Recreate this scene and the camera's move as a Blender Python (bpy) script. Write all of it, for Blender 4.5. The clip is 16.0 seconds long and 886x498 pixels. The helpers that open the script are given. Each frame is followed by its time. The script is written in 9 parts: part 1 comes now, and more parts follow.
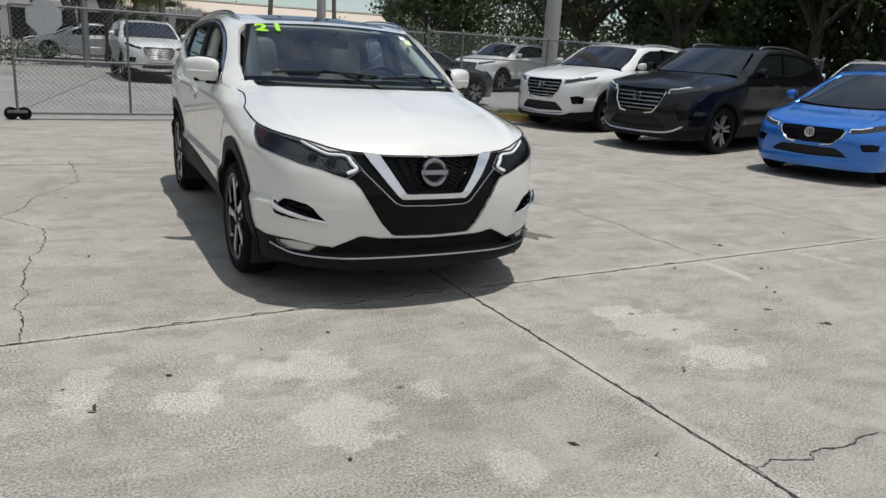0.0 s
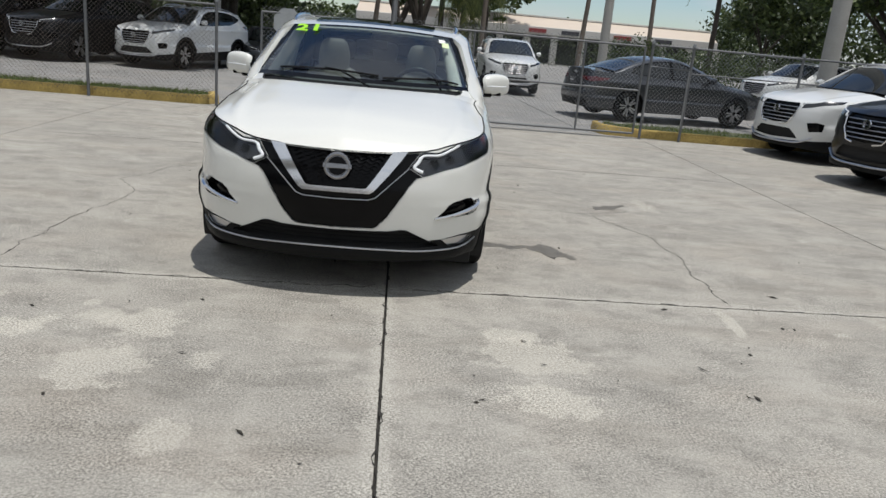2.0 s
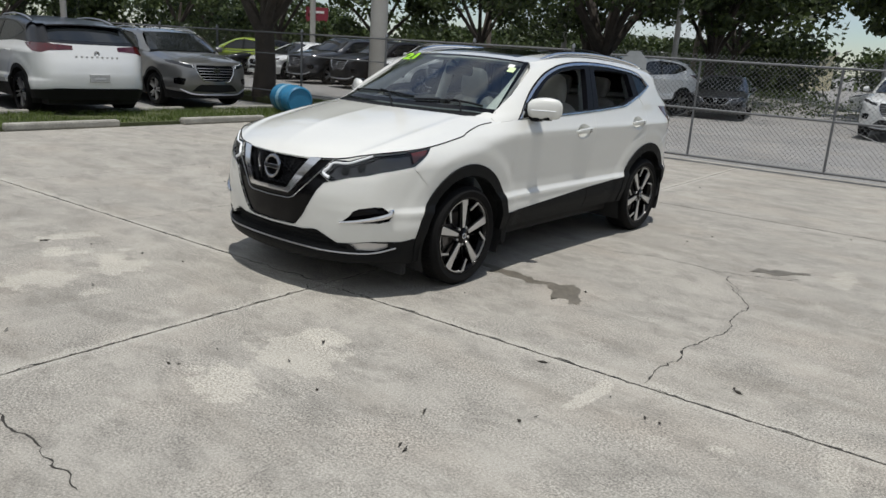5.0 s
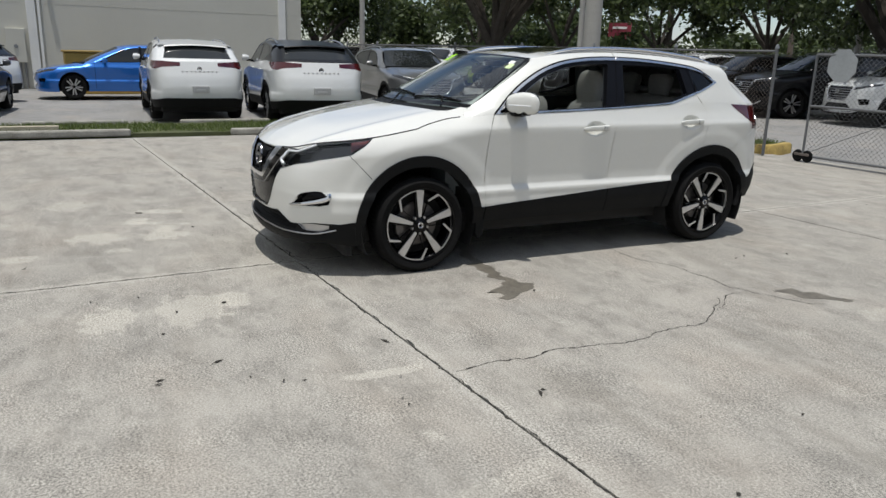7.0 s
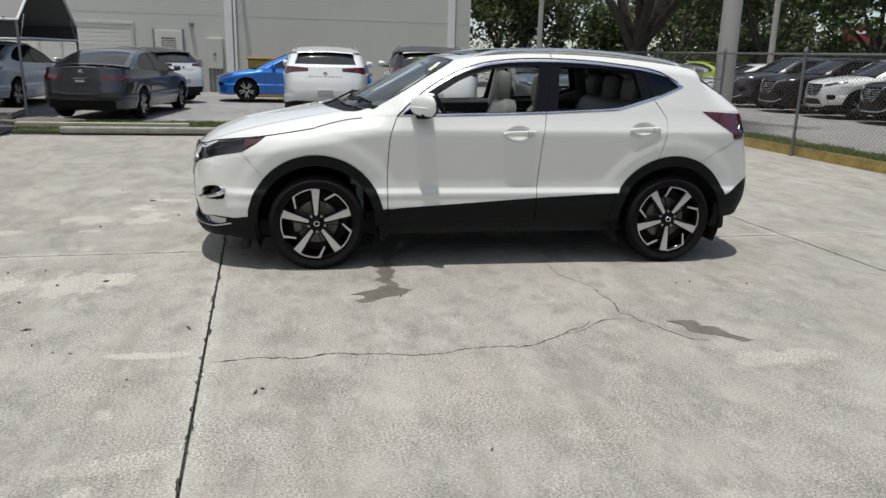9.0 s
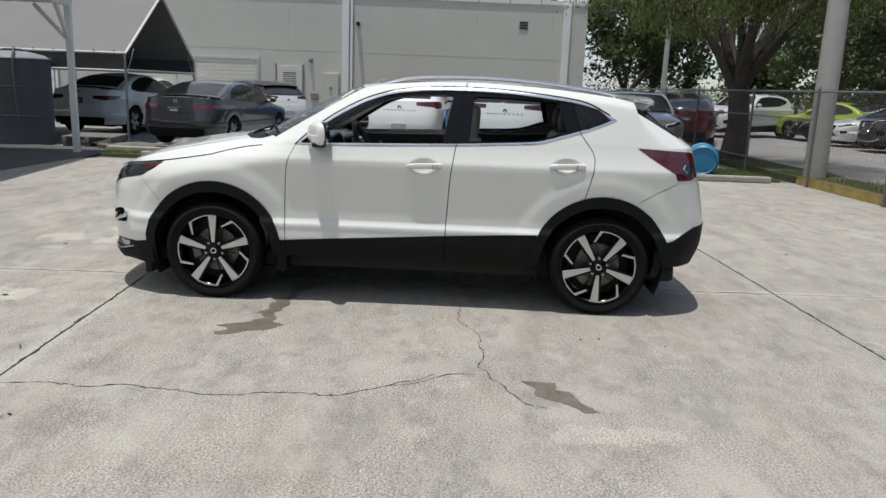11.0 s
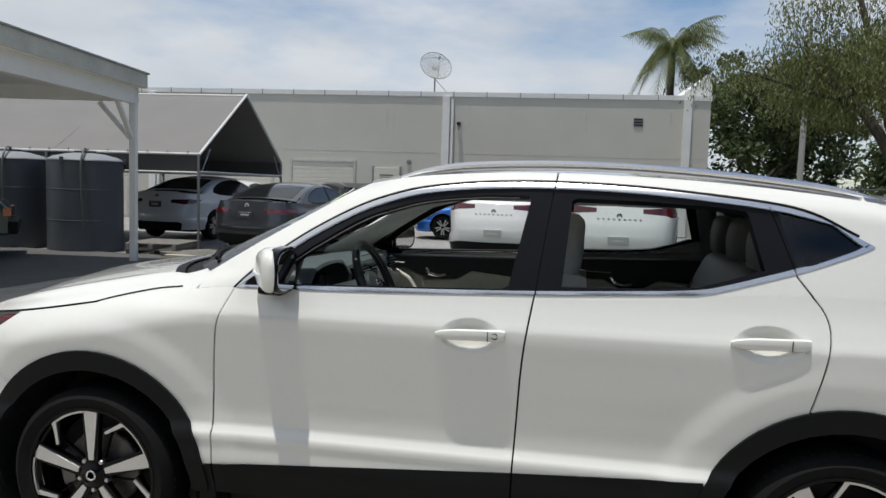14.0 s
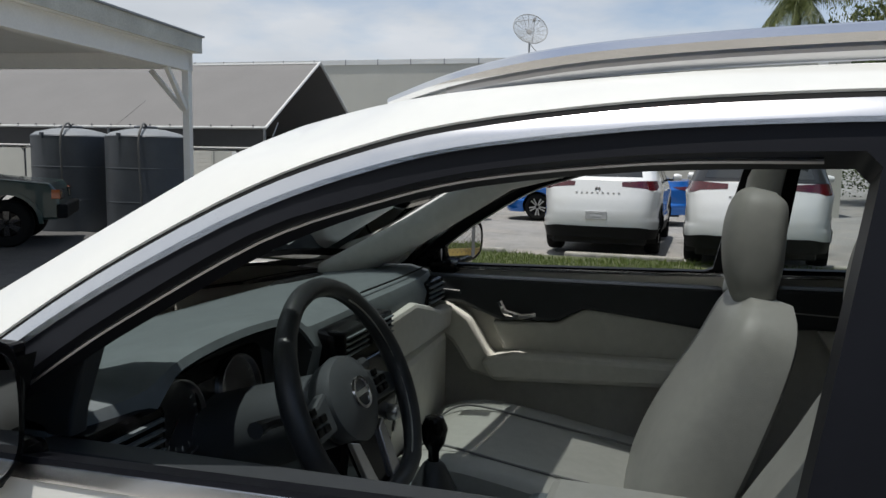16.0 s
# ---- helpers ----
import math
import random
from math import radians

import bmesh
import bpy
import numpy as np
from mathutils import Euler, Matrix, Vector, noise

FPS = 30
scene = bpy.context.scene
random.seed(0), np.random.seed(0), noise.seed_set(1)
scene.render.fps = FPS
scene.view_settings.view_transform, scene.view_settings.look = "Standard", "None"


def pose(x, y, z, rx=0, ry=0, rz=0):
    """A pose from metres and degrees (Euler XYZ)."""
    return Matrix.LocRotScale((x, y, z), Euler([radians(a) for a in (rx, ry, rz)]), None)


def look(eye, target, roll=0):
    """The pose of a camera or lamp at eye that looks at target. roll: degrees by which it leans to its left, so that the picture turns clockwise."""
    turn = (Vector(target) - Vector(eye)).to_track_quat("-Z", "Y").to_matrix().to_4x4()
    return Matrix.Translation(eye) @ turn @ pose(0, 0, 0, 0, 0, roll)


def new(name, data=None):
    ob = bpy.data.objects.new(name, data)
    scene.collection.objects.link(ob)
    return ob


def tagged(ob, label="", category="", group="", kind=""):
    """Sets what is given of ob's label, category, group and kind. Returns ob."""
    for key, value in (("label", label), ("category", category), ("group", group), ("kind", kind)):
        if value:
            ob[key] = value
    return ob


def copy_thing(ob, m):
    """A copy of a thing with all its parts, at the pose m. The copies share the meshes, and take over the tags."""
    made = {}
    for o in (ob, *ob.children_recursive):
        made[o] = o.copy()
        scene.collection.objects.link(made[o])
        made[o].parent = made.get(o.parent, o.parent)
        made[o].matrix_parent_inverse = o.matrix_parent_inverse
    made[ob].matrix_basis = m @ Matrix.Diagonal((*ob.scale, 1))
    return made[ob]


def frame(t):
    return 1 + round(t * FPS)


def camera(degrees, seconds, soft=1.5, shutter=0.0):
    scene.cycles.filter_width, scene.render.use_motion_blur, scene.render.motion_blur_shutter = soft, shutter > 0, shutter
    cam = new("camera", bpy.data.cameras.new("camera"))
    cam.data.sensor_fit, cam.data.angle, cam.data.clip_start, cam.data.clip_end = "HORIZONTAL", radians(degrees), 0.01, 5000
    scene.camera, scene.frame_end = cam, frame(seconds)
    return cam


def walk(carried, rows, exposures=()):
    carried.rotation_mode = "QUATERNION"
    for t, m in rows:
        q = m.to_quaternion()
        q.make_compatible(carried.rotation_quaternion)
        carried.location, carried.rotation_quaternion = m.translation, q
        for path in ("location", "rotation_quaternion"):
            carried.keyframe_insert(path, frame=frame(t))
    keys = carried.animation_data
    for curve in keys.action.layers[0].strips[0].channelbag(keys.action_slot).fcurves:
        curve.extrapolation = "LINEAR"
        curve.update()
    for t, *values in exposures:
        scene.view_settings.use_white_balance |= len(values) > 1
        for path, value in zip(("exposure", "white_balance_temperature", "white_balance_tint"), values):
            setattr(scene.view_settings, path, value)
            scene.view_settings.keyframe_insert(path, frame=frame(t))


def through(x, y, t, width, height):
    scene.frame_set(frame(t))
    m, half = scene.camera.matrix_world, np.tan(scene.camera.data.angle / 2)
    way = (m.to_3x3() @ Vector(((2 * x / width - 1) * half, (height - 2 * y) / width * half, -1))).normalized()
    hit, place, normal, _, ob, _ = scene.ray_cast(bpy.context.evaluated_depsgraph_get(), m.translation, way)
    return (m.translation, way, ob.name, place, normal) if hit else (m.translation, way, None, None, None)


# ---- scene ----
cam = camera(61.5, 16.0)
PATH = [
    (0, (-1.721, -4.474, 1.405), (-0.852, -2.75, 0.881), 3.6),
    (0.5, (-1.2, -4.668, 1.439), (-0.515, -2.866, 0.906), 4.3),
    (1, (-0.671, -4.85, 1.463), (-0.184, -2.986, 0.928), 4.7),
    (1.5, (-0.099, -4.903, 1.466), (0.181, -2.998, 0.926), 5.1),
    (2, (0.489, -4.959, 1.482), (0.551, -3.036, 0.935), 5.2),
    (2.5, (1.084, -4.883, 1.471), (0.924, -2.968, 0.918), 5.1),
    (3, (1.672, -4.761, 1.483), (1.29, -2.877, 0.931), 5.0),
    (3.5, (2.264, -4.624, 1.508), (1.659, -2.797, 0.961), 4.7),
    (4, (2.808, -4.39, 1.537), (1.986, -2.648, 0.998), 4.5),
    (4.5, (3.36, -4.17, 1.549), (2.327, -2.54, 1.024), 4.2),
    (5, (3.835, -3.83, 1.534), (2.613, -2.334, 1.016), 3.7),
    (5.2, (4.011, -3.695, 1.56), (2.72, -2.258, 1.043), 3.5),
    (7.3, (5.625, -1.822, 1.502), (3.858, -1.04, 0.985), 1.7),
    (7.5, (5.726, -1.628, 1.542), (3.938, -0.899, 1.021), 1.8),
    (8, (5.929, -1.089, 1.519), (4.09, -0.497, 1.002), 1.8),
    (8.5, (6.038, -0.553, 1.498), (4.16, -0.094, 0.984), 1.7),
    (9, (6.067, -0.005, 1.516), (4.162, 0.33, 1.009), 1.5),
    (9.2, (6.088, 0.205, 1.5), (4.174, 0.498, 0.997), 1.6),
    (11.3, (5.807, 1.807, 1.498), (3.851, 1.719, 1.089), 2.4),
    (11.5, (5.788, 1.828, 1.498), (3.83, 1.724, 1.1), 2.6),
    (12, (5.579, 1.845, 1.456), (3.618, 1.709, 1.091), 2.9),
    (12.5, (5.077, 1.825, 1.49), (3.111, 1.654, 1.165), 2.9),
    (13, (4.515, 1.866, 1.49), (2.545, 1.645, 1.219), 2.6),
    (13.5, (3.919, 1.823, 1.474), (1.951, 1.536, 1.26), 2.2),
    (14, (3.347, 1.779, 1.474), (1.386, 1.423, 1.306), 1.8),
    (14.5, (2.812, 1.715, 1.484), (0.863, 1.291, 1.337), 1.5),
    (15, (2.296, 1.614, 1.495), (0.361, 1.128, 1.344), 1.4),
    (15.5, (1.837, 1.557, 1.477), (-0.08, 1.014, 1.296), 1.1),
    (16, (1.452, 1.452, 1.436), (-0.442, 0.852, 1.2), 1.1),
]
walk(cam, [(t, look(eye, target, roll)) for t, eye, target, roll in PATH],
     exposures=[(0, .05, 6380, 10), (5, .03, 6380, 10), (9, .18, 6380, 10), (12.5, .20, 6370, 10), (14, .20, 6440, 10), (15, .14, 6430, 10), (16, .22, 6420, 10)])

# ---------------------------------------------------------------- world and sun
SUN_DIR = Vector((0.125, -0.09, 1.0)).normalized()      # towards the sun
world = bpy.data.worlds.new("sky")
scene.world = world
world.use_nodes = True
wn, wl = world.node_tree.nodes, world.node_tree.links
wn.clear()
w_out = wn.new("ShaderNodeOutputWorld")
w_bg = wn.new("ShaderNodeBackground")
w_sky = wn.new("ShaderNodeTexSky")
w_sky.sky_type = "NISHITA"
w_sky.sun_disc = False
w_sky.sun_elevation = math.asin(SUN_DIR.z)
w_sky.sun_rotation = math.atan2(SUN_DIR.x, SUN_DIR.y)
w_sky.air_density, w_sky.dust_density, w_sky.ozone_density = 1.0, 0.25, 1.5
w_co = wn.new("ShaderNodeTexCoord")
w_map = wn.new("ShaderNodeMapping")
w_map.inputs["Scale"].default_value = (1.0, 1.0, 3.2)
w_noise = wn.new("ShaderNodeTexNoise")
w_noise.inputs["Scale"].default_value = 2.6
w_noise.inputs["Detail"].default_value = 9.0
w_noise.inputs["Roughness"].default_value = 0.56
w_ramp = wn.new("ShaderNodeValToRGB")
w_ramp.color_ramp.elements[0].position, w_ramp.color_ramp.elements[0].color = 0.30, (0, 0, 0, 1)
w_ramp.color_ramp.elements[1].position, w_ramp.color_ramp.elements[1].color = 0.60, (1, 1, 1, 1)
w_noise2 = wn.new("ShaderNodeTexNoise")
w_noise2.inputs["Scale"].default_value = 4.5
w_noise2.inputs["Detail"].default_value = 7.0
w_cloud = wn.new("ShaderNodeMix")
w_cloud.data_type = "RGBA"
w_cloud.inputs[6].default_value = (4.2, 4.65, 5.15, 1)
w_cloud.inputs[7].default_value = (7.3, 7.5, 7.8, 1)
w_mix = wn.new("ShaderNodeMix")
w_mix.data_type = "RGBA"
wl.new(w_co.outputs["Generated"], w_map.inputs["Vector"])
wl.new(w_map.outputs["Vector"], w_noise.inputs["Vector"])
wl.new(w_map.outputs["Vector"], w_noise2.inputs["Vector"])
w_sep = wn.new("ShaderNodeSeparateXYZ")
wl.new(w_co.outputs["Generated"], w_sep.inputs[0])
w_thin = wn.new("ShaderNodeMath")                       # clouds thin out towards the north
w_thin.operation = "MULTIPLY_ADD"
wl.new(w_sep.outputs["Y"], w_thin.inputs[0])
w_thin.inputs[1].default_value = -0.16
wl.new(w_noise.outputs["Fac"], w_thin.inputs[2])
wl.new(w_thin.outputs[0], w_ramp.inputs["Fac"])
wl.new(w_noise2.outputs["Fac"], w_cloud.inputs[0])
wl.new(w_ramp.outputs["Color"], w_mix.inputs[0])
w_blue = wn.new("ShaderNodeVectorMath")
w_blue.operation = "MULTIPLY"
w_blue.inputs[1].default_value = (0.87, 0.94, 1.0)
wl.new(w_sky.outputs["Color"], w_blue.inputs[0])
wl.new(w_blue.outputs["Vector"], w_mix.inputs[6])
wl.new(w_cloud.outputs[2], w_mix.inputs[7])
wl.new(w_mix.outputs[2], w_bg.inputs["Color"])
w_bg.inputs["Strength"].default_value = 0.094
wl.new(w_bg.outputs["Background"], w_out.inputs["Surface"])

sun_data = bpy.data.lights.new("sun", "SUN")
sun_data.energy, sun_data.angle, sun_data.color = 3.3, radians(0.6), (1.0, 0.96, 0.90)
sun = new("sun", sun_data)
sun.matrix_world = look(SUN_DIR * 60, (0, 0, 0))

# ---------------------------------------------------------------- materials


def nodes_of(name):
    m = bpy.data.materials.new(name)
    m.use_nodes = True
    return m, m.node_tree.nodes, m.node_tree.links, m.node_tree.nodes["Principled BSDF"]


def mat(name, color, rough=0.5, metal=0.0, vary=0.12, scale=6.0, bump=0.0, bump_scale=60.0, coat=0.0, spec=0.5, random_tint=0.0, fine=40.0):
    """A plain surface with two scales of noise in colour, roughness and relief."""
    m, n, l, b = nodes_of(name)
    co = n.new("ShaderNodeTexCoord")
    big, small = n.new("ShaderNodeTexNoise"), n.new("ShaderNodeTexNoise")
    big.inputs["Scale"].default_value, big.inputs["Detail"].default_value = scale, 5
    small.inputs["Scale"].default_value, small.inputs["Detail"].default_value = fine, 3
    l.new(co.outputs["Object"], big.inputs["Vector"])
    l.new(co.outputs["Object"], small.inputs["Vector"])
    add = n.new("ShaderNodeMath")
    add.operation = "ADD"
    l.new(big.outputs["Fac"], add.inputs[0])
    l.new(small.outputs["Fac"], add.inputs[1])
    mr = n.new("ShaderNodeMapRange")
    mr.inputs["From Min"].default_value, mr.inputs["From Max"].default_value = 0.6, 1.4
    mr.inputs["To Min"].default_value, mr.inputs["To Max"].default_value = 1 - vary, 1 + vary
    l.new(add.outputs[0], mr.inputs["Value"])
    mul = n.new("ShaderNodeVectorMath")
    mul.operation = "SCALE"
    mul.inputs[0].default_value = color
    if random_tint:
        info, tr = n.new("ShaderNodeObjectInfo"), n.new("ShaderNodeMapRange")
        tr.inputs["To Min"].default_value, tr.inputs["To Max"].default_value = 1 - random_tint, 1 + random_tint
        l.new(info.outputs["Random"], tr.inputs["Value"])
        m2 = n.new("ShaderNodeMath")
        m2.operation = "MULTIPLY"
        l.new(mr.outputs["Result"], m2.inputs[0])
        l.new(tr.outputs["Result"], m2.inputs[1])
        l.new(m2.outputs[0], mul.inputs["Scale"])
    else:
        l.new(mr.outputs["Result"], mul.inputs["Scale"])
    l.new(mul.outputs["Vector"], b.inputs["Base Color"])
    b.inputs["Roughness"].default_value = rough
    b.inputs["Metallic"].default_value = metal
    b.inputs["Specular IOR Level"].default_value = spec
    if coat:
        b.inputs["Coat Weight"].default_value, b.inputs["Coat Roughness"].default_value = coat, 0.03
    if bump:
        bn, bp = n.new("ShaderNodeTexNoise"), n.new("ShaderNodeBump")
        bn.inputs["Scale"].default_value, bn.inputs["Detail"].default_value = bump_scale, 4
        l.new(co.outputs["Object"], bn.inputs["Vector"])
        l.new(bn.outputs["Fac"], bp.inputs["Height"])
        bp.inputs["Strength"].default_value, bp.inputs["Distance"].default_value = bump, 0.01
        l.new(bp.outputs["Normal"], b.inputs["Normal"])
    return m


def glass(name, tint, rough=0.0, ior=1.5):
    """A thin pane: tinted see-through with mirror gloss by Fresnel."""
    m = bpy.data.materials.new(name)
    m.use_nodes = True
    n, l = m.node_tree.nodes, m.node_tree.links
    n.clear()
    out, mix = n.new("ShaderNodeOutputMaterial"), n.new("ShaderNodeMixShader")
    tr, gl, fr = n.new("ShaderNodeBsdfTransparent"), n.new("ShaderNodeBsdfGlossy"), n.new("ShaderNodeFresnel")
    tr.inputs["Color"].default_value = (*tint, 1)
    gl.inputs["Roughness"].default_value = rough
    fr.inputs["IOR"].default_value = ior
    l.new(fr.outputs[0], mix.inputs[0])
    l.new(tr.outputs[0], mix.inputs[1])
    l.new(gl.outputs[0], mix.inputs[2])
    l.new(mix.outputs[0], out.inputs["Surface"])
    return m


PEARL = mat("pearl_white_paint", (0.715, 0.715, 0.672), 0.25, 0.0, 0.015, 3, coat=1.0)
WHITE_CAR = mat("white_paint", (0.69, 0.70, 0.69), 0.35, 0.0, 0.02, 3, coat=1.0)
BLACK_CAR = mat("black_paint", (0.003, 0.003, 0.004), 0.3, 0.0, 0.05, 3, coat=0.45, spec=0.2)
GREY_CAR = mat("gunmetal_paint", (0.036, 0.039, 0.045), 0.32, 0.5, 0.05, 3, coat=1.0)
SILVER_CAR = mat("silver_grey_paint", (0.19, 0.19, 0.185), 0.32, 0.7, 0.05, 3, coat=1.0)
BLUE_CAR = mat("electric_blue_paint", (0.012, 0.15, 0.55), 0.3, 0.35, 0.05, 3, coat=1.0)
MAROON_CAR = mat("maroon_paint", (0.06, 0.006, 0.012), 0.3, 0.3, 0.05, 3, coat=1.0)
LIME_CAR = mat("lime_paint", (0.32, 0.42, 0.03), 0.3, 0.2, 0.05, 3, coat=1.0)
GREEN_CAR = mat("dark_green_paint", (0.020, 0.050, 0.046), 0.35, 0.2, 0.08, 3, coat=0.8)
PLASTIC = mat("black_plastic_cladding", (0.0055, 0.006, 0.0065), 0.6, 0, 0.15, 8, 0.15, 900, spec=0.18)
GLOSS = mat("gloss_black_trim", (0.003, 0.003, 0.0035), 0.14, 0, 0.05, 5, spec=0.17)
DARK = mat("dark_underbody", (0.010, 0.010, 0.010), 0.8, 0, 0.2, 8)
SEAM = mat("panel_gap", (0.006, 0.006, 0.006), 0.8, 0, 0.1, 8, spec=0.2)
CHROME = mat("chrome", (0.72, 0.72, 0.73), 0.10, 1.0, 0.03, 5)
BRIGHT = mat("bright_chrome", (0.80, 0.80, 0.81), 0.15, 1.0, 0.03, 5)
TRIM_CHROME = mat("satin_chrome_trim", (0.74, 0.74, 0.75), 0.24, 1.0, 0.03, 5)
FRAME = mat("satin_black_frame", (0.007, 0.0075, 0.010), 0.38, 0, 0.1, 8, spec=0.14)
SATIN = mat("satin_silver", (0.52, 0.52, 0.53), 0.28, 1.0, 0.04, 5)
ALLOY = mat("machined_alloy", (0.62, 0.62, 0.62), 0.30, 0.85, 0.05, 30)
RUBBER = mat("tyre_rubber", (0.007, 0.007, 0.007), 0.8, 0, 0.25, 12, 0.2, 220, spec=0.15)
IRON = mat("brake_iron", (0.16, 0.15, 0.145), 0.5, 0.8, 0.2, 20)
REDLENS = mat("red_lamp_lens", (0.07, 0.003, 0.006), 0.10, 0, 0.25, 14, coat=1.0)
AMBER = mat("amber_lens", (0.45, 0.10, 0.01), 0.15, 0, 0.1, 14, coat=1.0)
DARKLAMP = mat("dark_lamp_housing", (0.013, 0.014, 0.017), 0.2, 0.2, 0.3, 30, coat=1.0)
LAMPWHITE = mat("lamp_white_guide", (0.80, 0.82, 0.84), 0.2, 0, 0.03, 20, coat=0.6)
MARKER = mat("dark_red_marker", (0.15, 0.012, 0.008), 0.15, 0, 0.15, 14, coat=1.0)
SMOKED = mat("smoked_chrome", (0.30, 0.30, 0.31), 0.18, 1.0, 0.05, 9)
LENS = glass("clear_lamp_lens", (0.90, 0.91, 0.92))
SCREEN = glass("windscreen_glass", (0.70, 0.77, 0.76), ior=2.2)
ROOFGLASS = glass("sunroof_glass", (0.38, 0.40, 0.40), ior=1.5)
TINT = glass("tinted_glass", (0.16, 0.17, 0.175), ior=1.55)
MIRROR = mat("mirror_glass", (0.85, 0.86, 0.87), 0.01, 1.0, 0.0, 5)
STICKER = mat("lime_sticker", (0.42, 0.86, 0.02), 0.5, 0, 0.03, 20)
STICKER.node_tree.nodes["Principled BSDF"].inputs["Alpha"].default_value = 0.6   # thin film
PAPER = mat("white_paper", (0.75, 0.76, 0.74), 0.7, 0, 0.04, 20)
LEATHER = mat("light_grey_leather", (0.38, 0.38, 0.35), 0.46, 0, 0.08, 7, 0.12, 420)
LEATHER_D = mat("dark_grey_leather", (0.15, 0.152, 0.150), 0.5, 0, 0.08, 7, 0.12, 420)
DASH = mat("charcoal_dash_plastic", (0.15, 0.174, 0.184), 0.5, 0, 0.12, 9, 0.15, 700)
DASH_G = mat("soft_grey_trim", (0.64, 0.63, 0.575), 0.5, 0, 0.08, 9, 0.12, 700)
WHEEL_LEATHER = mat("black_wheel_leather", (0.028, 0.031, 0.034), 0.36, 0, 0.12, 20, 0.1, 500)
TRIM_BLACK = mat("black_soft_trim", (0.030, 0.034, 0.038), 0.42, 0, 0.12, 9, 0.1, 700)
WHEEL_PLASTIC = mat("charcoal_wheel_plastic", (0.055, 0.061, 0.066), 0.42, 0, 0.12, 9, 0.1, 600)
CARPET = mat("black_carpet", (0.012, 0.012, 0.012), 0.95, 0, 0.3, 40)
LINER = mat("pale_headliner", (0.82, 0.82, 0.78), 0.9, 0, 0.05, 20)

# ---------------------------------------------------------------- building helpers


def mesh_object(name, verts, faces, material, parent=None, label="", smooth=True, normals=None):
    me = bpy.data.meshes.new(name)
    me.from_pydata([tuple(v) for v in verts], [], [tuple(f) for f in faces])
    me.validate()
    me.update()
    if smooth:
        me.polygons.foreach_set("use_smooth", [True] * len(me.polygons))
    for mt in material if isinstance(material, (list, tuple)) else (material,):
        me.materials.append(mt)
    if normals is not None and len(me.vertices) == len(normals):
        me.normals_split_custom_set_from_vertices([tuple(v) for v in normals])
    ob = new(name, me)
    if parent:
        ob.parent = parent
    if label:
        ob["label"] = label
    return ob


def part(name, bm, material, parent=None, label="", smooth=False):
    """Links a bmesh as one mesh object under a thing or a part."""
    me = bpy.data.meshes.new(name)
    bm.to_mesh(me)
    bm.free()
    if smooth:
        me.polygons.foreach_set("use_smooth", [True] * len(me.polygons))
        me.set_sharp_from_angle(angle=radians(38))
    for mt in material if isinstance(material, (list, tuple)) else (material,):
        me.materials.append(mt)
    ob = new(name, me)
    if parent:
        ob.parent = parent
    if label:
        ob["label"] = label
    return ob


def empty(name, m=None):
    e = new(name)
    e.empty_display_size = 0.2
    if m is not None:
        e.matrix_world = m
    return e


def bm_box(bm, lo, hi, m=None, bevel=0.0, seg=2):
    """Adds a box between two corners to bm, bevelled, moved by m."""
    b = bmesh.new()
    bmesh.ops.create_cube(b, size=1.0)
    lo, hi = Vector(lo), Vector(hi)
    for v in b.verts:
        v.co = Vector(((lo.x + hi.x) / 2 + v.co.x * (hi.x - lo.x), (lo.y + hi.y) / 2 + v.co.y * (hi.y - lo.y), (lo.z + hi.z) / 2 + v.co.z * (hi.z - lo.z)))
    if bevel:
        bmesh.ops.bevel(b, geom=list(b.edges), offset=bevel, segments=seg, affect="EDGES", profile=0.5)
    if m is not None:
        bmesh.ops.transform(b, matrix=m, verts=b.verts)
    join_bm(bm, b)
    return bm


def join_bm(bm, b):
    tmp = bpy.data.meshes.new("tmp")
    b.to_mesh(tmp)
    b.free()
    bm.from_mesh(tmp)
    bpy.data.meshes.remove(tmp)


def box_bm(lo, hi, m=None, bevel=0.0, seg=2):
    return bm_box(bmesh.new(), lo, hi, m, bevel, seg)


def bm_tube(bm, pts, r, seg=8, closed=False, cap=True):
    """Adds a tube along points; r is a radius or one for each point."""
    pts = [Vector(p) for p in pts]
    rs = r if isinstance(r, (list, tuple)) else [r] * len(pts)
    rings, up = [], None
    for i, p in enumerate(pts):
        if closed:
            d = (pts[(i + 1) % len(pts)] - pts[i - 1]).normalized()
        else:
            d = (pts[min(i + 1, len(pts) - 1)] - pts[max(i - 1, 0)]).normalized()
        if up is None:
            up = Vector((0, 0, 1)) if abs(d.z) < 0.9 else Vector((1, 0, 0))
        side = d.cross(up).normalized()
        up = side.cross(d).normalized()
        rings.append([bm.verts.new(p + (side * math.cos(a) + up * math.sin(a)) * rs[i]) for a in [2 * math.pi * k / seg for k in range(seg)]])
    n = len(rings)
    for i in range(n if closed else n - 1):
        a, b = rings[i], rings[(i + 1) % n]
        for k in range(seg):
            bm.faces.new((a[k], a[(k + 1) % seg], b[(k + 1) % seg], b[k]))
    if cap and not closed:
        bm.faces.new(rings[0][::-1])
        bm.faces.new(rings[-1])
    return bm


def tube_bm(pts, r, seg=8, closed=False):
    return bm_tube(bmesh.new(), pts, r, seg, closed)


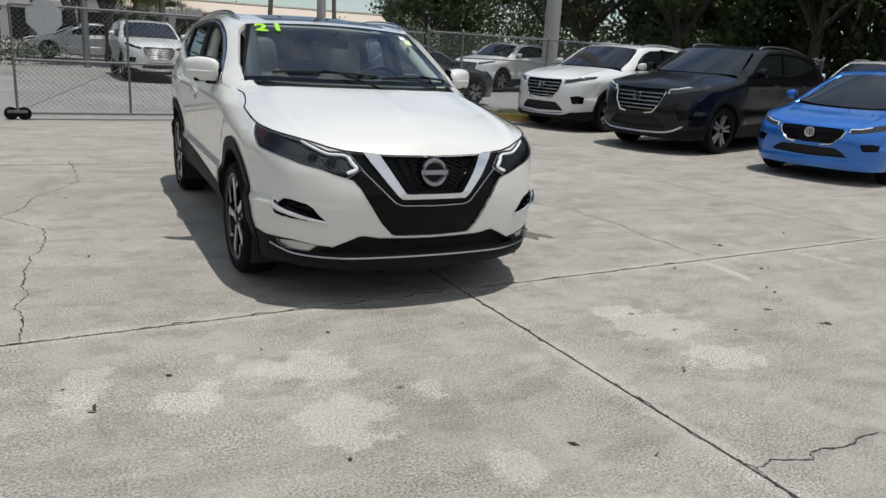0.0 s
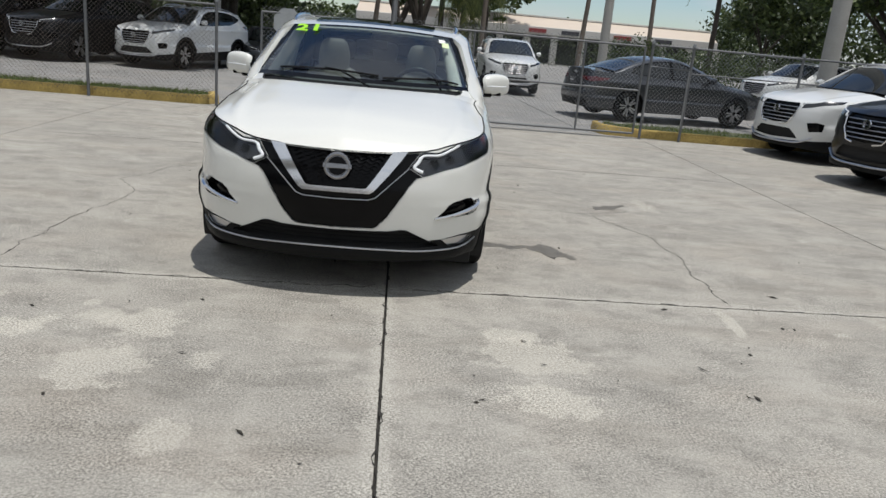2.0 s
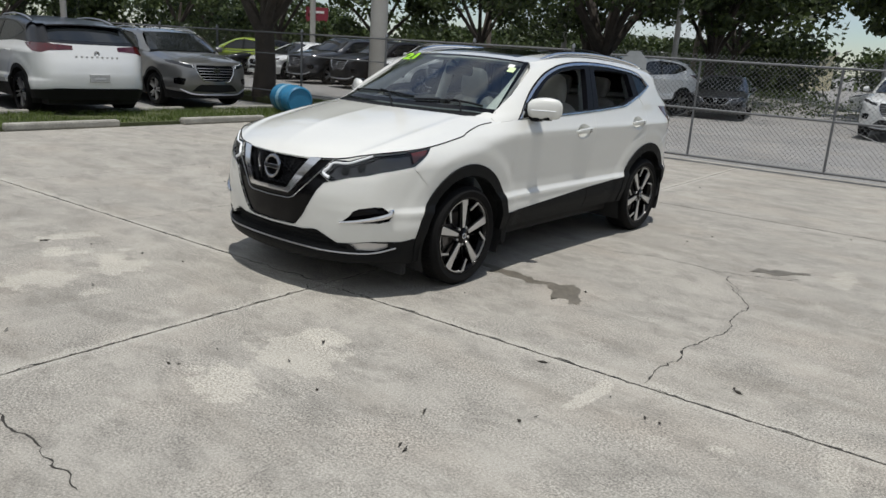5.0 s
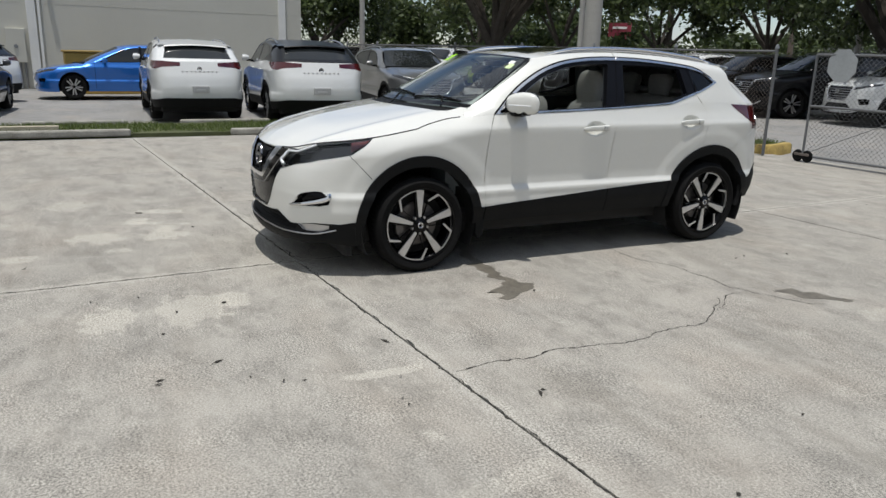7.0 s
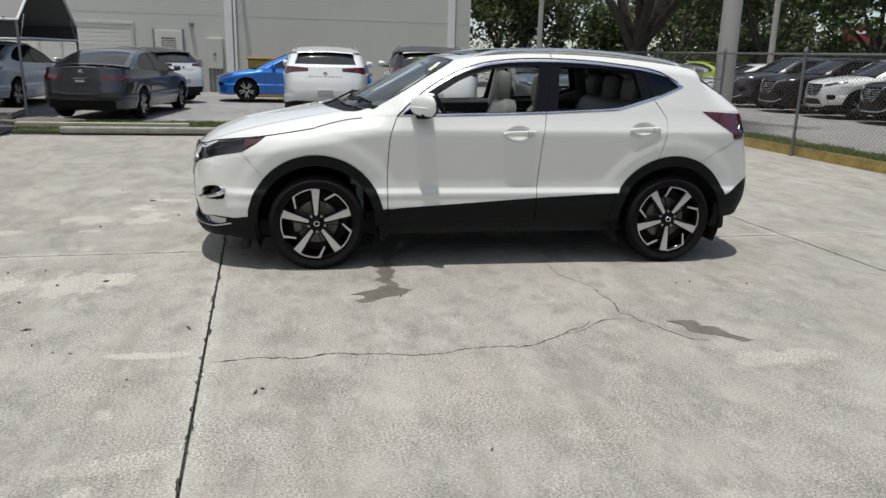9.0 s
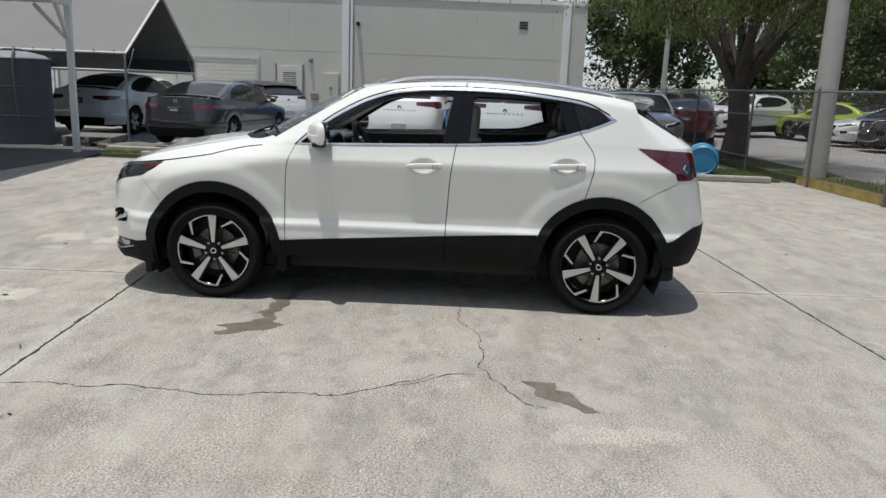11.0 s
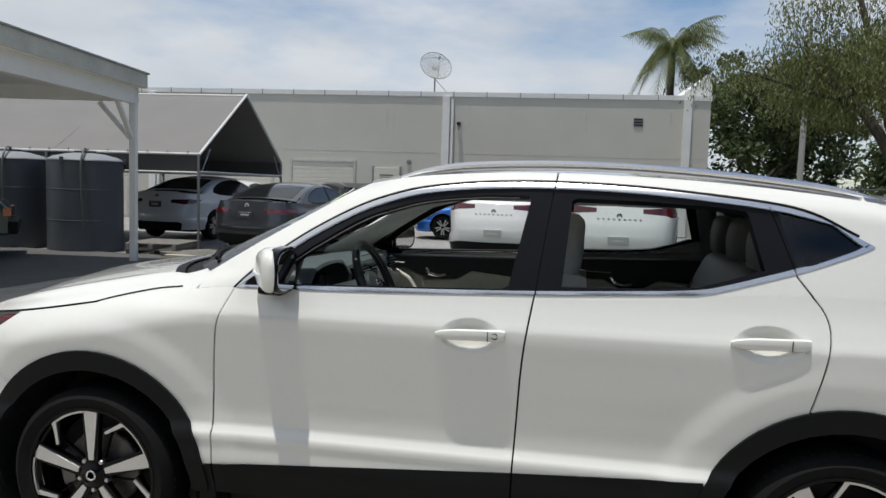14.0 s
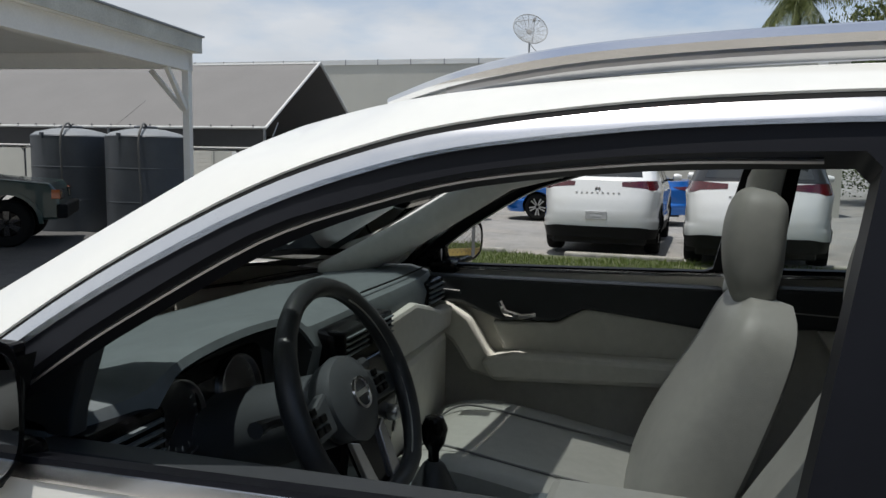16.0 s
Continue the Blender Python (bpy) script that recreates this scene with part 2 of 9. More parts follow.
def bm_lathe(bm, prof, seg=32, axis="x", m=None):
    """Adds a turned shape: prof of (radius, along the axis)."""
    b = bmesh.new()
    rings = []
    for r, h in prof:
        ring = []
        for k in range(seg):
            a = 2 * math.pi * k / seg
            c, s = r * math.cos(a), r * math.sin(a)
            ring.append(b.verts.new((h, c, s) if axis == "x" else (c, s, h)))
        rings.append(ring)
    for a, c in zip(rings, rings[1:]):
        for k in range(seg):
            b.faces.new((a[k], a[(k + 1) % seg], c[(k + 1) % seg], c[k]))
    for ring, (r, h) in ((rings[0], prof[0]), (rings[-1], prof[-1])):
        if r > 1e-4 and r < 0.08:
            b.faces.new(ring)
    bmesh.ops.remove_doubles(b, verts=b.verts, dist=1e-5)
    bmesh.ops.recalc_face_normals(b, faces=b.faces)
    if m is not None:
        bmesh.ops.transform(b, matrix=m, verts=b.verts)
    join_bm(bm, b)
    return bm


def lathe_bm(prof, seg=32, axis="x", m=None):
    return bm_lathe(bmesh.new(), prof, seg, axis, m)


def bm_prism(bm, poly, lo, hi, plane="yz", m=None, bevel=0.0):
    """Adds a polygon in a plane, drawn out between lo and hi along the third axis."""
    b = bmesh.new()
    put = {"yz": lambda p, h: (h, p[0], p[1]), "xz": lambda p, h: (p[0], h, p[1]), "xy": lambda p, h: (p[0], p[1], h)}[plane]
    bot, top = [b.verts.new(put(p, lo)) for p in poly], [b.verts.new(put(p, hi)) for p in poly]
    b.faces.new(bot)
    b.faces.new(top[::-1])
    for i in range(len(poly)):
        j = (i + 1) % len(poly)
        b.faces.new((bot[i], top[i], top[j], bot[j]))
    bmesh.ops.recalc_face_normals(b, faces=b.faces)
    if bevel:
        bmesh.ops.bevel(b, geom=list(b.edges), offset=bevel, segments=2, affect="EDGES", profile=0.5)
    if m is not None:
        bmesh.ops.transform(b, matrix=m, verts=b.verts)
    join_bm(bm, b)
    return bm


def prism_bm(poly, lo, hi, plane="yz", m=None, bevel=0.0):
    return bm_prism(bmesh.new(), poly, lo, hi, plane, m, bevel)


def smooth_line(pts, n=6):
    """Catmull-Rom points through pts (tuples of any length)."""
    P = [np.array(p, float) for p in pts]
    out = []
    for i in range(len(P) - 1):
        a, b, c, d = P[max(i - 1, 0)], P[i], P[i + 1], P[min(i + 2, len(P) - 1)]
        for k in range(n):
            t = k / n
            out.append(0.5 * ((2 * b) + (c - a) * t + (2 * a - 5 * b + 4 * c - d) * t * t + (3 * b - a - 3 * c + d) * t**3))
    out.append(P[-1])
    return out


def fn(*pts):
    """A smooth function through (x, y) points."""
    xs = np.array([p[0] for p in pts], float)
    ys = np.array([p[1] for p in pts], float)
    sl = np.diff(ys) / np.diff(xs)
    m = np.r_[sl[0], [0.0 if a * b <= 0 else 2 * a * b / (a + b) for a, b in zip(sl, sl[1:])], sl[-1]]

    def f(x):
        x = min(max(x, xs[0]), xs[-1])
        i = min(int(np.searchsorted(xs, x, side="right")) - 1, len(xs) - 2)
        i = max(i, 0)
        h = xs[i + 1] - xs[i]
        t = (x - xs[i]) / h
        return float((1 + 2 * t) * (1 - t) ** 2 * ys[i] + t * (1 - t) ** 2 * h * m[i] + t * t * (3 - 2 * t) * ys[i + 1] + t * t * (t - 1) * h * m[i + 1])

    return f


def inside(p, poly):
    x, y, hit, n = p[0], p[1], False, len(poly)
    for i in range(n):
        (x0, y0), (x1, y1) = poly[i], poly[i - 1]
        if (y0 > y) != (y1 > y) and x < (x1 - x0) * (y - y0) / (y1 - y0) + x0:
            hit = not hit
    return hit


def circle(cx, cy, r, n=36, a0=0.0, a1=360.0):
    full = abs(a1 - a0) >= 360
    k = n if full else n + 1
    return [(cx + r * math.cos(radians(a0 + (a1 - a0) * i / n)), cy + r * math.sin(radians(a0 + (a1 - a0) * i / n))) for i in range(k)]


def ribbon(line, w):
    """Quads of width w along a line of 2D points."""
    out = []
    for (x0, y0), (x1, y1) in zip(line, line[1:]):
        d = math.hypot(x1 - x0, y1 - y0) or 1
        nx, ny = -(y1 - y0) / d * w / 2, (x1 - x0) / d * w / 2
        ex, ey = (x1 - x0) / d * w * 0.4, (y1 - y0) / d * w * 0.4
        out.append([(x0 - ex + nx, y0 - ey + ny), (x1 + ex + nx, y1 + ey + ny), (x1 + ex - nx, y1 + ey - ny), (x0 - ex - nx, y0 - ey - ny)])
    return out


def shrink(poly, d):
    """The polygon moved inwards by d along its corners' halving lines."""
    n = len(poly)
    area = sum(poly[i - 1][0] * poly[i][1] - poly[i][0] * poly[i - 1][1] for i in range(n))
    sign, out = (1 if area > 0 else -1), []
    for i in range(n):
        p, a, b = Vector(poly[i]), Vector(poly[i - 1]), Vector(poly[(i + 1) % n])
        e0, e1 = (p - a).normalized(), (b - p).normalized()
        n0, n1 = Vector((-e0.y, e0.x)), Vector((-e1.y, e1.x))
        v = (n0 + n1)
        v = v / max(v.length_squared / 2, 0.25)
        out.append(tuple(p + v * d * sign))
    return out


def islands(verts, faces):
    """Groups of faces that hang together by place, the largest first."""
    key = {}
    ids = [key.setdefault(tuple(round(float(c), 4) for c in p), len(key)) for p in verts]
    up = list(range(len(key)))

    def top(i):
        while up[i] != i:
            up[i] = up[up[i]]
            i = up[i]
        return i

    for f in faces:
        for i in f[1:]:
            up[top(ids[i])] = top(ids[f[0]])
    out = {}
    for k, f in enumerate(faces):
        out.setdefault(top(ids[f[0]]), []).append(k)
    return sorted(out.values(), key=len, reverse=True)


class Sheet:
    """A flat sheet cut by polygons into regions and then bent by a map (u, v) -> place."""

    def __init__(self, u0, u1, v0, v1, nu, nv, bend):
        self.bend, self.bm = bend, bmesh.new()
        g = [[self.bm.verts.new((u0 + (u1 - u0) * i / nu, v0 + (v1 - v0) * j / nv, 0)) for j in range(nv + 1)] for i in range(nu + 1)]
        for i in range(nu):
            for j in range(nv):
                self.bm.faces.new((g[i][j], g[i + 1][j], g[i + 1][j + 1], g[i][j + 1]))
        self.mx, self.my = (u1 - u0) / nu, (v1 - v0) / nv
        self.regions, self.cache = [], {}

    def cut(self, name, *polys):
        for poly in polys:
            self._cut(poly)
            self.regions.append((name, poly, (min(p[0] for p in poly), max(p[0] for p in poly), min(p[1] for p in poly), max(p[1] for p in poly))))
        return self

    def _cut(self, poly):
        bm = self.bm
        lo_x, hi_x = min(p[0] for p in poly) - self.mx, max(p[0] for p in poly) + self.mx
        lo_y, hi_y = min(p[1] for p in poly) - self.my, max(p[1] for p in poly) + self.my
        near = [f for f in bm.faces if lo_x - self.mx < f.verts[0].co.x < hi_x + self.mx and lo_y - self.my < f.verts[0].co.y < hi_y + self.my]
        for i in range(len(poly)):
            (x0, y0), (x1, y1) = poly[i - 1], poly[i]
            if abs(x0 - x1) + abs(y0 - y1) < 1e-6:
                continue
            ax, bx, ay, by = min(x0, x1) - 1e-4, max(x0, x1) + 1e-4, min(y0, y1) - 1e-4, max(y0, y1) + 1e-4
            some = []
            for f in near:
                if not f.is_valid:
                    continue
                xs = [v.co.x for v in f.verts]
                if max(xs) < ax or min(xs) > bx:
                    continue
                ys = [v.co.y for v in f.verts]
                if max(ys) < ay or min(ys) > by:
                    continue
                some.append(f)
            if not some:
                continue
            geom = list({e for f in some for e in f.edges} | {v for f in some for v in f.verts}) + some
            res = bmesh.ops.bisect_plane(bm, geom=geom, dist=1e-5, plane_co=(x0, y0, 0), plane_no=(-(y1 - y0), x1 - x0, 0))
            near = list({f for f in near if f.is_valid} | {f for g in res["geom"] if isinstance(g, bmesh.types.BMFace) for f in (g,)})

    def split(self, rest="rest"):
        """Sorts the faces into regions: the first that holds a face's middle has it."""
        self.sorted = {}
        for f in self.bm.faces:
            c = f.calc_center_median()
            for name, poly, box in self.regions:
                if box[0] <= c.x <= box[1] and box[2] <= c.y <= box[3] and inside((c.x, c.y), poly):
                    break
            else:
                name = rest
            self.sorted.setdefault(name, []).append([(v.co.x, v.co.y) for v in f.verts])
        self.bm.free()
        return self

    def at(self, u, v):
        key = (round(u, 5), round(v, 5))
        if key not in self.cache:
            p, e = self.bend(u, v), 0.004
            a = np.subtract(self.bend(u + e, v), self.bend(u - e, v))
            b = np.subtract(self.bend(u, v + e), self.bend(u, v - e))
            n = np.cross(a, b)
            ln = np.linalg.norm(n)
            self.cache[key] = (np.array(p, float), n / ln if ln > 1e-12 else np.array((0, 0, 1.0)))
        return self.cache[key]

    def mesh(self, names, off=0.0, rim=0.0, mirror=False, flip=False, wave=None):
        """Places, faces and normals of regions, off outwards, with a rim that deep; mirror: both sides, in one mesh."""
        index, verts, norms, faces, edges = {}, [], [], [], {}
        for name in names if isinstance(names, (list, tuple)) else (names,):
            for loop in self.sorted.get(name, ()):
                ids = []
                for u, v in loop:
                    key = (round(u, 5), round(v, 5))
                    if key not in index:
                        p, n = self.at(u, v)
                        n = -n if flip else n
                        if abs(p[0]) < 1e-6:
                            n = n * (0, 1, 1) / max(np.linalg.norm(n * (0, 1, 1)), 1e-9)
                        index[key] = len(verts)
                        verts.append(p + n * (off + (wave(u, v) if wave else 0.0)))
                        norms.append(n)
                    ids.append(index[key])
                ids = [a for i, a in enumerate(ids) if a != ids[i - 1]]
                if len(ids) < 3:
                    continue
                if flip:
                    ids = ids[::-1]
                faces.append(ids)
                for a, b in zip(ids, ids[1:] + ids[:1]):
                    edges[(a, b)] = 1
        if rim:
            low = {}
            for a, b in list(edges):
                if (b, a) not in edges:
                    if mirror and abs(verts[a][0]) < 1e-4 and abs(verts[b][0]) < 1e-4:
                        continue
                    q = []
                    for k in (b, a):
                        if k not in low:
                            low[k] = (len(verts), len(verts) + 1)
                            verts += [verts[k].copy(), verts[k] - norms[k] * rim]
                            norms += [norms[k], norms[k]]
                        q.append(low[k])
                    faces.append((q[0][0], q[0][1], q[1][1], q[1][0])[::-1])
        if mirror:
            n = len(verts)
            verts += [v * (-1, 1, 1) for v in verts]
            norms += [v * (-1, 1, 1) for v in norms]
            faces += [[i + n for i in f[::-1]] for f in faces]
        return verts, faces, norms

    def part(self, obname, names, material, parent, label="", off=0.0, rim=0.0, mirror=False, side=1, flip=False, wave=None, loose=""):
        v, f, n = self.mesh(names, off, rim, mirror, flip, wave)
        if not f:
            return None
        if side < 0:
            v, n, f = [p * (-1, 1, 1) for p in v], [p * (-1, 1, 1) for p in n], [x[::-1] for x in f]
        if not loose:
            return mesh_object(obname, v, f, material, parent, label, True, None if rim > 0.02 else n)
        first = None
        for ids in islands(v, f):
            use = sorted({i for k in ids for i in f[k]})
            at = {i: j for j, i in enumerate(use)}
            ob = mesh_object(obname if first is None else loose, [v[i] for i in use], [[at[i] for i in f[k]] for k in ids], material, parent, label if first is None or loose == obname else "", True, [n[i] for i in use])
            first = first or ob
        return first

# ---------------------------------------------------------------- car bodies

HERO = dict(
    front=[(0, -.925), (.2, -.915), (.4, -.88), (.57, -.825), (.70, -.75), (.78, -.674), (.85, -.56), (.89, -.44), (.905, -.3)],
    side=[(.905, 0.0), (.902, .6), (.90, 1.3), (.902, 2.0), (.906, 2.5), (.902, 2.75)],
    rear=[(.89, 3.0), (.865, 3.13), (.80, 3.27), (.66, 3.375), (.40, 3.435), (0, 3.457)],
    top=[("f", 0, .835), ("f", .3, .84), ("f", .5, .852), ("f", .7, .893), ("y", -.5, .925), ("y", -.32, .945), ("y", .03, 1.003), ("y", .3, 1.055), ("y", .58, 1.088), ("y", .9, 1.093), ("y", 1.63, 1.118), ("y", 2.15, 1.146), ("y", 2.6, 1.163), ("y", 3.1, 1.153), ("r", .5, 1.155), ("r", 0, 1.155)],
    dF=[(.15, .06), (.22, .03), (.27, .004), (.32, .02), (.38, .012), (.5, .004), (.6, .0), (.72, .016), (.80, .045), (.86, .075), (.95, .13), (1.3, .3)],
    dS=[(.15, .10), (.28, .06), (.36, .040), (.46, .014), (.50, .015), (.54, .011), (.553, .013), (.578, .029), (.592, .0335), (.62, .034), (.70, .0275), (.80, .0175), (.90, .008), (.94, .004), (.955, .0025), (.985, .002), (1.0, .005), (1.03, .017), (1.10, .042), (1.2, .068), (1.3, .09)],
    dR=[(.15, .10), (.35, .06), (.5, .01), (.64, .0), (.72, .012), (.8, .03), (.95, .07), (1.1, .11), (1.25, .16)],
    ws=[(.36, 1.095), (.68, 1.287), (1.0, 1.476)],
    roof=[(1.0, 1.476), (1.2, 1.508), (1.5, 1.530), (1.8, 1.533), (2.2, 1.517), (2.6, 1.480), (2.95, 1.432)],
    cowl=[(0, .10, 1.122), (.35, .14, 1.121), (.62, .24, 1.112), (.78, .40, 1.098)],
    hoodc=[(-.86, .835), (-.78, .905), (-.66, .962), (-.5, 1.018), (-.3, 1.060), (-.1, 1.093), (.1, 1.122)],
    crown=.036, wb=2.647, wheel=.337, tread=.225, hub_x=.875, arch=.405, clad=.472, wagon=True, tumble=.29, rear_k=.20, rake=1.22, ws_in=.075)


def bend_y(sp, front, axle, rear):
    """A copy of a body's numbers with other overhangs and another wheelbase."""
    f0, r0, wb = sp["front"][0][1], sp["rear"][-1][1], sp["wb"]

    def g(y):
        return y * front / -f0 if y < 0 else (y * axle / wb if y < wb else axle + (y - wb) * rear / (r0 - wb))
    return g


def warped(sp, front, axle, rear, width, zs, **extra):
    """Another body drawn from HERO's by bending its length, width and heights."""
    gy, gz, kx = bend_y(sp, front, axle, rear), fn(*zs), width / .906
    q = dict(sp)
    for k in ("front", "side", "rear"):
        q[k] = [(x * kx, gy(y)) for x, y in sp[k]]
    q["top"] = [(a, (b * kx if a != "y" else gy(b)), gz(z)) for a, b, z in sp["top"]]
    for k in ("dF", "dS", "dR"):
        q[k] = [(gz(z), d) for z, d in sp[k]]
    for k in ("ws", "roof", "hoodc"):
        q[k] = [(gy(y), gz(z)) for y, z in sp[k]]
    q["cowl"] = [(x * kx, gy(y), gz(z)) for x, y, z in sp["cowl"]]
    q["wb"], q["hub_x"], q["gy"], q["gz"], q["kx"] = axle, width - .03, gy, gz, kx
    q.update(extra)
    return q


class Body:
    """The curves of one car: its plan line, its inset by height, and the maps of its sheets."""

    def __init__(self, sp):
        self.sp = sp
        line = smooth_line(sp["front"] + sp["side"] + sp["rear"], 10)
        P = np.array(line)
        P[0, 0] = P[-1, 0] = 0
        self.P, self.s = P, np.r_[0, np.cumsum(np.hypot(*np.diff(P, axis=0).T))]
        self.S = float(self.s[-1])
        T = np.gradient(P, self.s, axis=0)
        T /= np.linalg.norm(T, axis=1)[:, None]
        T[0] = T[-1] = (1, 0)
        T[-1] = (-1, 0)
        self.N = np.c_[T[:, 1], -T[:, 0]]
        self.half = int(np.argmax(P[:, 0]))
        self.dF, self.dS, self.dR = fn(*sp["dF"]), fn(*sp["dS"]), fn(*sp["dR"])
        tops = []
        for kind, a, z in sp["top"]:
            tops.append((self.s_front(a) if kind == "f" else self.s_rear(a) if kind == "r" else self.s_y(a), z))
        self.tops, self.top = tops, fn(*tops)
        self.roof = fn(*sp["roof"])
        self.wsy = fn(*[(z, y) for y, z in sp["ws"]])

    def s_y(self, y):
        i = [k for k in range(len(self.P)) if self.P[k, 0] > 0.62 * self.P[self.half, 0]]
        return float(np.interp(y, self.P[i, 1], self.s[i]))

    def s_front(self, x):
        k = int(np.argmax(self.P[:, 1] > 0)) or 2
        return float(np.interp(x, self.P[:k, 0], self.s[:k]))

    def s_rear(self, x):
        k = int(np.argmax(self.P[:, 1] > self.sp["wb"] + 0.1))
        return float(np.interp(-x, -self.P[k:, 0], self.s[k:]))

    def plan_at(self, s):
        s = min(max(s, 0), self.S)
        p = (np.interp(s, self.s, self.P[:, 0]), np.interp(s, self.s, self.P[:, 1]))
        n = (np.interp(s, self.s, self.N[:, 0]), np.interp(s, self.s, self.N[:, 1]))
        return p, n

    def inset(self, s, z):
        (x, y), (nx, ny) = self.plan_at(s)
        f, r = max(0.0, -ny) ** 1.4, max(0.0, ny) ** 1.4
        d = f * self.dF(z) + r * self.dR(z) + max(0.0, 1 - f - r) * self.dS(z)
        sp = self.sp
        if y < sp["ws"][0][0] + .25:            # the wings roll in to the bonnet
            t = self.top(s)
            k = min(1.0, max(0.0, (sp["ws"][0][0] + .25 - y) / .35))
            d += (1 - f) * k * .075 * max(0.0, (z - t + .13) / .13) ** 2
        for cy in (0.0, sp["wb"]):              # flares over the wheels
            rr = math.hypot(y - cy, z - sp["wheel"])
            if rr < sp["clad"] + .17 and z > .2:
                k = min(1.0, (sp["clad"] + .17 - rr) / .09)
                d -= .010 * k * k * (3 - 2 * k) * (1 - f) * (1 - r)
        return d

    def low(self, s, z):
        (x, y), (nx, ny) = self.plan_at(s)
        d = self.inset(s, z)
        return (max(x - nx * d, 0.0) if 0 < s < self.S else 0.0, y - ny * d, z)

    def upper(self, s, z):
        """The glasshouse, from the belt up."""
        (x, y), (nx, ny) = self.plan_at(s)
        zb = self.top(s)
        r = max(0.0, ny) ** 1.2
        dz = max(z - zb, 0)
        k = self.sp["tumble"] * (1 - r) + self.sp["rear_k"] * r
        e = self.wsy(z)
        t = min(max(1 - (y - e) / .27, 0), 1.2)
        q = self.sp["ws_in"] * t * t * min(1.0, dz / .07 + .15)
        zr = self.roof(y)
        roll = .05 * max(0.0, (z - zr + .06) / .06) ** 2 * (1 - r)
        d = self.inset(s, zb) + k * dz + .12 * dz * dz * (1 - r) + q * (1 - r) + roll
        w = min(max((y - self.sp["wb"] - .15) / .36, 0.0), 1.0)
        lean = self.sp.get("rake", 0.0) * dz * w * w * (3 - 2 * w)
        return (max(x - nx * d, 0.0), y - ny * d - lean, z)

    def bonnet(self, a, b):
        """a: from the middle to the edge, b: from the nose to the screen."""
        sp = self.sp
        a, b = min(max(a, 0), 1.05), min(max(b, 0), 1.05)
        s_c, s_e = self.s_front(sp["front"][5][0]), self.s_y(sp["cowl"][-1][1])
        f = np.array(self.low(s_c * a, self.top(s_c * a)))
        e = np.array(self.low(s_c + (s_e - s_c) * b, self.top(s_c + (s_e - s_c) * b)))
        y0, y1 = sp["hoodc"][0][0], sp["hoodc"][-1][0]
        yc = y0 + (y1 - y0) * b
        c = np.array((0.0, yc, self.hc(yc)))
        w = self.cowl(a)
        c00, c10 = np.array(self.low(0, self.top(0))), np.array(self.low(s_c, self.top(s_c)))
        c00 = np.array((0.0, y0, c00[2]))
        c01, c11 = self.cowl(0), self.cowl(1)
        f = f + (np.array((0, y0, 0)) - (0, self.low(0, self.top(0))[1], 0)) * (1 - a)
        e = e + (c11 - np.array(self.low(s_e, self.top(s_e)))) * b
        p = (1 - b) * f + b * w + (1 - a) * c + a * e - ((1 - a) * (1 - b) * c00 + a * (1 - b) * c10 + (1 - a) * b * c01 + a * b * c11)
        p[2] += .012 * math.sin(math.pi * a ** 1.5) * math.sin(math.pi * min(b, 1)) + .012 * math.exp(-((a - .74) / .06) ** 2) * math.sin(math.pi * min(1, b)) ** 0.7
        return tuple(p)

    def hc(self, y):
        if not hasattr(self, "_hc"):
            self._hc = fn(*self.sp["hoodc"])
        return self._hc(y)

    def cowl(self, a):
        if not hasattr(self, "_cw"):
            cw = list(self.sp["cowl"])
            s_e = self.s_y(cw[-1][1])
            cw[-1] = self.low(s_e, self.top(s_e))
            c = smooth_line(cw, 8)
            self._cw = np.array(c), np.linspace(0, 1, len(c))
        return np.array([np.interp(a, self._cw[1], self._cw[0][:, i]) for i in range(3)])

    def screen(self, a, b):
        """The windscreen: a from the middle to the pillar, b from the cowl to the roof."""
        sp = self.sp
        a, b = min(max(a, 0), 1.0), min(max(b, 0), 1.02)
        lo = self.cowl(a)
        y_t, z_t = sp["roof"][0]
        cor = np.array(self.upper(self.s_y(y_t), z_t))
        cor2 = np.array(self.upper(self.s_y(sp["ws"][0][0] + .06), sp["ws"][0][1] + .03))
        lo = lo + (cor2 - self.cowl(1)) * a ** 3 + np.array((0, .10, .012)) * (1 - a * a)
        hi = np.array((cor[0] * a, cor[1] - .075 * (1 - a * a), cor[2] + sp["crown"] * .72 * (1 - a * a)))
        p = lo * (1 - b) + hi * b
        bow = .005 * 4 * b * (1 - b) * (1 - a ** 4)
        p[1] -= bow * .6
        p[2] += bow * .8
        return tuple(p)

    def lid(self, a, y):
        """The roof (and, on a saloon, the rear glass): a across, y along."""
        sp = self.sp
        y0, y1 = sp["roof"][0][0], sp["roof"][-1][0]
        y = min(max(y, y0), y1)
        s = self.s_y(y)
        g = np.array(self.upper(s, self.roof(y)))
        k = min(1.0, (y - y0) / .35)
        back = .06 * max(0.0, (y - y1 + .4) / .4)
        return (g[0] * a, y - .075 * (1 - a * a) * (1 - k) + back * (1 - a * a) * (1 if sp["wagon"] else 0) + (g[1] - y) * 0, g[2] + sp["crown"] * (1 - a * a) * (.72 + .28 * k) * sp.get("lid_fade", lambda q: 1.0)(y))

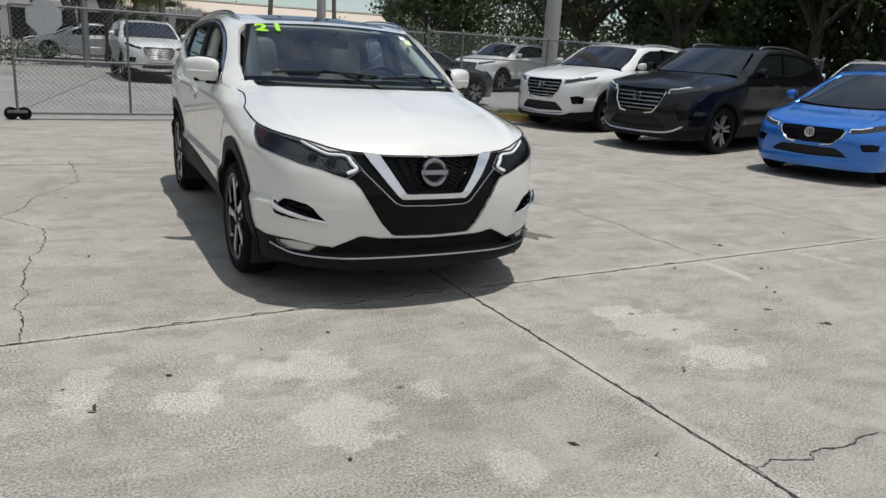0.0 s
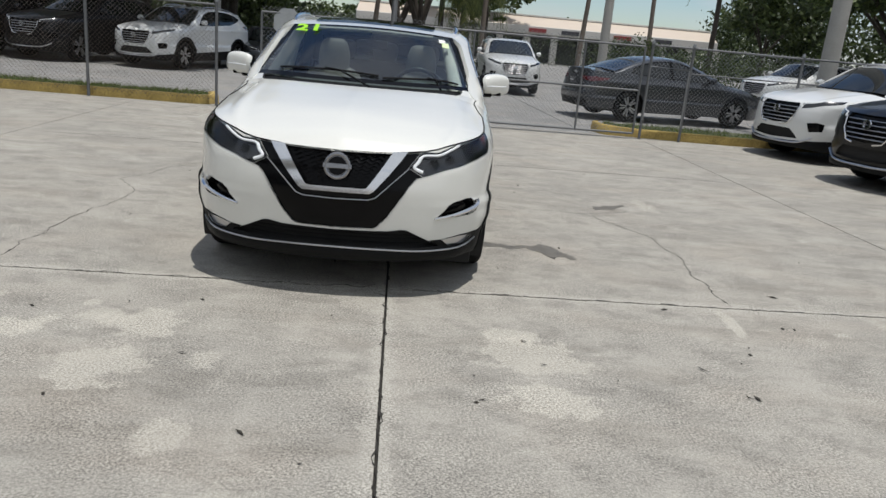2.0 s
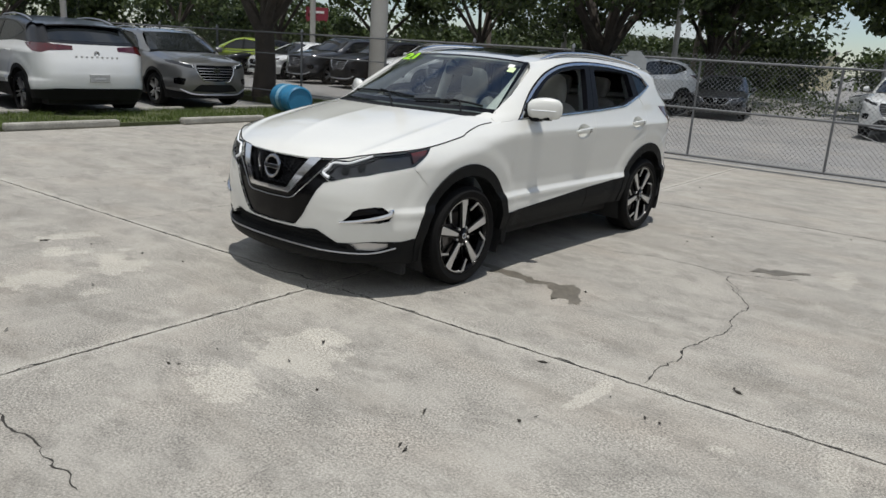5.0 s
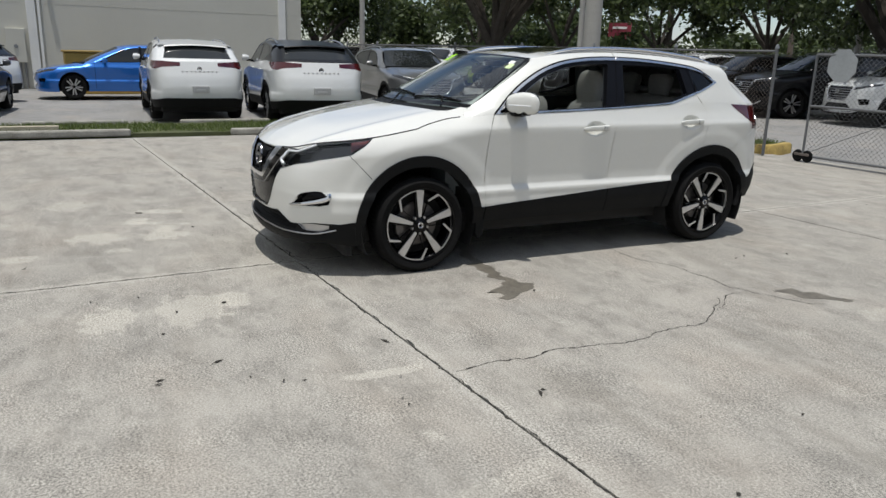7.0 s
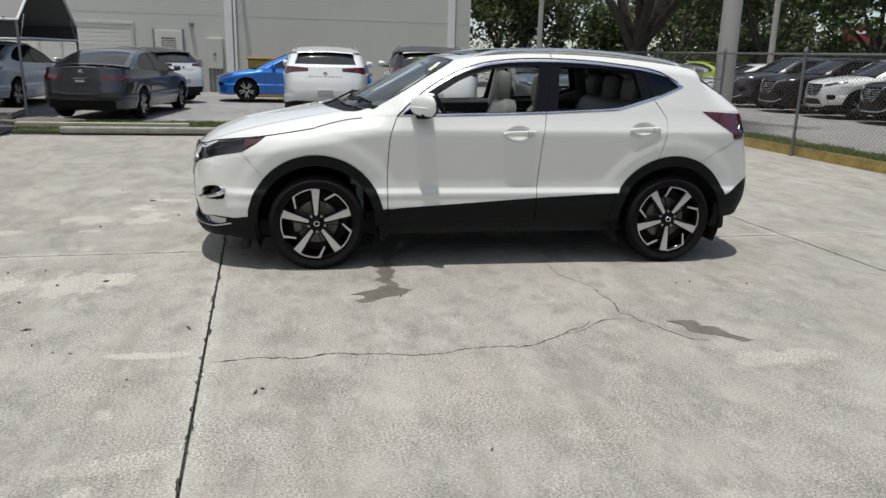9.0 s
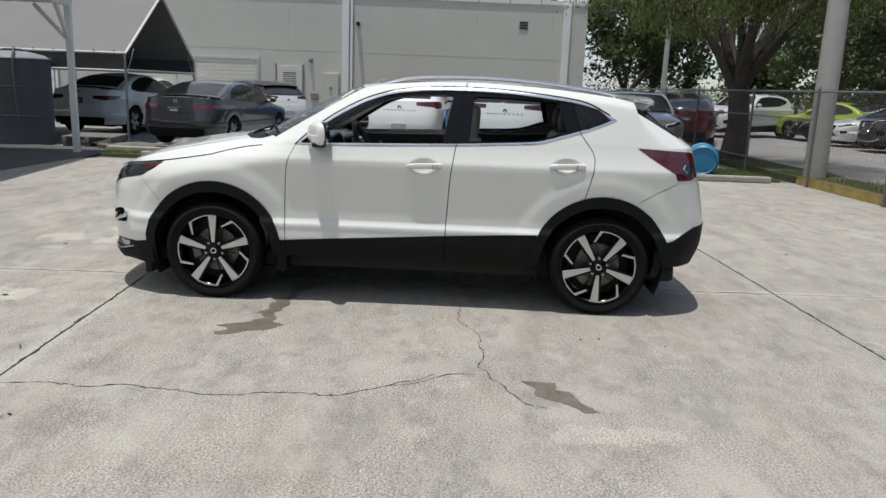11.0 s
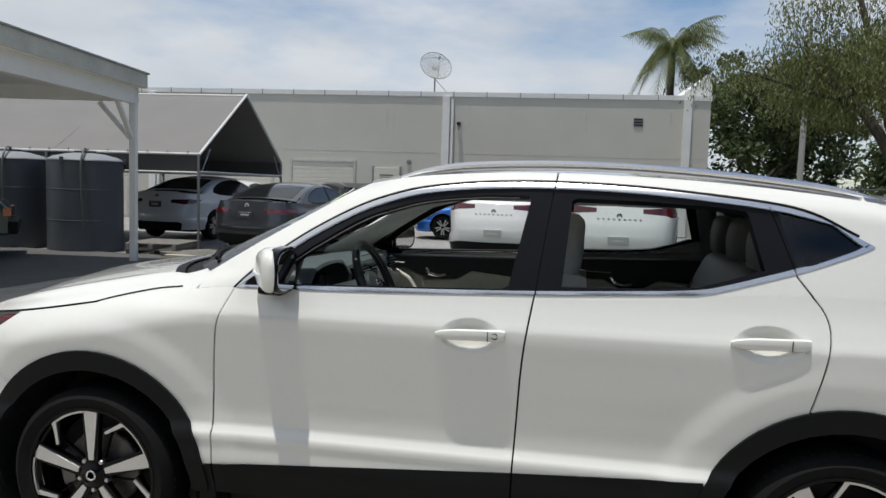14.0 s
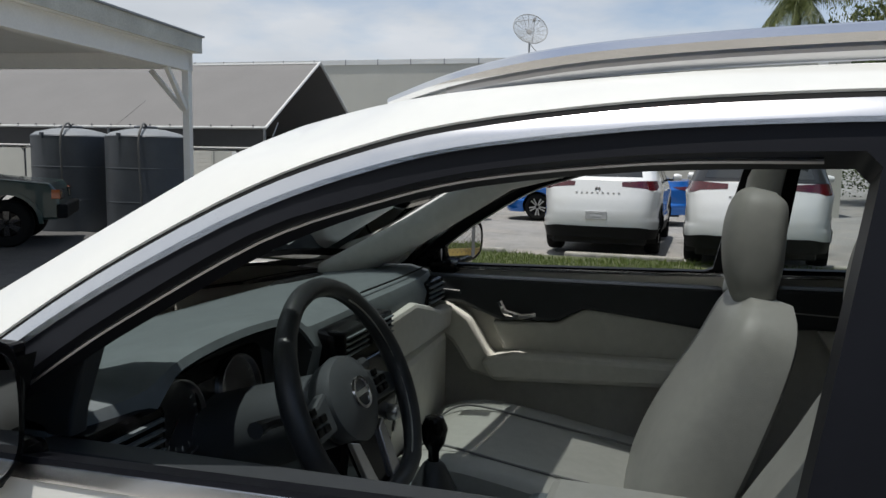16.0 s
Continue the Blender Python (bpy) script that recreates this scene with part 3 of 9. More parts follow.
    def deck(self, a, b):
        """A saloon's boot lid."""
        y0, y1 = self.sp["roof"][-1][0], self.sp["rear"][-1][1]
        s0 = self.s_y(y0 - .25)
        s = s0 + (self.S - s0) * b
        e = np.array(self.low(s, self.top(s)))
        c = np.array((0, e[1], e[2] + .035 * (1 - b) + .012))
        p = c * (1 - a) + e * a
        p[2] += .02 * (1 - a * a) * (1 - b)
        return tuple(p)


def sxy(body, pts):
    """Side points (y, z) to sheet points."""
    return [(body.s_y(y), z) for y, z in pts]


def fxy(body, pts):
    """Front points (x, z) to sheet points."""
    return [(body.s_front(x), z) for x, z in pts]


def rxy(body, pts):
    return [(body.s_rear(x), z) for x, z in pts]


def top_poly(body, s0, s1, z_hi, n=60):
    """Everything over the body's top line."""
    return [(s0 + (s1 - s0) * i / n, body.top(s0 + (s1 - s0) * i / n)) for i in range(n + 1)] + [(s1, z_hi), (s0, z_hi)]


def strips(line, z_hi):
    """Upright cells between a line and a height, for cutting along it."""
    return [[p, q, (q[0], z_hi), (p[0], z_hi)] for p, q in zip(line, line[1:])]


# ---------------------------------------------------------------- wheels


def wheel_parts(car, x, y, r, rim_r, width, style, angle=0.0, steer=0.0):
    """One wheel with its tyre, rim, spokes, hub and brake. x < 0: the car's right side."""
    side = 1 if x > 0 else -1
    m = pose(x, y, r, 0, 0, steer) @ (Matrix.Identity(4) if side > 0 else pose(0, 0, 0, 0, 0, 180)) @ pose(0, 0, 0, angle, 0, 0)
    w = width
    prof = [(rim_r - .012, -w + .012), (rim_r + .012, -w + .004), (rim_r + .035, -w - .004), (r - .035, -w - .006), (r - .012, -w + .012), (r - .002, -w + .035), (r, -w / 2), (r - .002, -.035), (r - .012, -.012), (r - .035, .006), (rim_r + .035, .004), (rim_r + .012, -.004), (rim_r - .004, -.012), (rim_r - .012, -.02)]
    barrel = lathe_bm([(rim_r - .012, -w + .012), (rim_r - .03, -w + .03), (rim_r - .034, -.06), (rim_r - .016, -.024), (rim_r + .004, -.010), (rim_r + .006, -.004), (rim_r - .006, -.006), (rim_r - .012, -.022)], 40)
    ob = part("wheel", barrel, GLOSS, car, "gloss black alloy wheel", True)
    ob.matrix_local = m
    part("tyre", lathe_bm(prof, 48), RUBBER, ob, "black rubber tyre", True)
    tread = bmesh.new()
    for k in range(64):
        a = 2 * math.pi * k / 64
        bm_box(tread, (-w + .03, -.006, r - .004), (-.03, .004, r + .0006), pose(0, 0, 0, math.degrees(a), 0, 0))
    part("tread", tread, RUBBER, ob)
    part("brake_disc", lathe_bm([(.05, -.085), (.15, -.085), (.155, -.09), (.155, -.105), (.05, -.105)], 32), IRON, ob, "rusty grey brake disc", True)
    cal = bmesh.new()
    bm_prism(cal, circle(0, 0, .165, 8, 150, 205) + circle(0, 0, .105, 8, 205, 150), -.12, -.06, "yz", None, .006)
    part("brake_caliper", cal, IRON, ob)
    back = lathe_bm([(.0, -.125), (rim_r - .04, -.125), (rim_r - .04, -.13)], 32)
    part("brake_shield", back, DARK, ob)
    if style == "blade":
        for k in range(5):
            t = 90 + 72 * k
            mk = pose(0, 0, 0, t - 90, 0, 0) @ Matrix.Diagonal((1, 1.05, 1.05, 1))
            dark = bmesh.new()
            bm_prism(dark, [(-.026, .03), (.020, .03), (.036, .243), (-.036, .243)], -.050, -.024, "yz", mk, .003)
            bm_prism(dark, [(-.150, .10), (-.126, .098), (-.126, .212), (-.150, .20)], -.045, -.022, "yz", mk, .002)
            bm_prism(dark, [(-.030, .04), (-.015, .03), (-.125, .115), (-.140, .125)], -.058, -.040, "yz", mk, .002)
            part("spoke_back", dark, GLOSS, ob)
            face = bmesh.new()
            bm_prism(face, [(-.011, .055), (.009, .055), (.031, .232), (-.024, .240)], -.024, -.016, "yz", mk, .0015)
            arc = [(.240 * math.cos(radians(a)), .240 * math.sin(radians(a))) for a in range(95, 131, 5)]
            arc2 = [(.2315 * math.cos(radians(a)), .2315 * math.sin(radians(a))) for a in range(130, 94, -5)]
            bm_prism(face, arc + arc2, -.022, -.012, "yz", mk)
            bm_prism(face, [(-.153, .190), (-.137, .196), (-.127, .108), (-.137, .104)], -.022, -.014, "yz", mk, .001)
            part("spoke", face, ALLOY, ob, "machined silver spoke")
            nut = lathe_bm([(0, -.020), (.007, -.020), (.010, -.026), (.010, -.05)], 8, "x", mk @ pose(0, .034, .046))
            part("wheel_nut", nut, SATIN, ob)
    else:
        for k in range(5):
            t = 72 * k
            f = bmesh.new()
            for d in (-.022, .022) if style == "pair" else (0.0,):
                wd = .013 if style == "pair" else .024
                bm_prism(f, [(d * .6 - wd, .04), (d * .6 + wd, .04), (d * 1.9 + wd * 1.3, rim_r - .01), (d * 1.9 - wd * 1.3, rim_r - .01)], -.045, -.016, "yz", pose(0, 0, 0, t, 0, 0), .003)
            part("spoke", f, ALLOY if style != "dark" else GLOSS, ob)
    part("hub_cap", lathe_bm([(0, -.010), (.024, -.010), (.03, -.014), (.052, -.022), (.06, -.05)], 24), GLOSS, ob, "black hub cap", True)
    part("hub_badge", lathe_bm([(.013, -.0095), (.016, -.007), (.019, -.007), (.021, -.0095)], 20), CHROME, ob, "silver hub badge", True)
    return ob


# ---------------------------------------------------------------- the white crossover


def build_hero():
    car = empty("crossover_car")
    tagged(car, "pearl white compact crossover with black cladding, parked on concrete", "car")
    B = Body(HERO)
    S = lambda *p: sxy(B, p)
    F = lambda *p: fxy(B, p)
    R = lambda *p: rxy(B, p)

    # lower body ------------------------------------------------------------
    sh = Sheet(0, B.S, .17, 1.27, 184, 62, B.low)
    sh.cut("void", top_poly(B, 0, B.S, 1.3, 90))
    bot = fn((0, .215), (B.s_front(.6), .225), (B.s_front(.8), .235), (B.s_y(-.46), .215), (B.s_y(-.40), .24), (B.s_y(.5), .325), (B.s_y(2.2), .33), (B.s_y(3.0), .345), (B.s_rear(.7), .36), (B.S, .35))
    sh.cut("void", [(0, .1)] + [(B.S * i / 70, bot(B.S * i / 70)) for i in range(71)] + [(B.S, .1)])
    for cy in (0.0, HERO["wb"]):
        sh.cut("void", S(*circle(cy, .337, .412, 40)))
    for line, nm in (([(.585, 1.12), (.545, 1.04), (.515, .95), (.502, .8), (.497, .62), (.503, .34)], "gap_wing"),
                     ([(1.648, 1.14), (1.636, 1.08), (1.612, .90), (1.600, .70), (1.592, .52), (1.590, .34)], "gap_door"),
                     ([(2.46, 1.22), (2.54, 1.13), (2.565, 1.06), (2.556, .97), (2.535, .88), (2.515, .80)], "gap_rear")):
        ln = [tuple(p) for p in smooth_line(line, 4)]
        sh.cut(nm, *ribbon(S(*ln), .0065))
    sh.cut("gap_nose", *ribbon(S((-.515, .835), (-.47, .79), (-.36, .675)), .004))
    sh.cut("gap_tail", *ribbon(S((3.14, .925), (3.0, .862), (2.885, .795)), .004))
    for cy in (0.0, HERO["wb"]):
        ring = [(cy + .476 * math.cos(radians(a)), .337 + (.486 if 20 < a < 160 else .476) * math.sin(radians(a))) for a in range(-30, 211, 6)]
        sh.cut("arch" if cy == 0 else "arch_r", S(*ring))
    sh.cut("sill", S((.42, .30), (.47, .437), (1.0, .472), (1.6, .512), (2.21, .547), (2.25, .30)))
    handles = [(1.435, .975), (2.385, 1.008)]
    oval = lambda y0, z0: [(B.s_y(y0) + .108 * math.cos(radians(a)), z0 + .060 * math.sin(radians(a))) for a in range(0, 360, 10)]
    for hy, hz in handles:
        sh.cut("void", oval(hy, hz))
    # nose
    sh.cut("lamp", F((.398, .765), (.470, .842), (.49, .848), (.58, .850), (.68, .884), (.76, .917)) + S((-.52, .930), (-.33, .944), (-.40, .895), (-.50, .835)) + F((.760, .795), (.70, .775), (.60, .754), (.50, .722), (.478, .719)))
    sh.cut("grille", F((0, .85), (.314, .85), (.166, .645), (.145, .640), (0, .640)))
    sh.cut("bezel", F((0, .86), (.395, .86), (.40, .85), (.205, .625), (.185, .612), (0, .612), (0, .638), (.150, .638), (.168, .643), (.318, .852), (.312, .86)))
    sh.cut("nose_black", F((0, .9), (.46, .9), (.47, .846), (.396, .765), (.476, .716), (.445, .708), (.405, .665), (.365, .60), (.292, .482), (.235, .420), (.21, .412), (0, .407)))
    sh.cut("intake", F((0, .395), (.30, .400), (.375, .412), (.405, .410), (.54, .345), (.60, .325), (.60, .315), (.48, .305), (0, .307)))
    sh.cut("fog_pit", F((.565, .480), (.60, .477), (.69, .486), (.77, .492), (.805, .503), (.812, .53), (.80, .563), (.775, .589), (.74, .590), (.665, .573), (.635, .555), (.61, .52)))
    sh.cut("foglamp", F((.615, .352), (.72, .368), (.805, .362), (.80, .335), (.765, .316), (.66, .314)))
    sh.cut("lip", F((0, .307), (.48, .305), (.60, .315), (.545, .347), (.62, .352), (.73, .372), (.80, .372), (.845, .372)) + S((-.5, .385), (-.42, .392), (-.40, .39), (-.40, .1)) + [(0, .1)])
    sh.cut("tail_clear", S((3.155, 1.055), (3.24, 1.05)) + R((.76, 1.045), (.70, 1.03), (.72, .985)) + S((3.25, .985), (3.17, .988)))
    sh.cut("tail", S((2.85, 1.148), (2.98, 1.143), (3.12, 1.135)) + R((.80, 1.128), (.60, 1.10), (.60, 1.03), (.76, .965)) + S((3.24, .945), (3.13, .943), (3.115, .985), (3.02, 1.04), (2.92, 1.10)))
    sh.cut("rear_low", S((3.03, .2), (3.03, .515), (3.12, .535), (3.22, .585)) + R((.78, .625), (.6, .64), (0, .64), (0, .2)))
    sh.cut("rear_bumper", S((2.80, .5), (2.885, .795), (3.0, .862), (3.14, .925)) + R((.8, .93), (.70, .90), (0, .90), (0, .5)))
    sh.cut("nose", F((0, .1), (0, .9)) + S((-.33, .96), (-.36, .675), (-.30, .6), (-.30, .1)))
    sh.cut("wing", S((-.8, .5), (-.8, 1.1), (.585, 1.13), (.545, 1.04), (.515, .95), (.502, .8), (.497, .62), (.503, .30), (-.3, .3)))
    sh.cut("door_f", S((.503, .3), (.497, .62), (.502, .8), (.515, .95), (.545, 1.04), (.585, 1.14), (1.65, 1.15), (1.636, 1.08), (1.612, .90), (1.600, .70), (1.592, .52), (1.590, .3)))
    sh.cut("door_r", S((1.590, .3), (1.592, .52), (1.600, .70), (1.612, .90), (1.636, 1.08), (1.65, 1.16), (2.46, 1.24), (2.54, 1.13), (2.565, 1.06), (2.556, .97), (2.535, .88), (2.515, .80), (2.3, .6), (2.2, .3)))
    sh.split("quarter")
    dishes = []
    for hy, hz in handles:                      # finger dishes behind the handles
        u0 = B.s_y(hy)
        dimple = lambda u, v, u0=u0, hz=hz: .030 * max(0.0, 1 - ((u - u0) / .108) ** 2 - ((v - hz) / .060) ** 2) ** 1.5
        ds = Sheet(u0 - .109, u0 + .109, hz - .061, hz + .061, 30, 20, lambda u, v, f=dimple: tuple(np.subtract(B.low(u, v), (f(u, v), 0, 0))))
        ds.cut("dish", oval(hy, hz))
        dishes.append(ds.split("void"))
    for sd, nm in ((1, "left"), (-1, "right")):
        d1 = sh.part("front_door", "door_f", PEARL, car, "pearl white front door with its window down", rim=.012, side=sd)
        d2 = sh.part("rear_door", "door_r", PEARL, car, "pearl white rear door with its window down", rim=.012, side=sd)
        sh.part("front_wing", "wing", PEARL, car, rim=.012, side=sd)
        sh.part("rear_quarter", "quarter", PEARL, car, rim=.012, side=sd)
        for k in ("gap_wing", "gap_door", "gap_rear", "gap_nose", "gap_tail"):
            sh.part("panel_gap", k, SEAM, car, "dark panel gap", off=-.010, side=sd, loose="panel_gap")
        for ds, d in zip(dishes, (d1, d2)):
            ds.part("handle_recess", "dish", PEARL, d, side=sd)
        sh.part("sill_cladding", "sill", PLASTIC, car, "black plastic sill cladding", off=.004, rim=.03, side=sd)
        sh.part("arch_cladding", "arch", PLASTIC, car, "black plastic wheel arch cladding", off=.011, rim=.05, side=sd)
        sh.part("arch_cladding", "arch_r", PLASTIC, car, "black plastic wheel arch cladding", off=.011, rim=.05, side=sd)
        lamp = sh.part("headlamp", "lamp", DARKLAMP, car, "slim dark headlamp", off=-.030, rim=-.030, side=sd)
        sh.part("headlamp_lens", "lamp", LENS, lamp, "clear headlamp lens", off=.002, side=sd)
        # light guide, projectors and amber corner
        put = lambda pts, off=-.009: [tuple(np.array(sh.at(u, v)[0] + sh.at(u, v)[1] * off) * (sd, 1, 1)) for u, v in pts]
        g = smooth_line(put(F((.476, .742), (.430, .764), (.455, .795), (.486, .828), (.58, .834), (.66, .862), (.72, .886)), .001), 5)
        part("light_guide", tube_bm(g, [.0105] * 14 + [.0075] * (len(g) - 14), 8), LAMPWHITE, lamp, "white running light guide", True)
        for fx, fz, rr in ((.56, .79, .026), (.655, .815, .024)):
            c = Vector(put(F((fx, fz)), -.022)[0])
            part("projector", lathe_bm([(.0, .018), (rr * .5, .014), (rr * .8, .006), (rr, -.004), (rr * 1.15, -.004), (rr * 1.2, -.02)], 20, "z", Matrix.Translation(c) @ Vector((.35 * sd, -1, .15)).to_track_quat("Z", "Y").to_matrix().to_4x4()), GLOSS, lamp, "dark glass projector", True)
        am = [put(S((-.50, .855), (-.50, .915), (-.36, .935), (-.40, .905)), -.008)]
        mesh_object("side_marker", am[0], [(0, 1, 2, 3) if sd < 0 else (3, 2, 1, 0)], MARKER, lamp, "dark red side marker")
        pit = sh.part("fog_recess", "fog_pit", GLOSS, car, "black foglamp recess", off=-.045, rim=-.047, side=sd)
        bar = put(F((.560, .480), (.66, .497), (.76, .525), (.805, .548), (.807, .575)), .006)
        part("chrome_bar", tube_bm([tuple(p) for p in smooth_line(bar, 5)], [.007 + .009 * min(1, i / 12) for i in range(21)], 6), CHROME, pit, "chrome foglamp bar", True)
        sh.part("foglamp", "foglamp", SATIN, car, "clear foglamp", off=-.006, rim=-.012, side=sd)
        tl = sh.part("tail_lamp", "tail", REDLENS, car, "dark red wraparound tail lamp", off=.003, rim=.02, side=sd)
        sh.part("reverse_lamp", "tail_clear", DARKLAMP, tl, "smoked reversing lamp", off=.004, rim=.01, side=sd)
        tb = put(S((3.19, 1.045), (3.17, 1.02), (3.20, .995)), .007)
        part("reflector_bar", tube_bm(tb, .004, 6), SATIN, tl, "", True)
        # handle
        for hy, hz, keyed in ((1.435, .975, sd > 0), (2.385, 1.008, False)):
            d = d1 if hy < 2 else d2
            px = B.low(B.s_y(hy), hz)[0]
            h = bmesh.new()
            ring = []
            for i in range(13):
                t = -1 + 2 * i / 12
                o = .010 - .004 * abs(t) ** 3
                yy, zz = hy + .118 * t, hz + .004 + .012 * t * .3
                sl = min(1.0, .35 + .65 * ((t + 1) / .55) ** .6) if t < -.45 else 1.0 - .12 * max(0.0, t - .9) / .1
                ring.append([h.verts.new(((px + o + dx * sl) * sd, yy, zz + dz * sl)) for dx, dz in ((-.014, -.015), (-.014, .014), (-.004, .020), (.006, .016), (.010, 0), (.005, -.016), (-.004, -.020))])
            for a, b in zip(ring, ring[1:]):
                for k in range(7):
                    h.faces.new((a[k], a[(k + 1) % 7], b[(k + 1) % 7], b[k]))
            h.faces.new(ring[0]), h.faces.new(ring[-1])
            bmesh.ops.recalc_face_normals(h, faces=h.faces)
            hd = part("door_handle", h, PEARL, d, "white pull handle", True)
            part("handle_seam", tube_bm([((px + .0195) * sd, hy + .062, hz + .004 + q) for q in (-.017, 0, .018)], .0016, 5), SEAM, hd)
            if keyed:
                part("keyhole", lathe_bm([(0, .002), (.006, .002), (.010, .005), (.012, 0)], 16, "x", pose(px + .0135, hy + .085, hz + .006)), GLOSS, hd)
    sh.part("front_bumper", "nose", PEARL, car, "pearl white front bumper", rim=.012, mirror=True, loose="bumper_corner")
    gr = sh.part("grille", "grille", GLOSS, car, "black mesh grille", off=-.035, rim=-.036, mirror=True)
    vb = sh.part("chrome_grille_surround", "bezel", BRIGHT, car, "bright chrome V-shaped grille surround", off=.010, rim=.03, mirror=True)
    nb = sh.part("nose_panel", "nose_black", GLOSS, car, "gloss black nose panel", off=-.012, rim=-.014, mirror=True)
    sh.part("lower_intake", "intake", DARK, car, "black lower air intake", off=-.05, rim=-.055, mirror=True)
    sh.part("front_lip", "lip", PLASTIC, car, "black plastic front lip", off=.004, rim=.03, mirror=True)
    sh.part("rear_bumper", "rear_bumper", PEARL, car, "pearl white rear bumper", off=.004, rim=.012, mirror=True)
    sh.part("rear_valance", "rear_low", PLASTIC, car, "black plastic rear valance", off=.008, rim=.03, mirror=True)
    at = lambda x, z, o: tuple(np.array(sh.at(B.s_front(abs(x)), z)[0] + sh.at(B.s_front(abs(x)), z)[1] * o) * (1 if x >= 0 else -1, 1, 1))
    for k in range(9):                          # wavy slats of the grille
        z = .663 + .0205 * k
        xm = .140 + (z - .645) * .72
        pts = []
        for i in range(-16, 17):
            x = xm * i / 16
            pts.append(at(x, z + .006 * (1 if (i // 2) % 2 else -1), -.026))
        part("grille_slat", tube_bm(pts, .0045, 5), GLOSS, gr, "", True)
    # silver line under the intake
    ln = [at(x, z, .012) for x, z in ((-.83, .335), (-.72, .295), (-.5, .286), (-.25, .290), (0, .292), (.25, .290), (.5, .286), (.72, .295), (.83, .335))]
    part("lip_line", tube_bm([tuple(p) for p in smooth_line(ln, 4)], .005, 6), SATIN, car, "satin silver lip line", True)
    vl = [at(x, z, .004) for x, z in ((-.40, .76), (-.22, .592), (-.18, .578), (0, .574), (.18, .578), (.22, .592), (.40, .76))]
    part("nose_line", tube_bm([tuple(p) for p in vl], .003, 5), SATIN, nb, "", True)
    for k in range(3):
        z = .325 + .022 * k
        part("intake_bar", tube_bm([at(-.5 + i * .1, z, -.03) for i in range(11)], .004, 5), PLASTIC, car)
    # badge ring with its bar, letters as plain shapes
    c = Vector(at(0, .752, -.004))
    tilt = Matrix.Translation(c) @ Vector((0, -1, .12)).to_track_quat("Z", "Y").to_matrix().to_4x4()
    bd = part("front_badge", lathe_bm([(.055, .0), (.057, .010), (.065, .014), (.074, .010), (.077, 0)], 40, "z", tilt), SMOKED, car, "round smoked chrome badge", True)
    part("badge_back", lathe_bm([(0, .002), (.051, .002), (.051, -.01)], 32, "z", tilt), GLOSS, bd)
    part("badge_bar", box_bm((-.080, -.0135, .003), (.080, .0135, .013), tilt, .003), SMOKED, bd)
    # bonnet ------------------------------------------------------------------
    bn = Sheet(0, 1, 0, 1, 36, 36, B.bonnet)
    edge = [tuple(p) for p in smooth_line([(1.02, .60), (.965, .69), (.94, .80), (.935, .90), (.945, 1.02)], 5)]
    bn.cut("gap", *ribbon(edge, .006))
    bn.cut("wing_top", edge + [(1.05, 1.05), (1.05, .6)])
    bn.cut("scuttle", [(-.1, .955), (.72, .955), (.80, 1.1), (-.1, 1.1)])
    bn.split("bonnet")
    bn.part("bonnet", "bonnet", PEARL, car, "pearl white sculpted bonnet", rim=.014, mirror=True)
    for sd in (1, -1):
        bn.part("wing_top", "wing_top", PEARL, car, rim=.01, side=sd)
        bn.part("panel_gap", "gap", SEAM, car, "dark panel gap", off=-.008, side=sd, loose="panel_gap")
        s_c, s_e = B.s_front(HERO["front"][5][0]), B.s_y(HERO["cowl"][-1][1])
        seam = [B.low(s_c * k / 10, B.top(s_c * k / 10)) for k in range(4, 10)] + [B.bonnet(1, .58 * k / 12) for k in range(13)] + [B.bonnet(*e) for e in edge[2:] if e[1] < .97]
        part("panel_gap", tube_bm([(p[0] * sd, p[1], p[2] + .001) for p in seam], .0042, 6), SEAM, car, "dark panel gap", True)
    bn.part("scuttle_panel", "scuttle", PLASTIC, car, "black plastic scuttle panel", off=-.006, mirror=True)
    fill = Sheet(0, 1, 0, 1, 24, 4, lambda a, b: tuple(B.cowl(a) * (1 - b) + np.array(B.screen(a, 0.01)) * b))
    fill.cut("foot", [(.74, -.1), (1.1, -.1), (1.1, 1.1), (.84, 1.1)])
    fill.split("ledge")
    fill.part("scuttle_ledge", "ledge", PLASTIC, car, "black plastic scuttle ledge", off=-.016, mirror=True)
    for sd in (1, -1):
        fill.part("pillar_foot", "foot", PEARL, car, side=sd)
    # windscreen --------------------------------------------------------------
    ws = Sheet(0, 1, -.0, 1, 22, 20, B.screen)
    ws.cut("frit", [(-.1, -.1), (1.1, -.1), (1.1, .075), (-.1, .06)], [(-.1, .965), (1.1, .965), (1.1, 1.1), (-.1, 1.1)], [(.955, -.1), (1.1, -.1), (1.1, 1.1), (.94, 1.1)])
    ws.split("pane")
    wsp = ws.part("windscreen", "pane", SCREEN, car, "clear windscreen with price sticker", mirror=True)
    ws.part("windscreen_frit", "frit", GLOSS, wsp, "black windscreen border", mirror=True)
    # glasshouse --------------------------------------------------------------
    s0, s1 = B.s_y(.30), B.S
    gh = Sheet(s0, s1, 1.05, 1.58, 110, 34, B.upper)
    up = [(B.s_y(y), z) for y, z in smooth_line(HERO["ws"], 6)]
    rf = [(B.s_y(y), z) for y, z in smooth_line(HERO["roof"], 6)]
    s_d = rf[-1][0]
    rf2 = rf + [(s_d + (s1 - s_d) * i / 12, 1.432 + .028 * (i / 12)) for i in range(1, 13)]
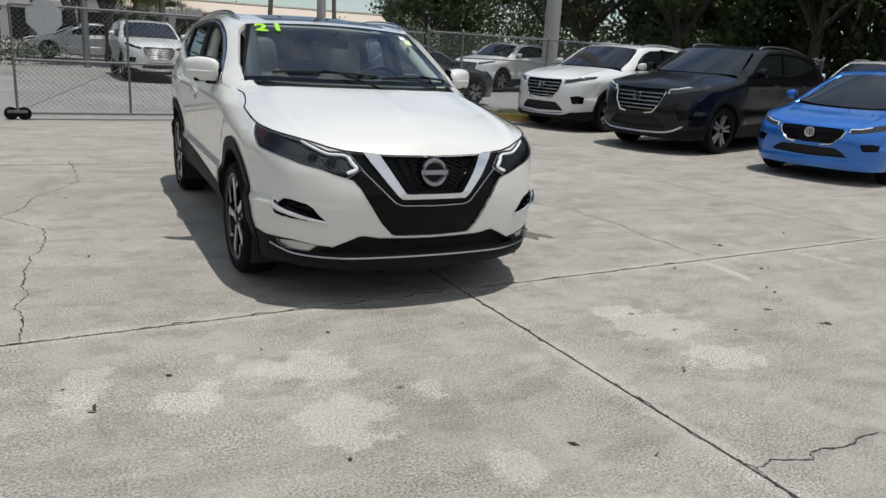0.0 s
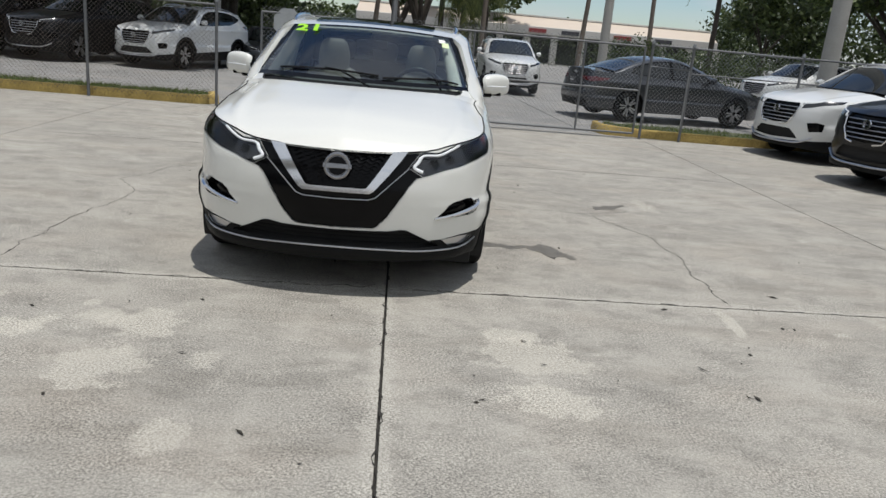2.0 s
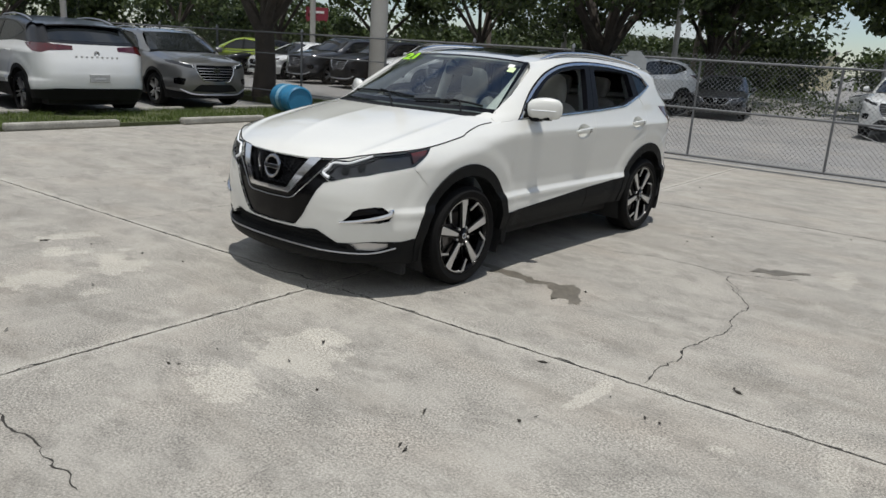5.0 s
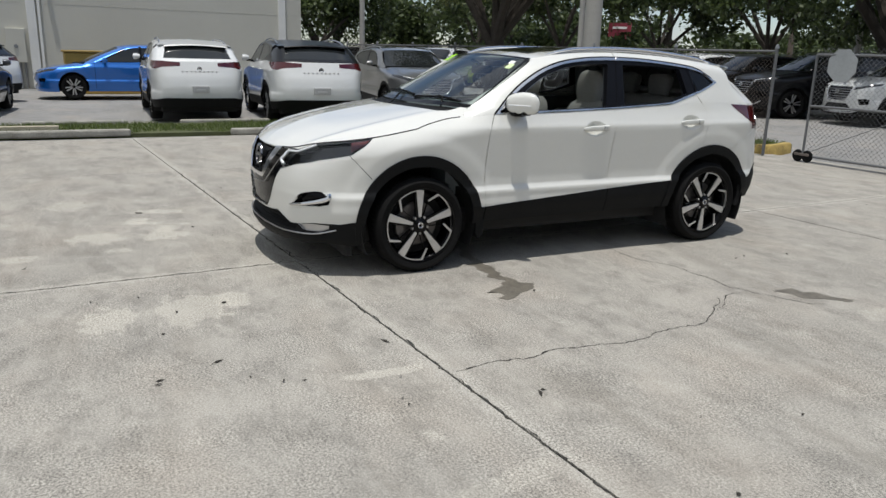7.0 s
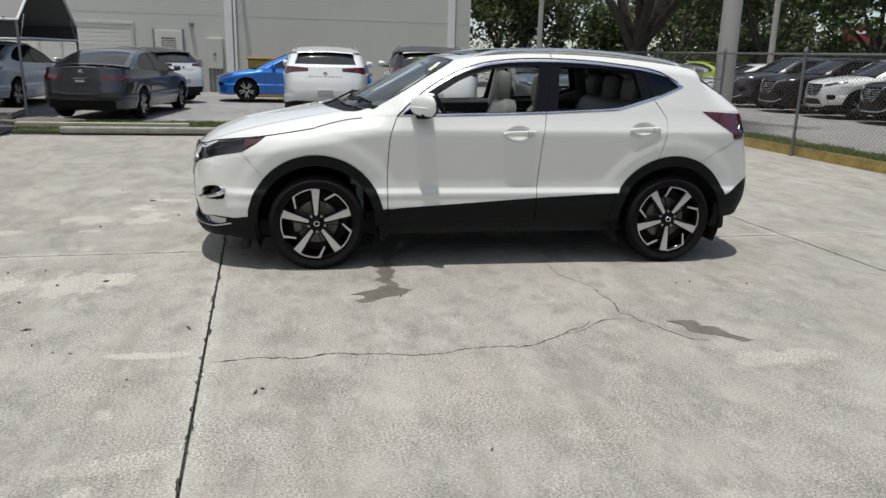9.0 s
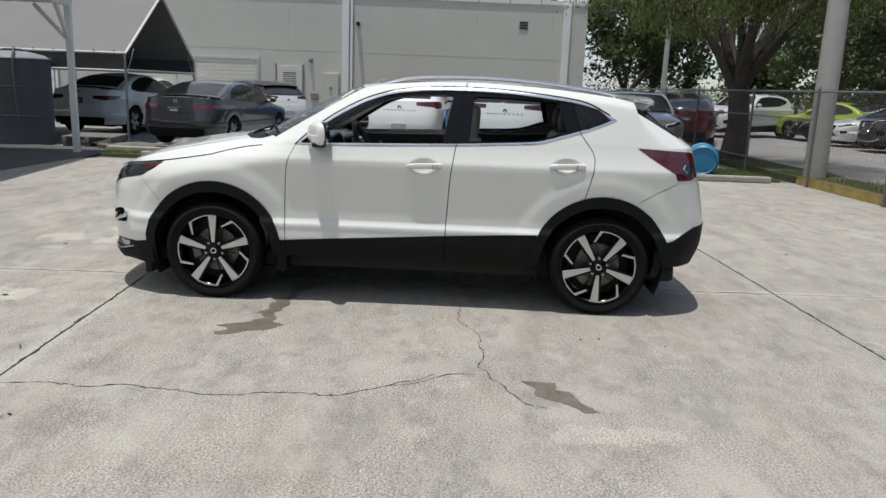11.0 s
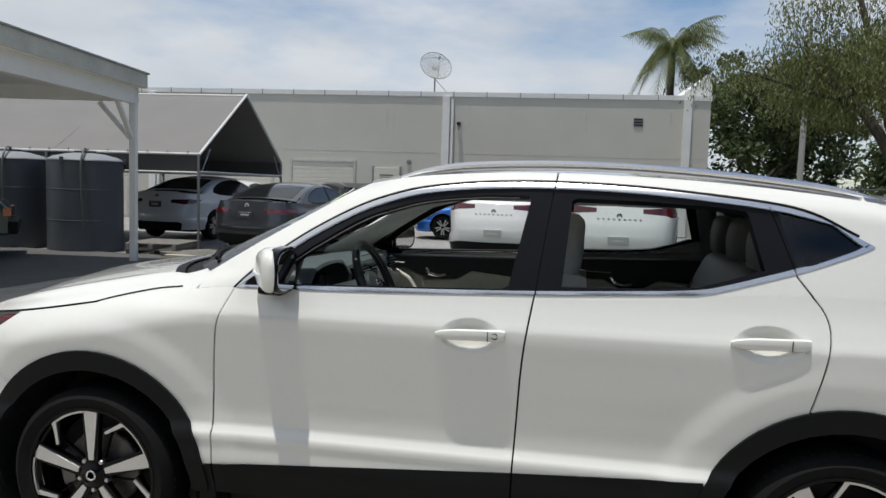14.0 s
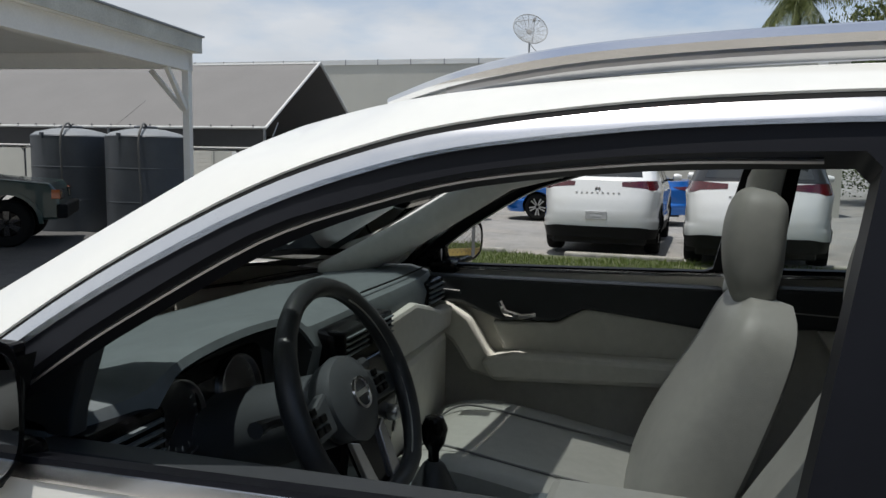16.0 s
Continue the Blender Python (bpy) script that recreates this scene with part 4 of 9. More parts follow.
    gh.cut("void", *strips(up + rf2[1:], 1.65), [(s0 - .1, 1.0), (up[0][0], 1.0), (up[0][0], 1.7), (s0 - .1, 1.7)])
    low = [(s0 + (s1 - s0) * i / 60, B.top(s0 + (s1 - s0) * i / 60)) for i in range(61)]
    gh.cut("void", *[[(a[0], .9), (b[0], .9), b, a] for a, b in zip(low, low[1:])])
    front_open = S((.672, 1.108), *[tuple(q) for q in smooth_line([(.680, 1.122), (.742, 1.172), (.80, 1.218), (.87, 1.267), (1.02, 1.357), (1.14, 1.398), (1.25, 1.427), (1.42, 1.447), (1.60, 1.453)], 3)], (1.612, 1.44), (1.553, 1.145), (1.53, 1.135), (1.2, 1.124))
    rear_open = S((1.752, 1.440), (1.77, 1.449), (2.0, 1.446), (2.20, 1.437), (2.315, 1.425), (2.325, 1.41), (2.374, 1.235), (2.36, 1.236), (2.26, 1.200), (2.17, 1.174), (2.05, 1.163), (1.90, 1.157), (1.73, 1.152))
    q_glass = S((2.415, 1.424), (2.50, 1.410), (2.585, 1.388), (2.662, 1.328), (2.662, 1.318), (2.63, 1.303), (2.515, 1.258), (2.47, 1.25))
    dlo = [(.565, 1.080), (.62, 1.135), (.70, 1.205), (.80, 1.279), (.91, 1.345), (1.015, 1.398), (1.12, 1.436), (1.233, 1.464), (1.40, 1.485), (1.55, 1.494), (1.692, 1.496), (1.9, 1.491), (2.1, 1.478), (2.387, 1.448), (2.52, 1.418), (2.63, 1.364), (2.705, 1.325), (2.70, 1.312), (2.64, 1.286), (2.499, 1.233), (2.36, 1.190), (2.25, 1.158), (2.169, 1.141), (2.0, 1.128), (1.622, 1.108), (1.2, 1.094), (.826, 1.083)]
    dlo = [tuple(q) for q in smooth_line(dlo[:17], 4)] + [(q[0], q[1] + .007) for q in smooth_line(dlo[17:], 3)]
    inner = shrink(dlo, .0165)
    seal = shrink(dlo, -.005)[:62]
    gh.cut("seal", *ribbon(S(*seal), .011))
    gh.cut("gap", *ribbon(S((1.705, 1.58), (1.700, 1.54), (1.690, 1.47), (1.668, 1.30), (1.640, 1.09)), .006))
    gh.cut("gap", *ribbon(S((2.39, 1.435), (2.43, 1.33), (2.47, 1.22), (2.54, 1.13)), .006))
    gh.cut("open", front_open)
    gh.cut("open_r", rear_open)
    gh.cut("qglass", q_glass)
    gh.cut("frame", S(*inner))
    gh.cut("chrome", S(*dlo))
    gh.cut("rear_glass", S((3.06, 1.48), (3.15, 1.39), (3.22, 1.28)) + R((.77, 1.215), (0, 1.20), (0, 1.475)))
    gh.split("pillar")
    for sd in (1, -1):
        gh.part("roof_pillar", "pillar", PEARL, car, "pearl white roof pillar", rim=.03, side=sd)
        fr = gh.part("window_frame", "frame", FRAME, car, "matt black window frame", off=-.006, rim=.045 if sd > 0 else .014, side=sd)
        gh.part("window_seal", "seal", SEAM, fr, off=-.003, side=sd)
        gh.part("chrome_window_trim", "chrome", TRIM_CHROME, fr, "chrome window trim", off=.003, rim=.012, side=sd)
        gh.part("quarter_glass", "qglass", TINT, fr, "dark tinted quarter glass", off=-.010, side=sd)
        gh.part("panel_gap", "gap", SEAM, fr, off=-.010, side=sd, loose="panel_gap")
        chan = []
        for y, z in smooth_line([(.742, 1.172), (.80, 1.218), (.87, 1.267), (1.02, 1.357), (1.14, 1.398), (1.25, 1.427), (1.42, 1.447), (1.57, 1.451)], 4):
            q, nn = gh.at(B.s_y(y), z - .001)
            chan.append(tuple((q - nn * .024) * (sd, 1, 1)))
        part("window_channel", tube_bm(chan, .0028, 6), SATIN, fr, "thin silver window channel", True)
        if sd < 0:
            gh.part("side_glass", "open_r", glass_light, fr, "lightly tinted rear side glass", off=-.016, side=sd)
    gh.part("rear_window", "rear_glass", TINT, car, "dark tinted rear window", off=-.006, mirror=True)
    # roof ----------------------------------------------------------------------
    y0, y1 = HERO["roof"][0][0], HERO["roof"][-1][0]
    rf = Sheet(0, 1, y0, y1, 16, 40, lambda a, y: B.lid(a, y))
    rf.cut("sunroof", [(-.1, 1.10), (.70, 1.10), (.70, 1.95), (-.1, 1.95)])
    rf.split("roof")
    rf.part("roof", "roof", PEARL, car, "pearl white roof", mirror=True, flip=False)
    rf.part("sunroof", "sunroof", ROOFGLASS, car, "dark glass sunroof", off=.001, mirror=True)
    rf2 = Sheet(0, 1, y0, y1, 12, 20, lambda a, y: B.lid(a * .97, y))
    rf2.cut("hole", [(-.1, 1.16), (.62, 1.16), (.62, 1.88), (-.1, 1.88)])
    rf2.split("liner")
    rf2.part("headliner", "liner", LINER, car, "pale grey headliner", off=-.045, mirror=True, flip=False)
    sp = Sheet(0, 1, 0, 1, 14, 6, lambda a, b: (a * (.69 - .04 * b), 2.69 + .33 * b - .05 * a * a * b, 1.507 - .020 * b - .026 * a * a - .014 * b * a ** 4))
    sp.split("spoiler")
    spoiler = sp.part("roof_spoiler", "spoiler", PEARL, car, "white roof spoiler", rim=.020, mirror=True)
    sp.part("spoiler_underside", "spoiler", GLOSS, spoiler, "black spoiler underside", off=-.022, mirror=True)
    for sd in (1, -1):
        part("spoiler_fin", prism_bm([(2.70, 1.474), (2.97, 1.442), (2.88, 1.376), (2.80, 1.405), (2.70, 1.455)], (.60 if sd > 0 else -.652), (.652 if sd > 0 else -.60), "yz", None, .006), PEARL, spoiler, "white spoiler side fin")
    for sd in (1, -1):                          # roof rails
        pts = []
        for y, lift in ((1.12, .004), (1.22, .026), (1.36, .040), (1.6, .046), (1.9, .047), (2.2, .045), (2.5, .038), (2.66, .026), (2.76, .004)):
            g = B.upper(B.s_y(y), B.roof(y))
            pts.append(((g[0] - .03) * sd, y, B.lid(.95, y)[2] + lift * .62))
        rail = bmesh.new()
        line = [tuple(p) for p in smooth_line(pts, 5)]
        bm_tube(rail, line, [.006 + .006 * min(1, i / 8, (len(line) - 1 - i) / 8) for i in range(len(line))], 8)
        part("roof_rail", rail, BRIGHT, car, "bright silver roof rail", True)
        base = bmesh.new()
        bm_tube(base, [(p[0] - .004 * sd, p[1], p[2] - .016) for p in line[4:-4]], .009, 6)
        part("rail_base", base, SATIN, car, "silver roof rail base", True)
        # door mirror
        mir = bmesh.new()
        rings = []
        for x, front, back, hz, cz in smooth_line(((.845, .690, .780, .040, 1.160), (.852, .662, .788, .058, 1.163), (.88, .652, .792, .072, 1.167), (.94, .680, .795, .078, 1.170), (1.00, .718, .798, .074, 1.170), (1.040, .748, .800, .062, 1.168), (1.057, .772, .804, .040, 1.166), (1.061, .785, .800, .018, 1.166)), 4):
            back = back if sd > 0 else min(back, .722 + .40 * (x - .86))
            ring, mid = [], back - min(.035, (back - front) * .4)
            for k in range(20):
                a = 2 * math.pi * k / 20
                ca, sa = math.cos(a), math.sin(a)
                yy = abs(ca) ** .8 * ((back - mid) if ca > 0 else (front - mid))
                ring.append(mir.verts.new((x * sd, mid + yy, cz + hz * abs(sa) ** .62 * (1 if sa > 0 else -1))))
            rings.append(ring)
        for a, b in zip(rings, rings[1:]):
            for k in range(20):
                mir.faces.new((a[k], a[(k + 1) % 20], b[(k + 1) % 20], b[k]))
        mir.faces.new(rings[0]), mir.faces.new(rings[-1])
        bmesh.ops.recalc_face_normals(mir, faces=mir.faces)
        mo = part("door_mirror", mir, PEARL, car, "white door mirror", True)
        face, turn = bmesh.new(), (.05 if sd > 0 else .40)
        out = []
        for k in range(40):
            ca, sa = math.cos(2 * math.pi * k / 40), math.sin(2 * math.pi * k / 40)
            out.append((.954 + .100 * abs(ca) ** .55 * (1 if ca > 0 else -1), 1.170 + (.078 - .012 * ca) * abs(sa) ** .6 * (1 if sa > 0 else -1)))
        bm_prism(face, [(x * sd, z) for x, z in out], .764, .806, "xz", Matrix(((1, 0, 0, 0), (turn * sd, 1, 0, -turn - (0 if sd > 0 else .022)), (0, 0, 1, 0), (0, 0, 0, 1))), .004)
        part("mirror_bezel", face, GLOSS, mo, "black mirror bezel")
        gl = bmesh.new()
        bm_prism(gl, [(.954 * sd + (x - .954) * sd * (.90 if sd > 0 else .84), 1.17 + (z - 1.17) * (.88 if sd > 0 else .84)) for x, z in out], .804, .808, "xz", Matrix(((1, 0, 0, 0), (turn * sd, 1, 0, -turn - (0 if sd > 0 else .022)), (0, 0, 1, 0), (0, 0, 0, 1))), .001)
        part("mirror_inner", prism_bm([(.668, 1.105), (.78 if sd > 0 else .715, 1.100), (.79 if sd > 0 else .720, 1.235), (.70, 1.235), (.655, 1.17)], *sorted((.838 * sd, .862 * sd)), "yz", None, .006), GLOSS, mo, "black inner end of the mirror")
        part("mirror_glass", gl, MIRROR, mo, "mirror glass")
        part("mirror_stalk", box_bm((.80 if sd > 0 else -.93, .69, 1.075), (.93 if sd > 0 else -.80, .78, 1.115), None, .014), GLOSS, mo, "black mirror foot")
        part("mirror_base", box_bm((.86 if sd > 0 else -1.00, .715, 1.088), (1.00 if sd > 0 else -.86, .785, 1.118), None, .012), GLOSS, mo, "black mirror underside")
        part("indicator_strip", tube_bm([(x * sd, y, 1.158) for x, y in ((.885, .656), (.94, .679), (1.00, .717), (1.038, .748))], .0045, 6), LAMPWHITE, mo, "clear indicator strip", True)
        b = B.upper(B.s_y(.735), 1.092)
        sail = [(.58, 1.09), (.757, 1.094), (.795, 1.222), (.70, 1.175)] if sd > 0 else [(.58, 1.09), (.676, 1.09), (.676, 1.128)]
        part("mirror_sail", prism_bm(sail, (b[0] - .03) * sd, (b[0] - .002) * sd, "yz"), GLOSS, fr, "black mirror sail panel")
    # wheel wells, floor, mud flaps --------------------------------------------
    for cy in (0.0, HERO["wb"]):
        for sd in (1, -1):
            well = bmesh.new()
            arc = [(cy + .43 * math.cos(radians(a)), .337 + .43 * math.sin(radians(a))) for a in range(-25, 206, 10)]
            o = [well.verts.new((.875 * sd, *p)) for p in arc]
            i = [well.verts.new((.52 * sd, *p)) for p in arc]
            for k in range(len(arc) - 1):
                well.faces.new((o[k], o[k + 1], i[k + 1], i[k]))
            well.faces.new(i)
            part("wheel_well", well, DARK, car, "black wheel well liner")
            part("mud_flap", prism_bm([(cy + .435, .46), (cy + .505, .42), (cy + .505, .23), (cy + .465, .20), (cy + .44, .24)] if cy == 0 else [(cy + .37, .47), (cy + .425, .45), (cy + .410, .31), (cy + .39, .278), (cy + .345, .285), (cy + .365, .36)], .74 * sd, .872 * sd, "yz", None, .006), PLASTIC, car, "black mud flap")
    part("underbody", box_bm((-.74, -.62, .22), (.74, 3.2, .34), None, .03), DARK, car, "dark underbody")
    part("front_splitter", box_bm((-.30, -.52, .14), (.80, -.47, .26), None, .01), DARK, car, "black air deflector")
    for x, y, an, st in ((.893, 0, 2, 0), (-.893, 0, 20, 0), (.888, 2.647, 34, 0), (-.888, 2.647, 50, 0)):
        wheel_parts(car, x, y, .337, .259, .225, "blade", an, st)
    # wipers
    for x0, x1, sgn in ((-.52, .10, 1), (.12, .62, 1)):
        w = bmesh.new()
        pts = []
        for i in range(13):
            a = (x0 + (x1 - x0) * i / 12) / .78
            p = np.array(B.screen(abs(a), .085 + .035 * math.sin(math.pi * i / 12) + (.03 if x0 < 0 else 0.0)))
            pts.append((p[0] if a >= 0 else -p[0], p[1] - .008, p[2] + .007))
        bm_tube(w, pts, .008, 6)
        part("wiper", w, PLASTIC, car, "black wiper blade", True)
        arm = bmesh.new()
        p = Vector(pts[6])
        bm_tube(arm, [(x1 * .92, B.cowl(abs(x1) / .78)[1] - .03, B.cowl(abs(x1) / .78)[2] - .012), tuple((p + Vector(pts[9])) / 2 + Vector((0, -.012, .004))), tuple(p + Vector((0, -.004, .01)))], .007, 6)
        part("wiper_arm", arm, PLASTIC, car, "", True)
    # price year on the screen and small stickers
    for ch, a0 in (("2", -.50), ("1", -.395)):
        cu = bpy.data.curves.new("digit", "FONT")
        cu.body, cu.size, cu.extrude, cu.offset = ch, .135, .0015, .006
        t = new("digit_tmp", cu)
        bpy.context.view_layer.update()
        me = bpy.data.meshes.new_from_object(t.evaluated_get(bpy.context.evaluated_depsgraph_get()))
        bpy.data.objects.remove(t)
        me.materials.append(STICKER)
        d = new("year_digit", me)
        d.parent = wsp
        p = np.array(B.screen(abs(a0) / .60, .83)) * (-1, 1, 1)
        d.matrix_local = Matrix.Translation((p[0] - .03, p[1] - .008, p[2] + .012)) @ pose(0, 0, 0, 31, 0, -4) @ Matrix.Diagonal((1.25, .9, 1, 1))
        d["label"] = "lime green year sticker"
    for a0, b0, w, h, mt in ((.86, .86, .05, .045, PAPER), (.885, .79, .055, .06, STICKER)):
        p = np.array(B.screen(a0, b0))
        st = box_bm((-w / 2, -h / 2, 0), (w / 2, h / 2, .001), Matrix.Translation((p[0] - .02, p[1] - .006, p[2] + .008)) @ pose(0, 0, 0, 33, 6, 12))
        part("sticker", st, PAPER if mt is PAPER else mat("pale_green_sticker", (.62, .75, .42), .6), wsp, "small paper sticker")
    return car, B


glass_light = glass("light_glass", (0.80, 0.84, 0.83))
hero, HB = build_hero()


# ---------------------------------------------------------------- cabin


def pad(name, path, widths, thick, material, parent, x, label="", dish=.0, power=3.2):
    """A cushion drawn along a line of (y, z), with a rounded section that is hollowed by dish."""
    bm = bmesh.new()
    P = [np.array(q[:2], float) for q in smooth_line(path, 5)]
    W, T = [float(q[0]) for q in smooth_line([(w,) for w in widths], 5)], [float(q[0]) for q in smooth_line([(w,) for w in thick], 5)]
    rings, n = [], 28
    for i, p in enumerate(P):
        d = P[min(i + 1, len(P) - 1)] - P[max(i - 1, 0)]
        d /= np.linalg.norm(d)
        nrm = np.array((-d[1], d[0]))
        ring = []
        for k in range(n):
            a = 2 * math.pi * k / n
            c, s = math.cos(a), math.sin(a)
            u = abs(c) ** (2 / power) * (1 if c > 0 else -1)
            v = abs(s) ** (2 / power) * (1 if s > 0 else -1)
            off = T[i] / 2 * v
            if v > 0:
                off += dish * (abs(u) ** 2.5 - .35)
            q = p + nrm * off
            ring.append(bm.verts.new((x + u * W[i] / 2, q[0], q[1])))
        rings.append(ring)
    for a, b in zip(rings, rings[1:]):
        for k in range(n):
            bm.faces.new((a[k], a[(k + 1) % n], b[(k + 1) % n], b[k]))
    bm.faces.new(rings[0]), bm.faces.new(rings[-1])
    bmesh.ops.recalc_face_normals(bm, faces=bm.faces)
    return part(name, bm, material, parent, label, True)


def build_cabin(car):
    part("cabin_floor", box_bm((-.74, .35, .30), (.74, 3.1, .40), None, .02), CARPET, car, "black carpet floor")
    part("firewall", box_bm((-.74, .28, .35), (.74, .34, 1.04), None, .01), DASH, car)
    part("load_bay", box_bm((-.70, 2.62, .38), (.70, 3.22, .80), None, .03), CARPET, car)
    # front seats
    for x in (-.37, .37):
        c = pad("seat_cushion", [(.86, .60), (.92, .655), (1.05, .665), (1.25, .635), (1.45, .60), (1.56, .60)], [.42, .50, .52, .52, .52, .48], [.06, .13, .16, .17, .17, .10], LEATHER, car, x, "light grey leather seat cushion", .055)
        b = pad("seat_backrest", [(1.70, 1.155), (1.69, 1.10), (1.65, .98), (1.585, .82), (1.53, .68), (1.50, .58)], [.28, .44, .52, .56, .55, .50], [.07, .13, .16, .20, .20, .15], LEATHER, car, x, "light grey leather backrest", .075)
        h = pad("headrest", [(1.70, 1.385), (1.695, 1.36), (1.685, 1.29), (1.685, 1.20), (1.69, 1.13)], [.13, .20, .25, .265, .24], [.05, .11, .13, .12, .08], LEATHER, car, x, "light grey headrest", .004)
        for sx in (-.05, .05):
            part("headrest_post", tube_bm([(x + sx, 1.685, 1.10), (x + sx, 1.688, 1.19)], .006, 6), CHROME, h)
        for sx in (-1, 1):
            part("stitch_line", tube_bm([tuple(q) for q in smooth_line([(x + sx * .15, 1.45, .690), (x + sx * .16, 1.2, .722), (x + sx * .155, .98, .748), (x + sx * .13, .89, .70)], 5)], .0035, 5), LEATHER_D, c)
        sb = part("seat_base", box_bm((x - .22, .98, .38), (x + .22, 1.50, .58), None, .03), DASH, car, "dark seat base")
        for o in (c, b, h, sb):
            o.location.y = -.07 if x < 0 else .055
    # rear bench
    pad("rear_bench", [(1.86, .62), (1.92, .66), (2.07, .655), (2.23, .63), (2.31, .63)], [1.20, 1.27, 1.28, 1.28, 1.2], [.08, .15, .17, .17, .1], LEATHER_D, car, 0, "dark grey leather rear bench", .01)
    pad("bench_backrest", [(2.465, 1.19), (2.445, 1.14), (2.385, .99), (2.305, .81), (2.245, .66)], [1.1, 1.22, 1.26, 1.28, 1.26], [.06, .13, .15, .16, .16], LEATHER_D, car, 0, "dark grey leather rear backrest", .008)
    for x in (-.40, 0, .40):
        pad("headrest", [(2.475, 1.37), (2.47, 1.35), (2.46, 1.28), (2.45, 1.20)], [.16, .24, .25, .21], [.04, .09, .10, .07], LEATHER_D, car, x, "dark grey rear headrest", .004)
    part("seat_belt", prism_bm([(2.455, 1.22), (2.325, 1.03), (2.195, .73), (2.20, .725), (2.335, 1.02), (2.465, 1.21)], -.47, -.42), PLASTIC, car, "black seat belt")
    # dashboard: a long moulded shape
    prof = [(.24, 1.035), (.40, 1.080), (.58, 1.104), (.70, 1.110), (.765, 1.096), (.785, 1.055), (.775, 1.0), (.755, .95), (.745, .90), (.75, .80), (.74, .66), (.66, .58), (.40, .56), (.24, .60)]
    dash = bmesh.new()
    rings, lining = [], []
    for i in range(75):
        x = -.745 + 1.49 * i / 74
        k = abs(x) / .745
        hood = max(0.0, 1 - ((x - .385) / .225) ** 2) ** .5
        line = [(y - .06 * k ** 4 * (y - .3) / .5, z + (.008 * (1 - k * k) if z > .95 else 0)) for y, z in prof]
        if hood > 0:                            # the hood over the dials, hollow behind its lip
            e = min(1.0, hood * 1.6)
            deep = {3: (.70, 1.118 + .028 * hood), 4: (.762, 1.112 + .036 * hood), 5: (.768, 1.096 + .040 * hood), 6: (.668, 1.060 + .035 * hood), 7: (.690, .945), 8: (.735, .925)}
            for j, (y, z) in deep.items():
                line[j] = (line[j][0] * (1 - e) + y * e, line[j][1] * (1 - e) + z * e)
            lining.append([(x, line[5][0] - .004, line[5][1] - .006), (x, line[6][0] + .006, line[6][1] - .006), (x, line[7][0] + .006, line[7][1] + .006), (x, line[8][0], line[8][1] + .006)])
        rings.append([dash.verts.new((x, y, z)) for y, z in line])
    for a, b in zip(rings, rings[1:]):
        for k in range(len(prof)):
            dash.faces.new((a[k], a[(k + 1) % len(prof)], b[(k + 1) % len(prof)], b[k]))
    dash.faces.new(rings[0]), dash.faces.new(rings[-1])
    bmesh.ops.recalc_face_normals(dash, faces=dash.faces)
    db = part("dashboard", dash, DASH, car, "charcoal moulded dashboard", True)
    lin = bmesh.new()
    rows = [[lin.verts.new(p) for p in r] for r in lining]
    for a, b in zip(rows, rows[1:]):
        for k in range(3):
            lin.faces.new((a[k], a[k + 1], b[k + 1], b[k]))
    part("hood_lining", lin, TRIM_BLACK, db, "black lining of the dial hood", True)
    part("dash_seam", tube_bm([tuple(q) for q in smooth_line([(-.70, .715, 1.112), (-.45, .735, 1.117), (-.15, .742, 1.121)], 5)], .0025, 5), SEAM, db)
    # pale knee panels
    kp = bmesh.new()
    bm_prism(kp, [(-.70, .92), (-.16, .90), (-.14, .80), (-.20, .66), (-.70, .68)], .715, .792, "xz", None, .02)
    part("glovebox_panel", kp, DASH_G, db, "pale grey glovebox panel")
    kp = bmesh.new()
    bm_prism(kp, [(-.72, .995), (-.60, 1.0), (-.50, 1.03), (-.38, 1.06), (-.16, 1.05), (-.14, .93), (-.70, .93)], .755, .803, "xz", None, .012)
    part("dash_insert", kp, DASH_G, db, "pale grey dash insert")
    part("knee_panel", box_bm((.16, .66, .60), (.70, .745, .80), None, .02), DASH_G, db, "pale grey knee panel")
    # centre stack: vents, screen, knobs
    st = part("console_panel", prism_bm([(.70, .70), (.83, .74), (.845, .90), (.81, 1.085), (.70, 1.105)], -.135, .135, "yz", None, .012), GLOSS, db, "black centre stack")
    tilt = Matrix.Translation((0, .836, .965)) @ pose(0, 0, 0, 73, 0, 180)
    part("screen", box_bm((-.085, -.045, 0), (.085, .045, .006), tilt, .003), DARKLAMP, st, "dark touch screen")
    for k in range(8):
        part("button", box_bm((-.118 if k < 4 else .096, -.043 + .024 * (k % 4), 0), (-.096 if k < 4 else .118, -.025 + .024 * (k % 4), .008), tilt, .002), DASH, st)
    for sx in (-.09, .09):
        part("knob", lathe_bm([(0, .022), (.014, .022), (.018, .016), (.019, 0)], 16, "z", Matrix.Translation((sx, .842, .86)) @ pose(0, 0, 0, 85, 0, 180)), SATIN, st, "satin silver knob", True)
    part("stack_trim", tube_bm([(-.13, .836, .80), (-.138, .846, .90), (-.13, .815, 1.06)], .004, 6), SATIN, st, "", True)
    for sx in (-.07, .07):
        v = bmesh.new()
        bm_box(v, (sx - .058, .790, 1.035), (sx + .058, .832, 1.092), None, .006)
        vo = part("air_vent", v, GLOSS, st, "black air vent")
        for k in range(4):
            part("vent_blade", box_bm((sx - .052, .828, 1.042 + .012 * k), (sx + .052, .838, 1.045 + .012 * k)), DASH, vo)
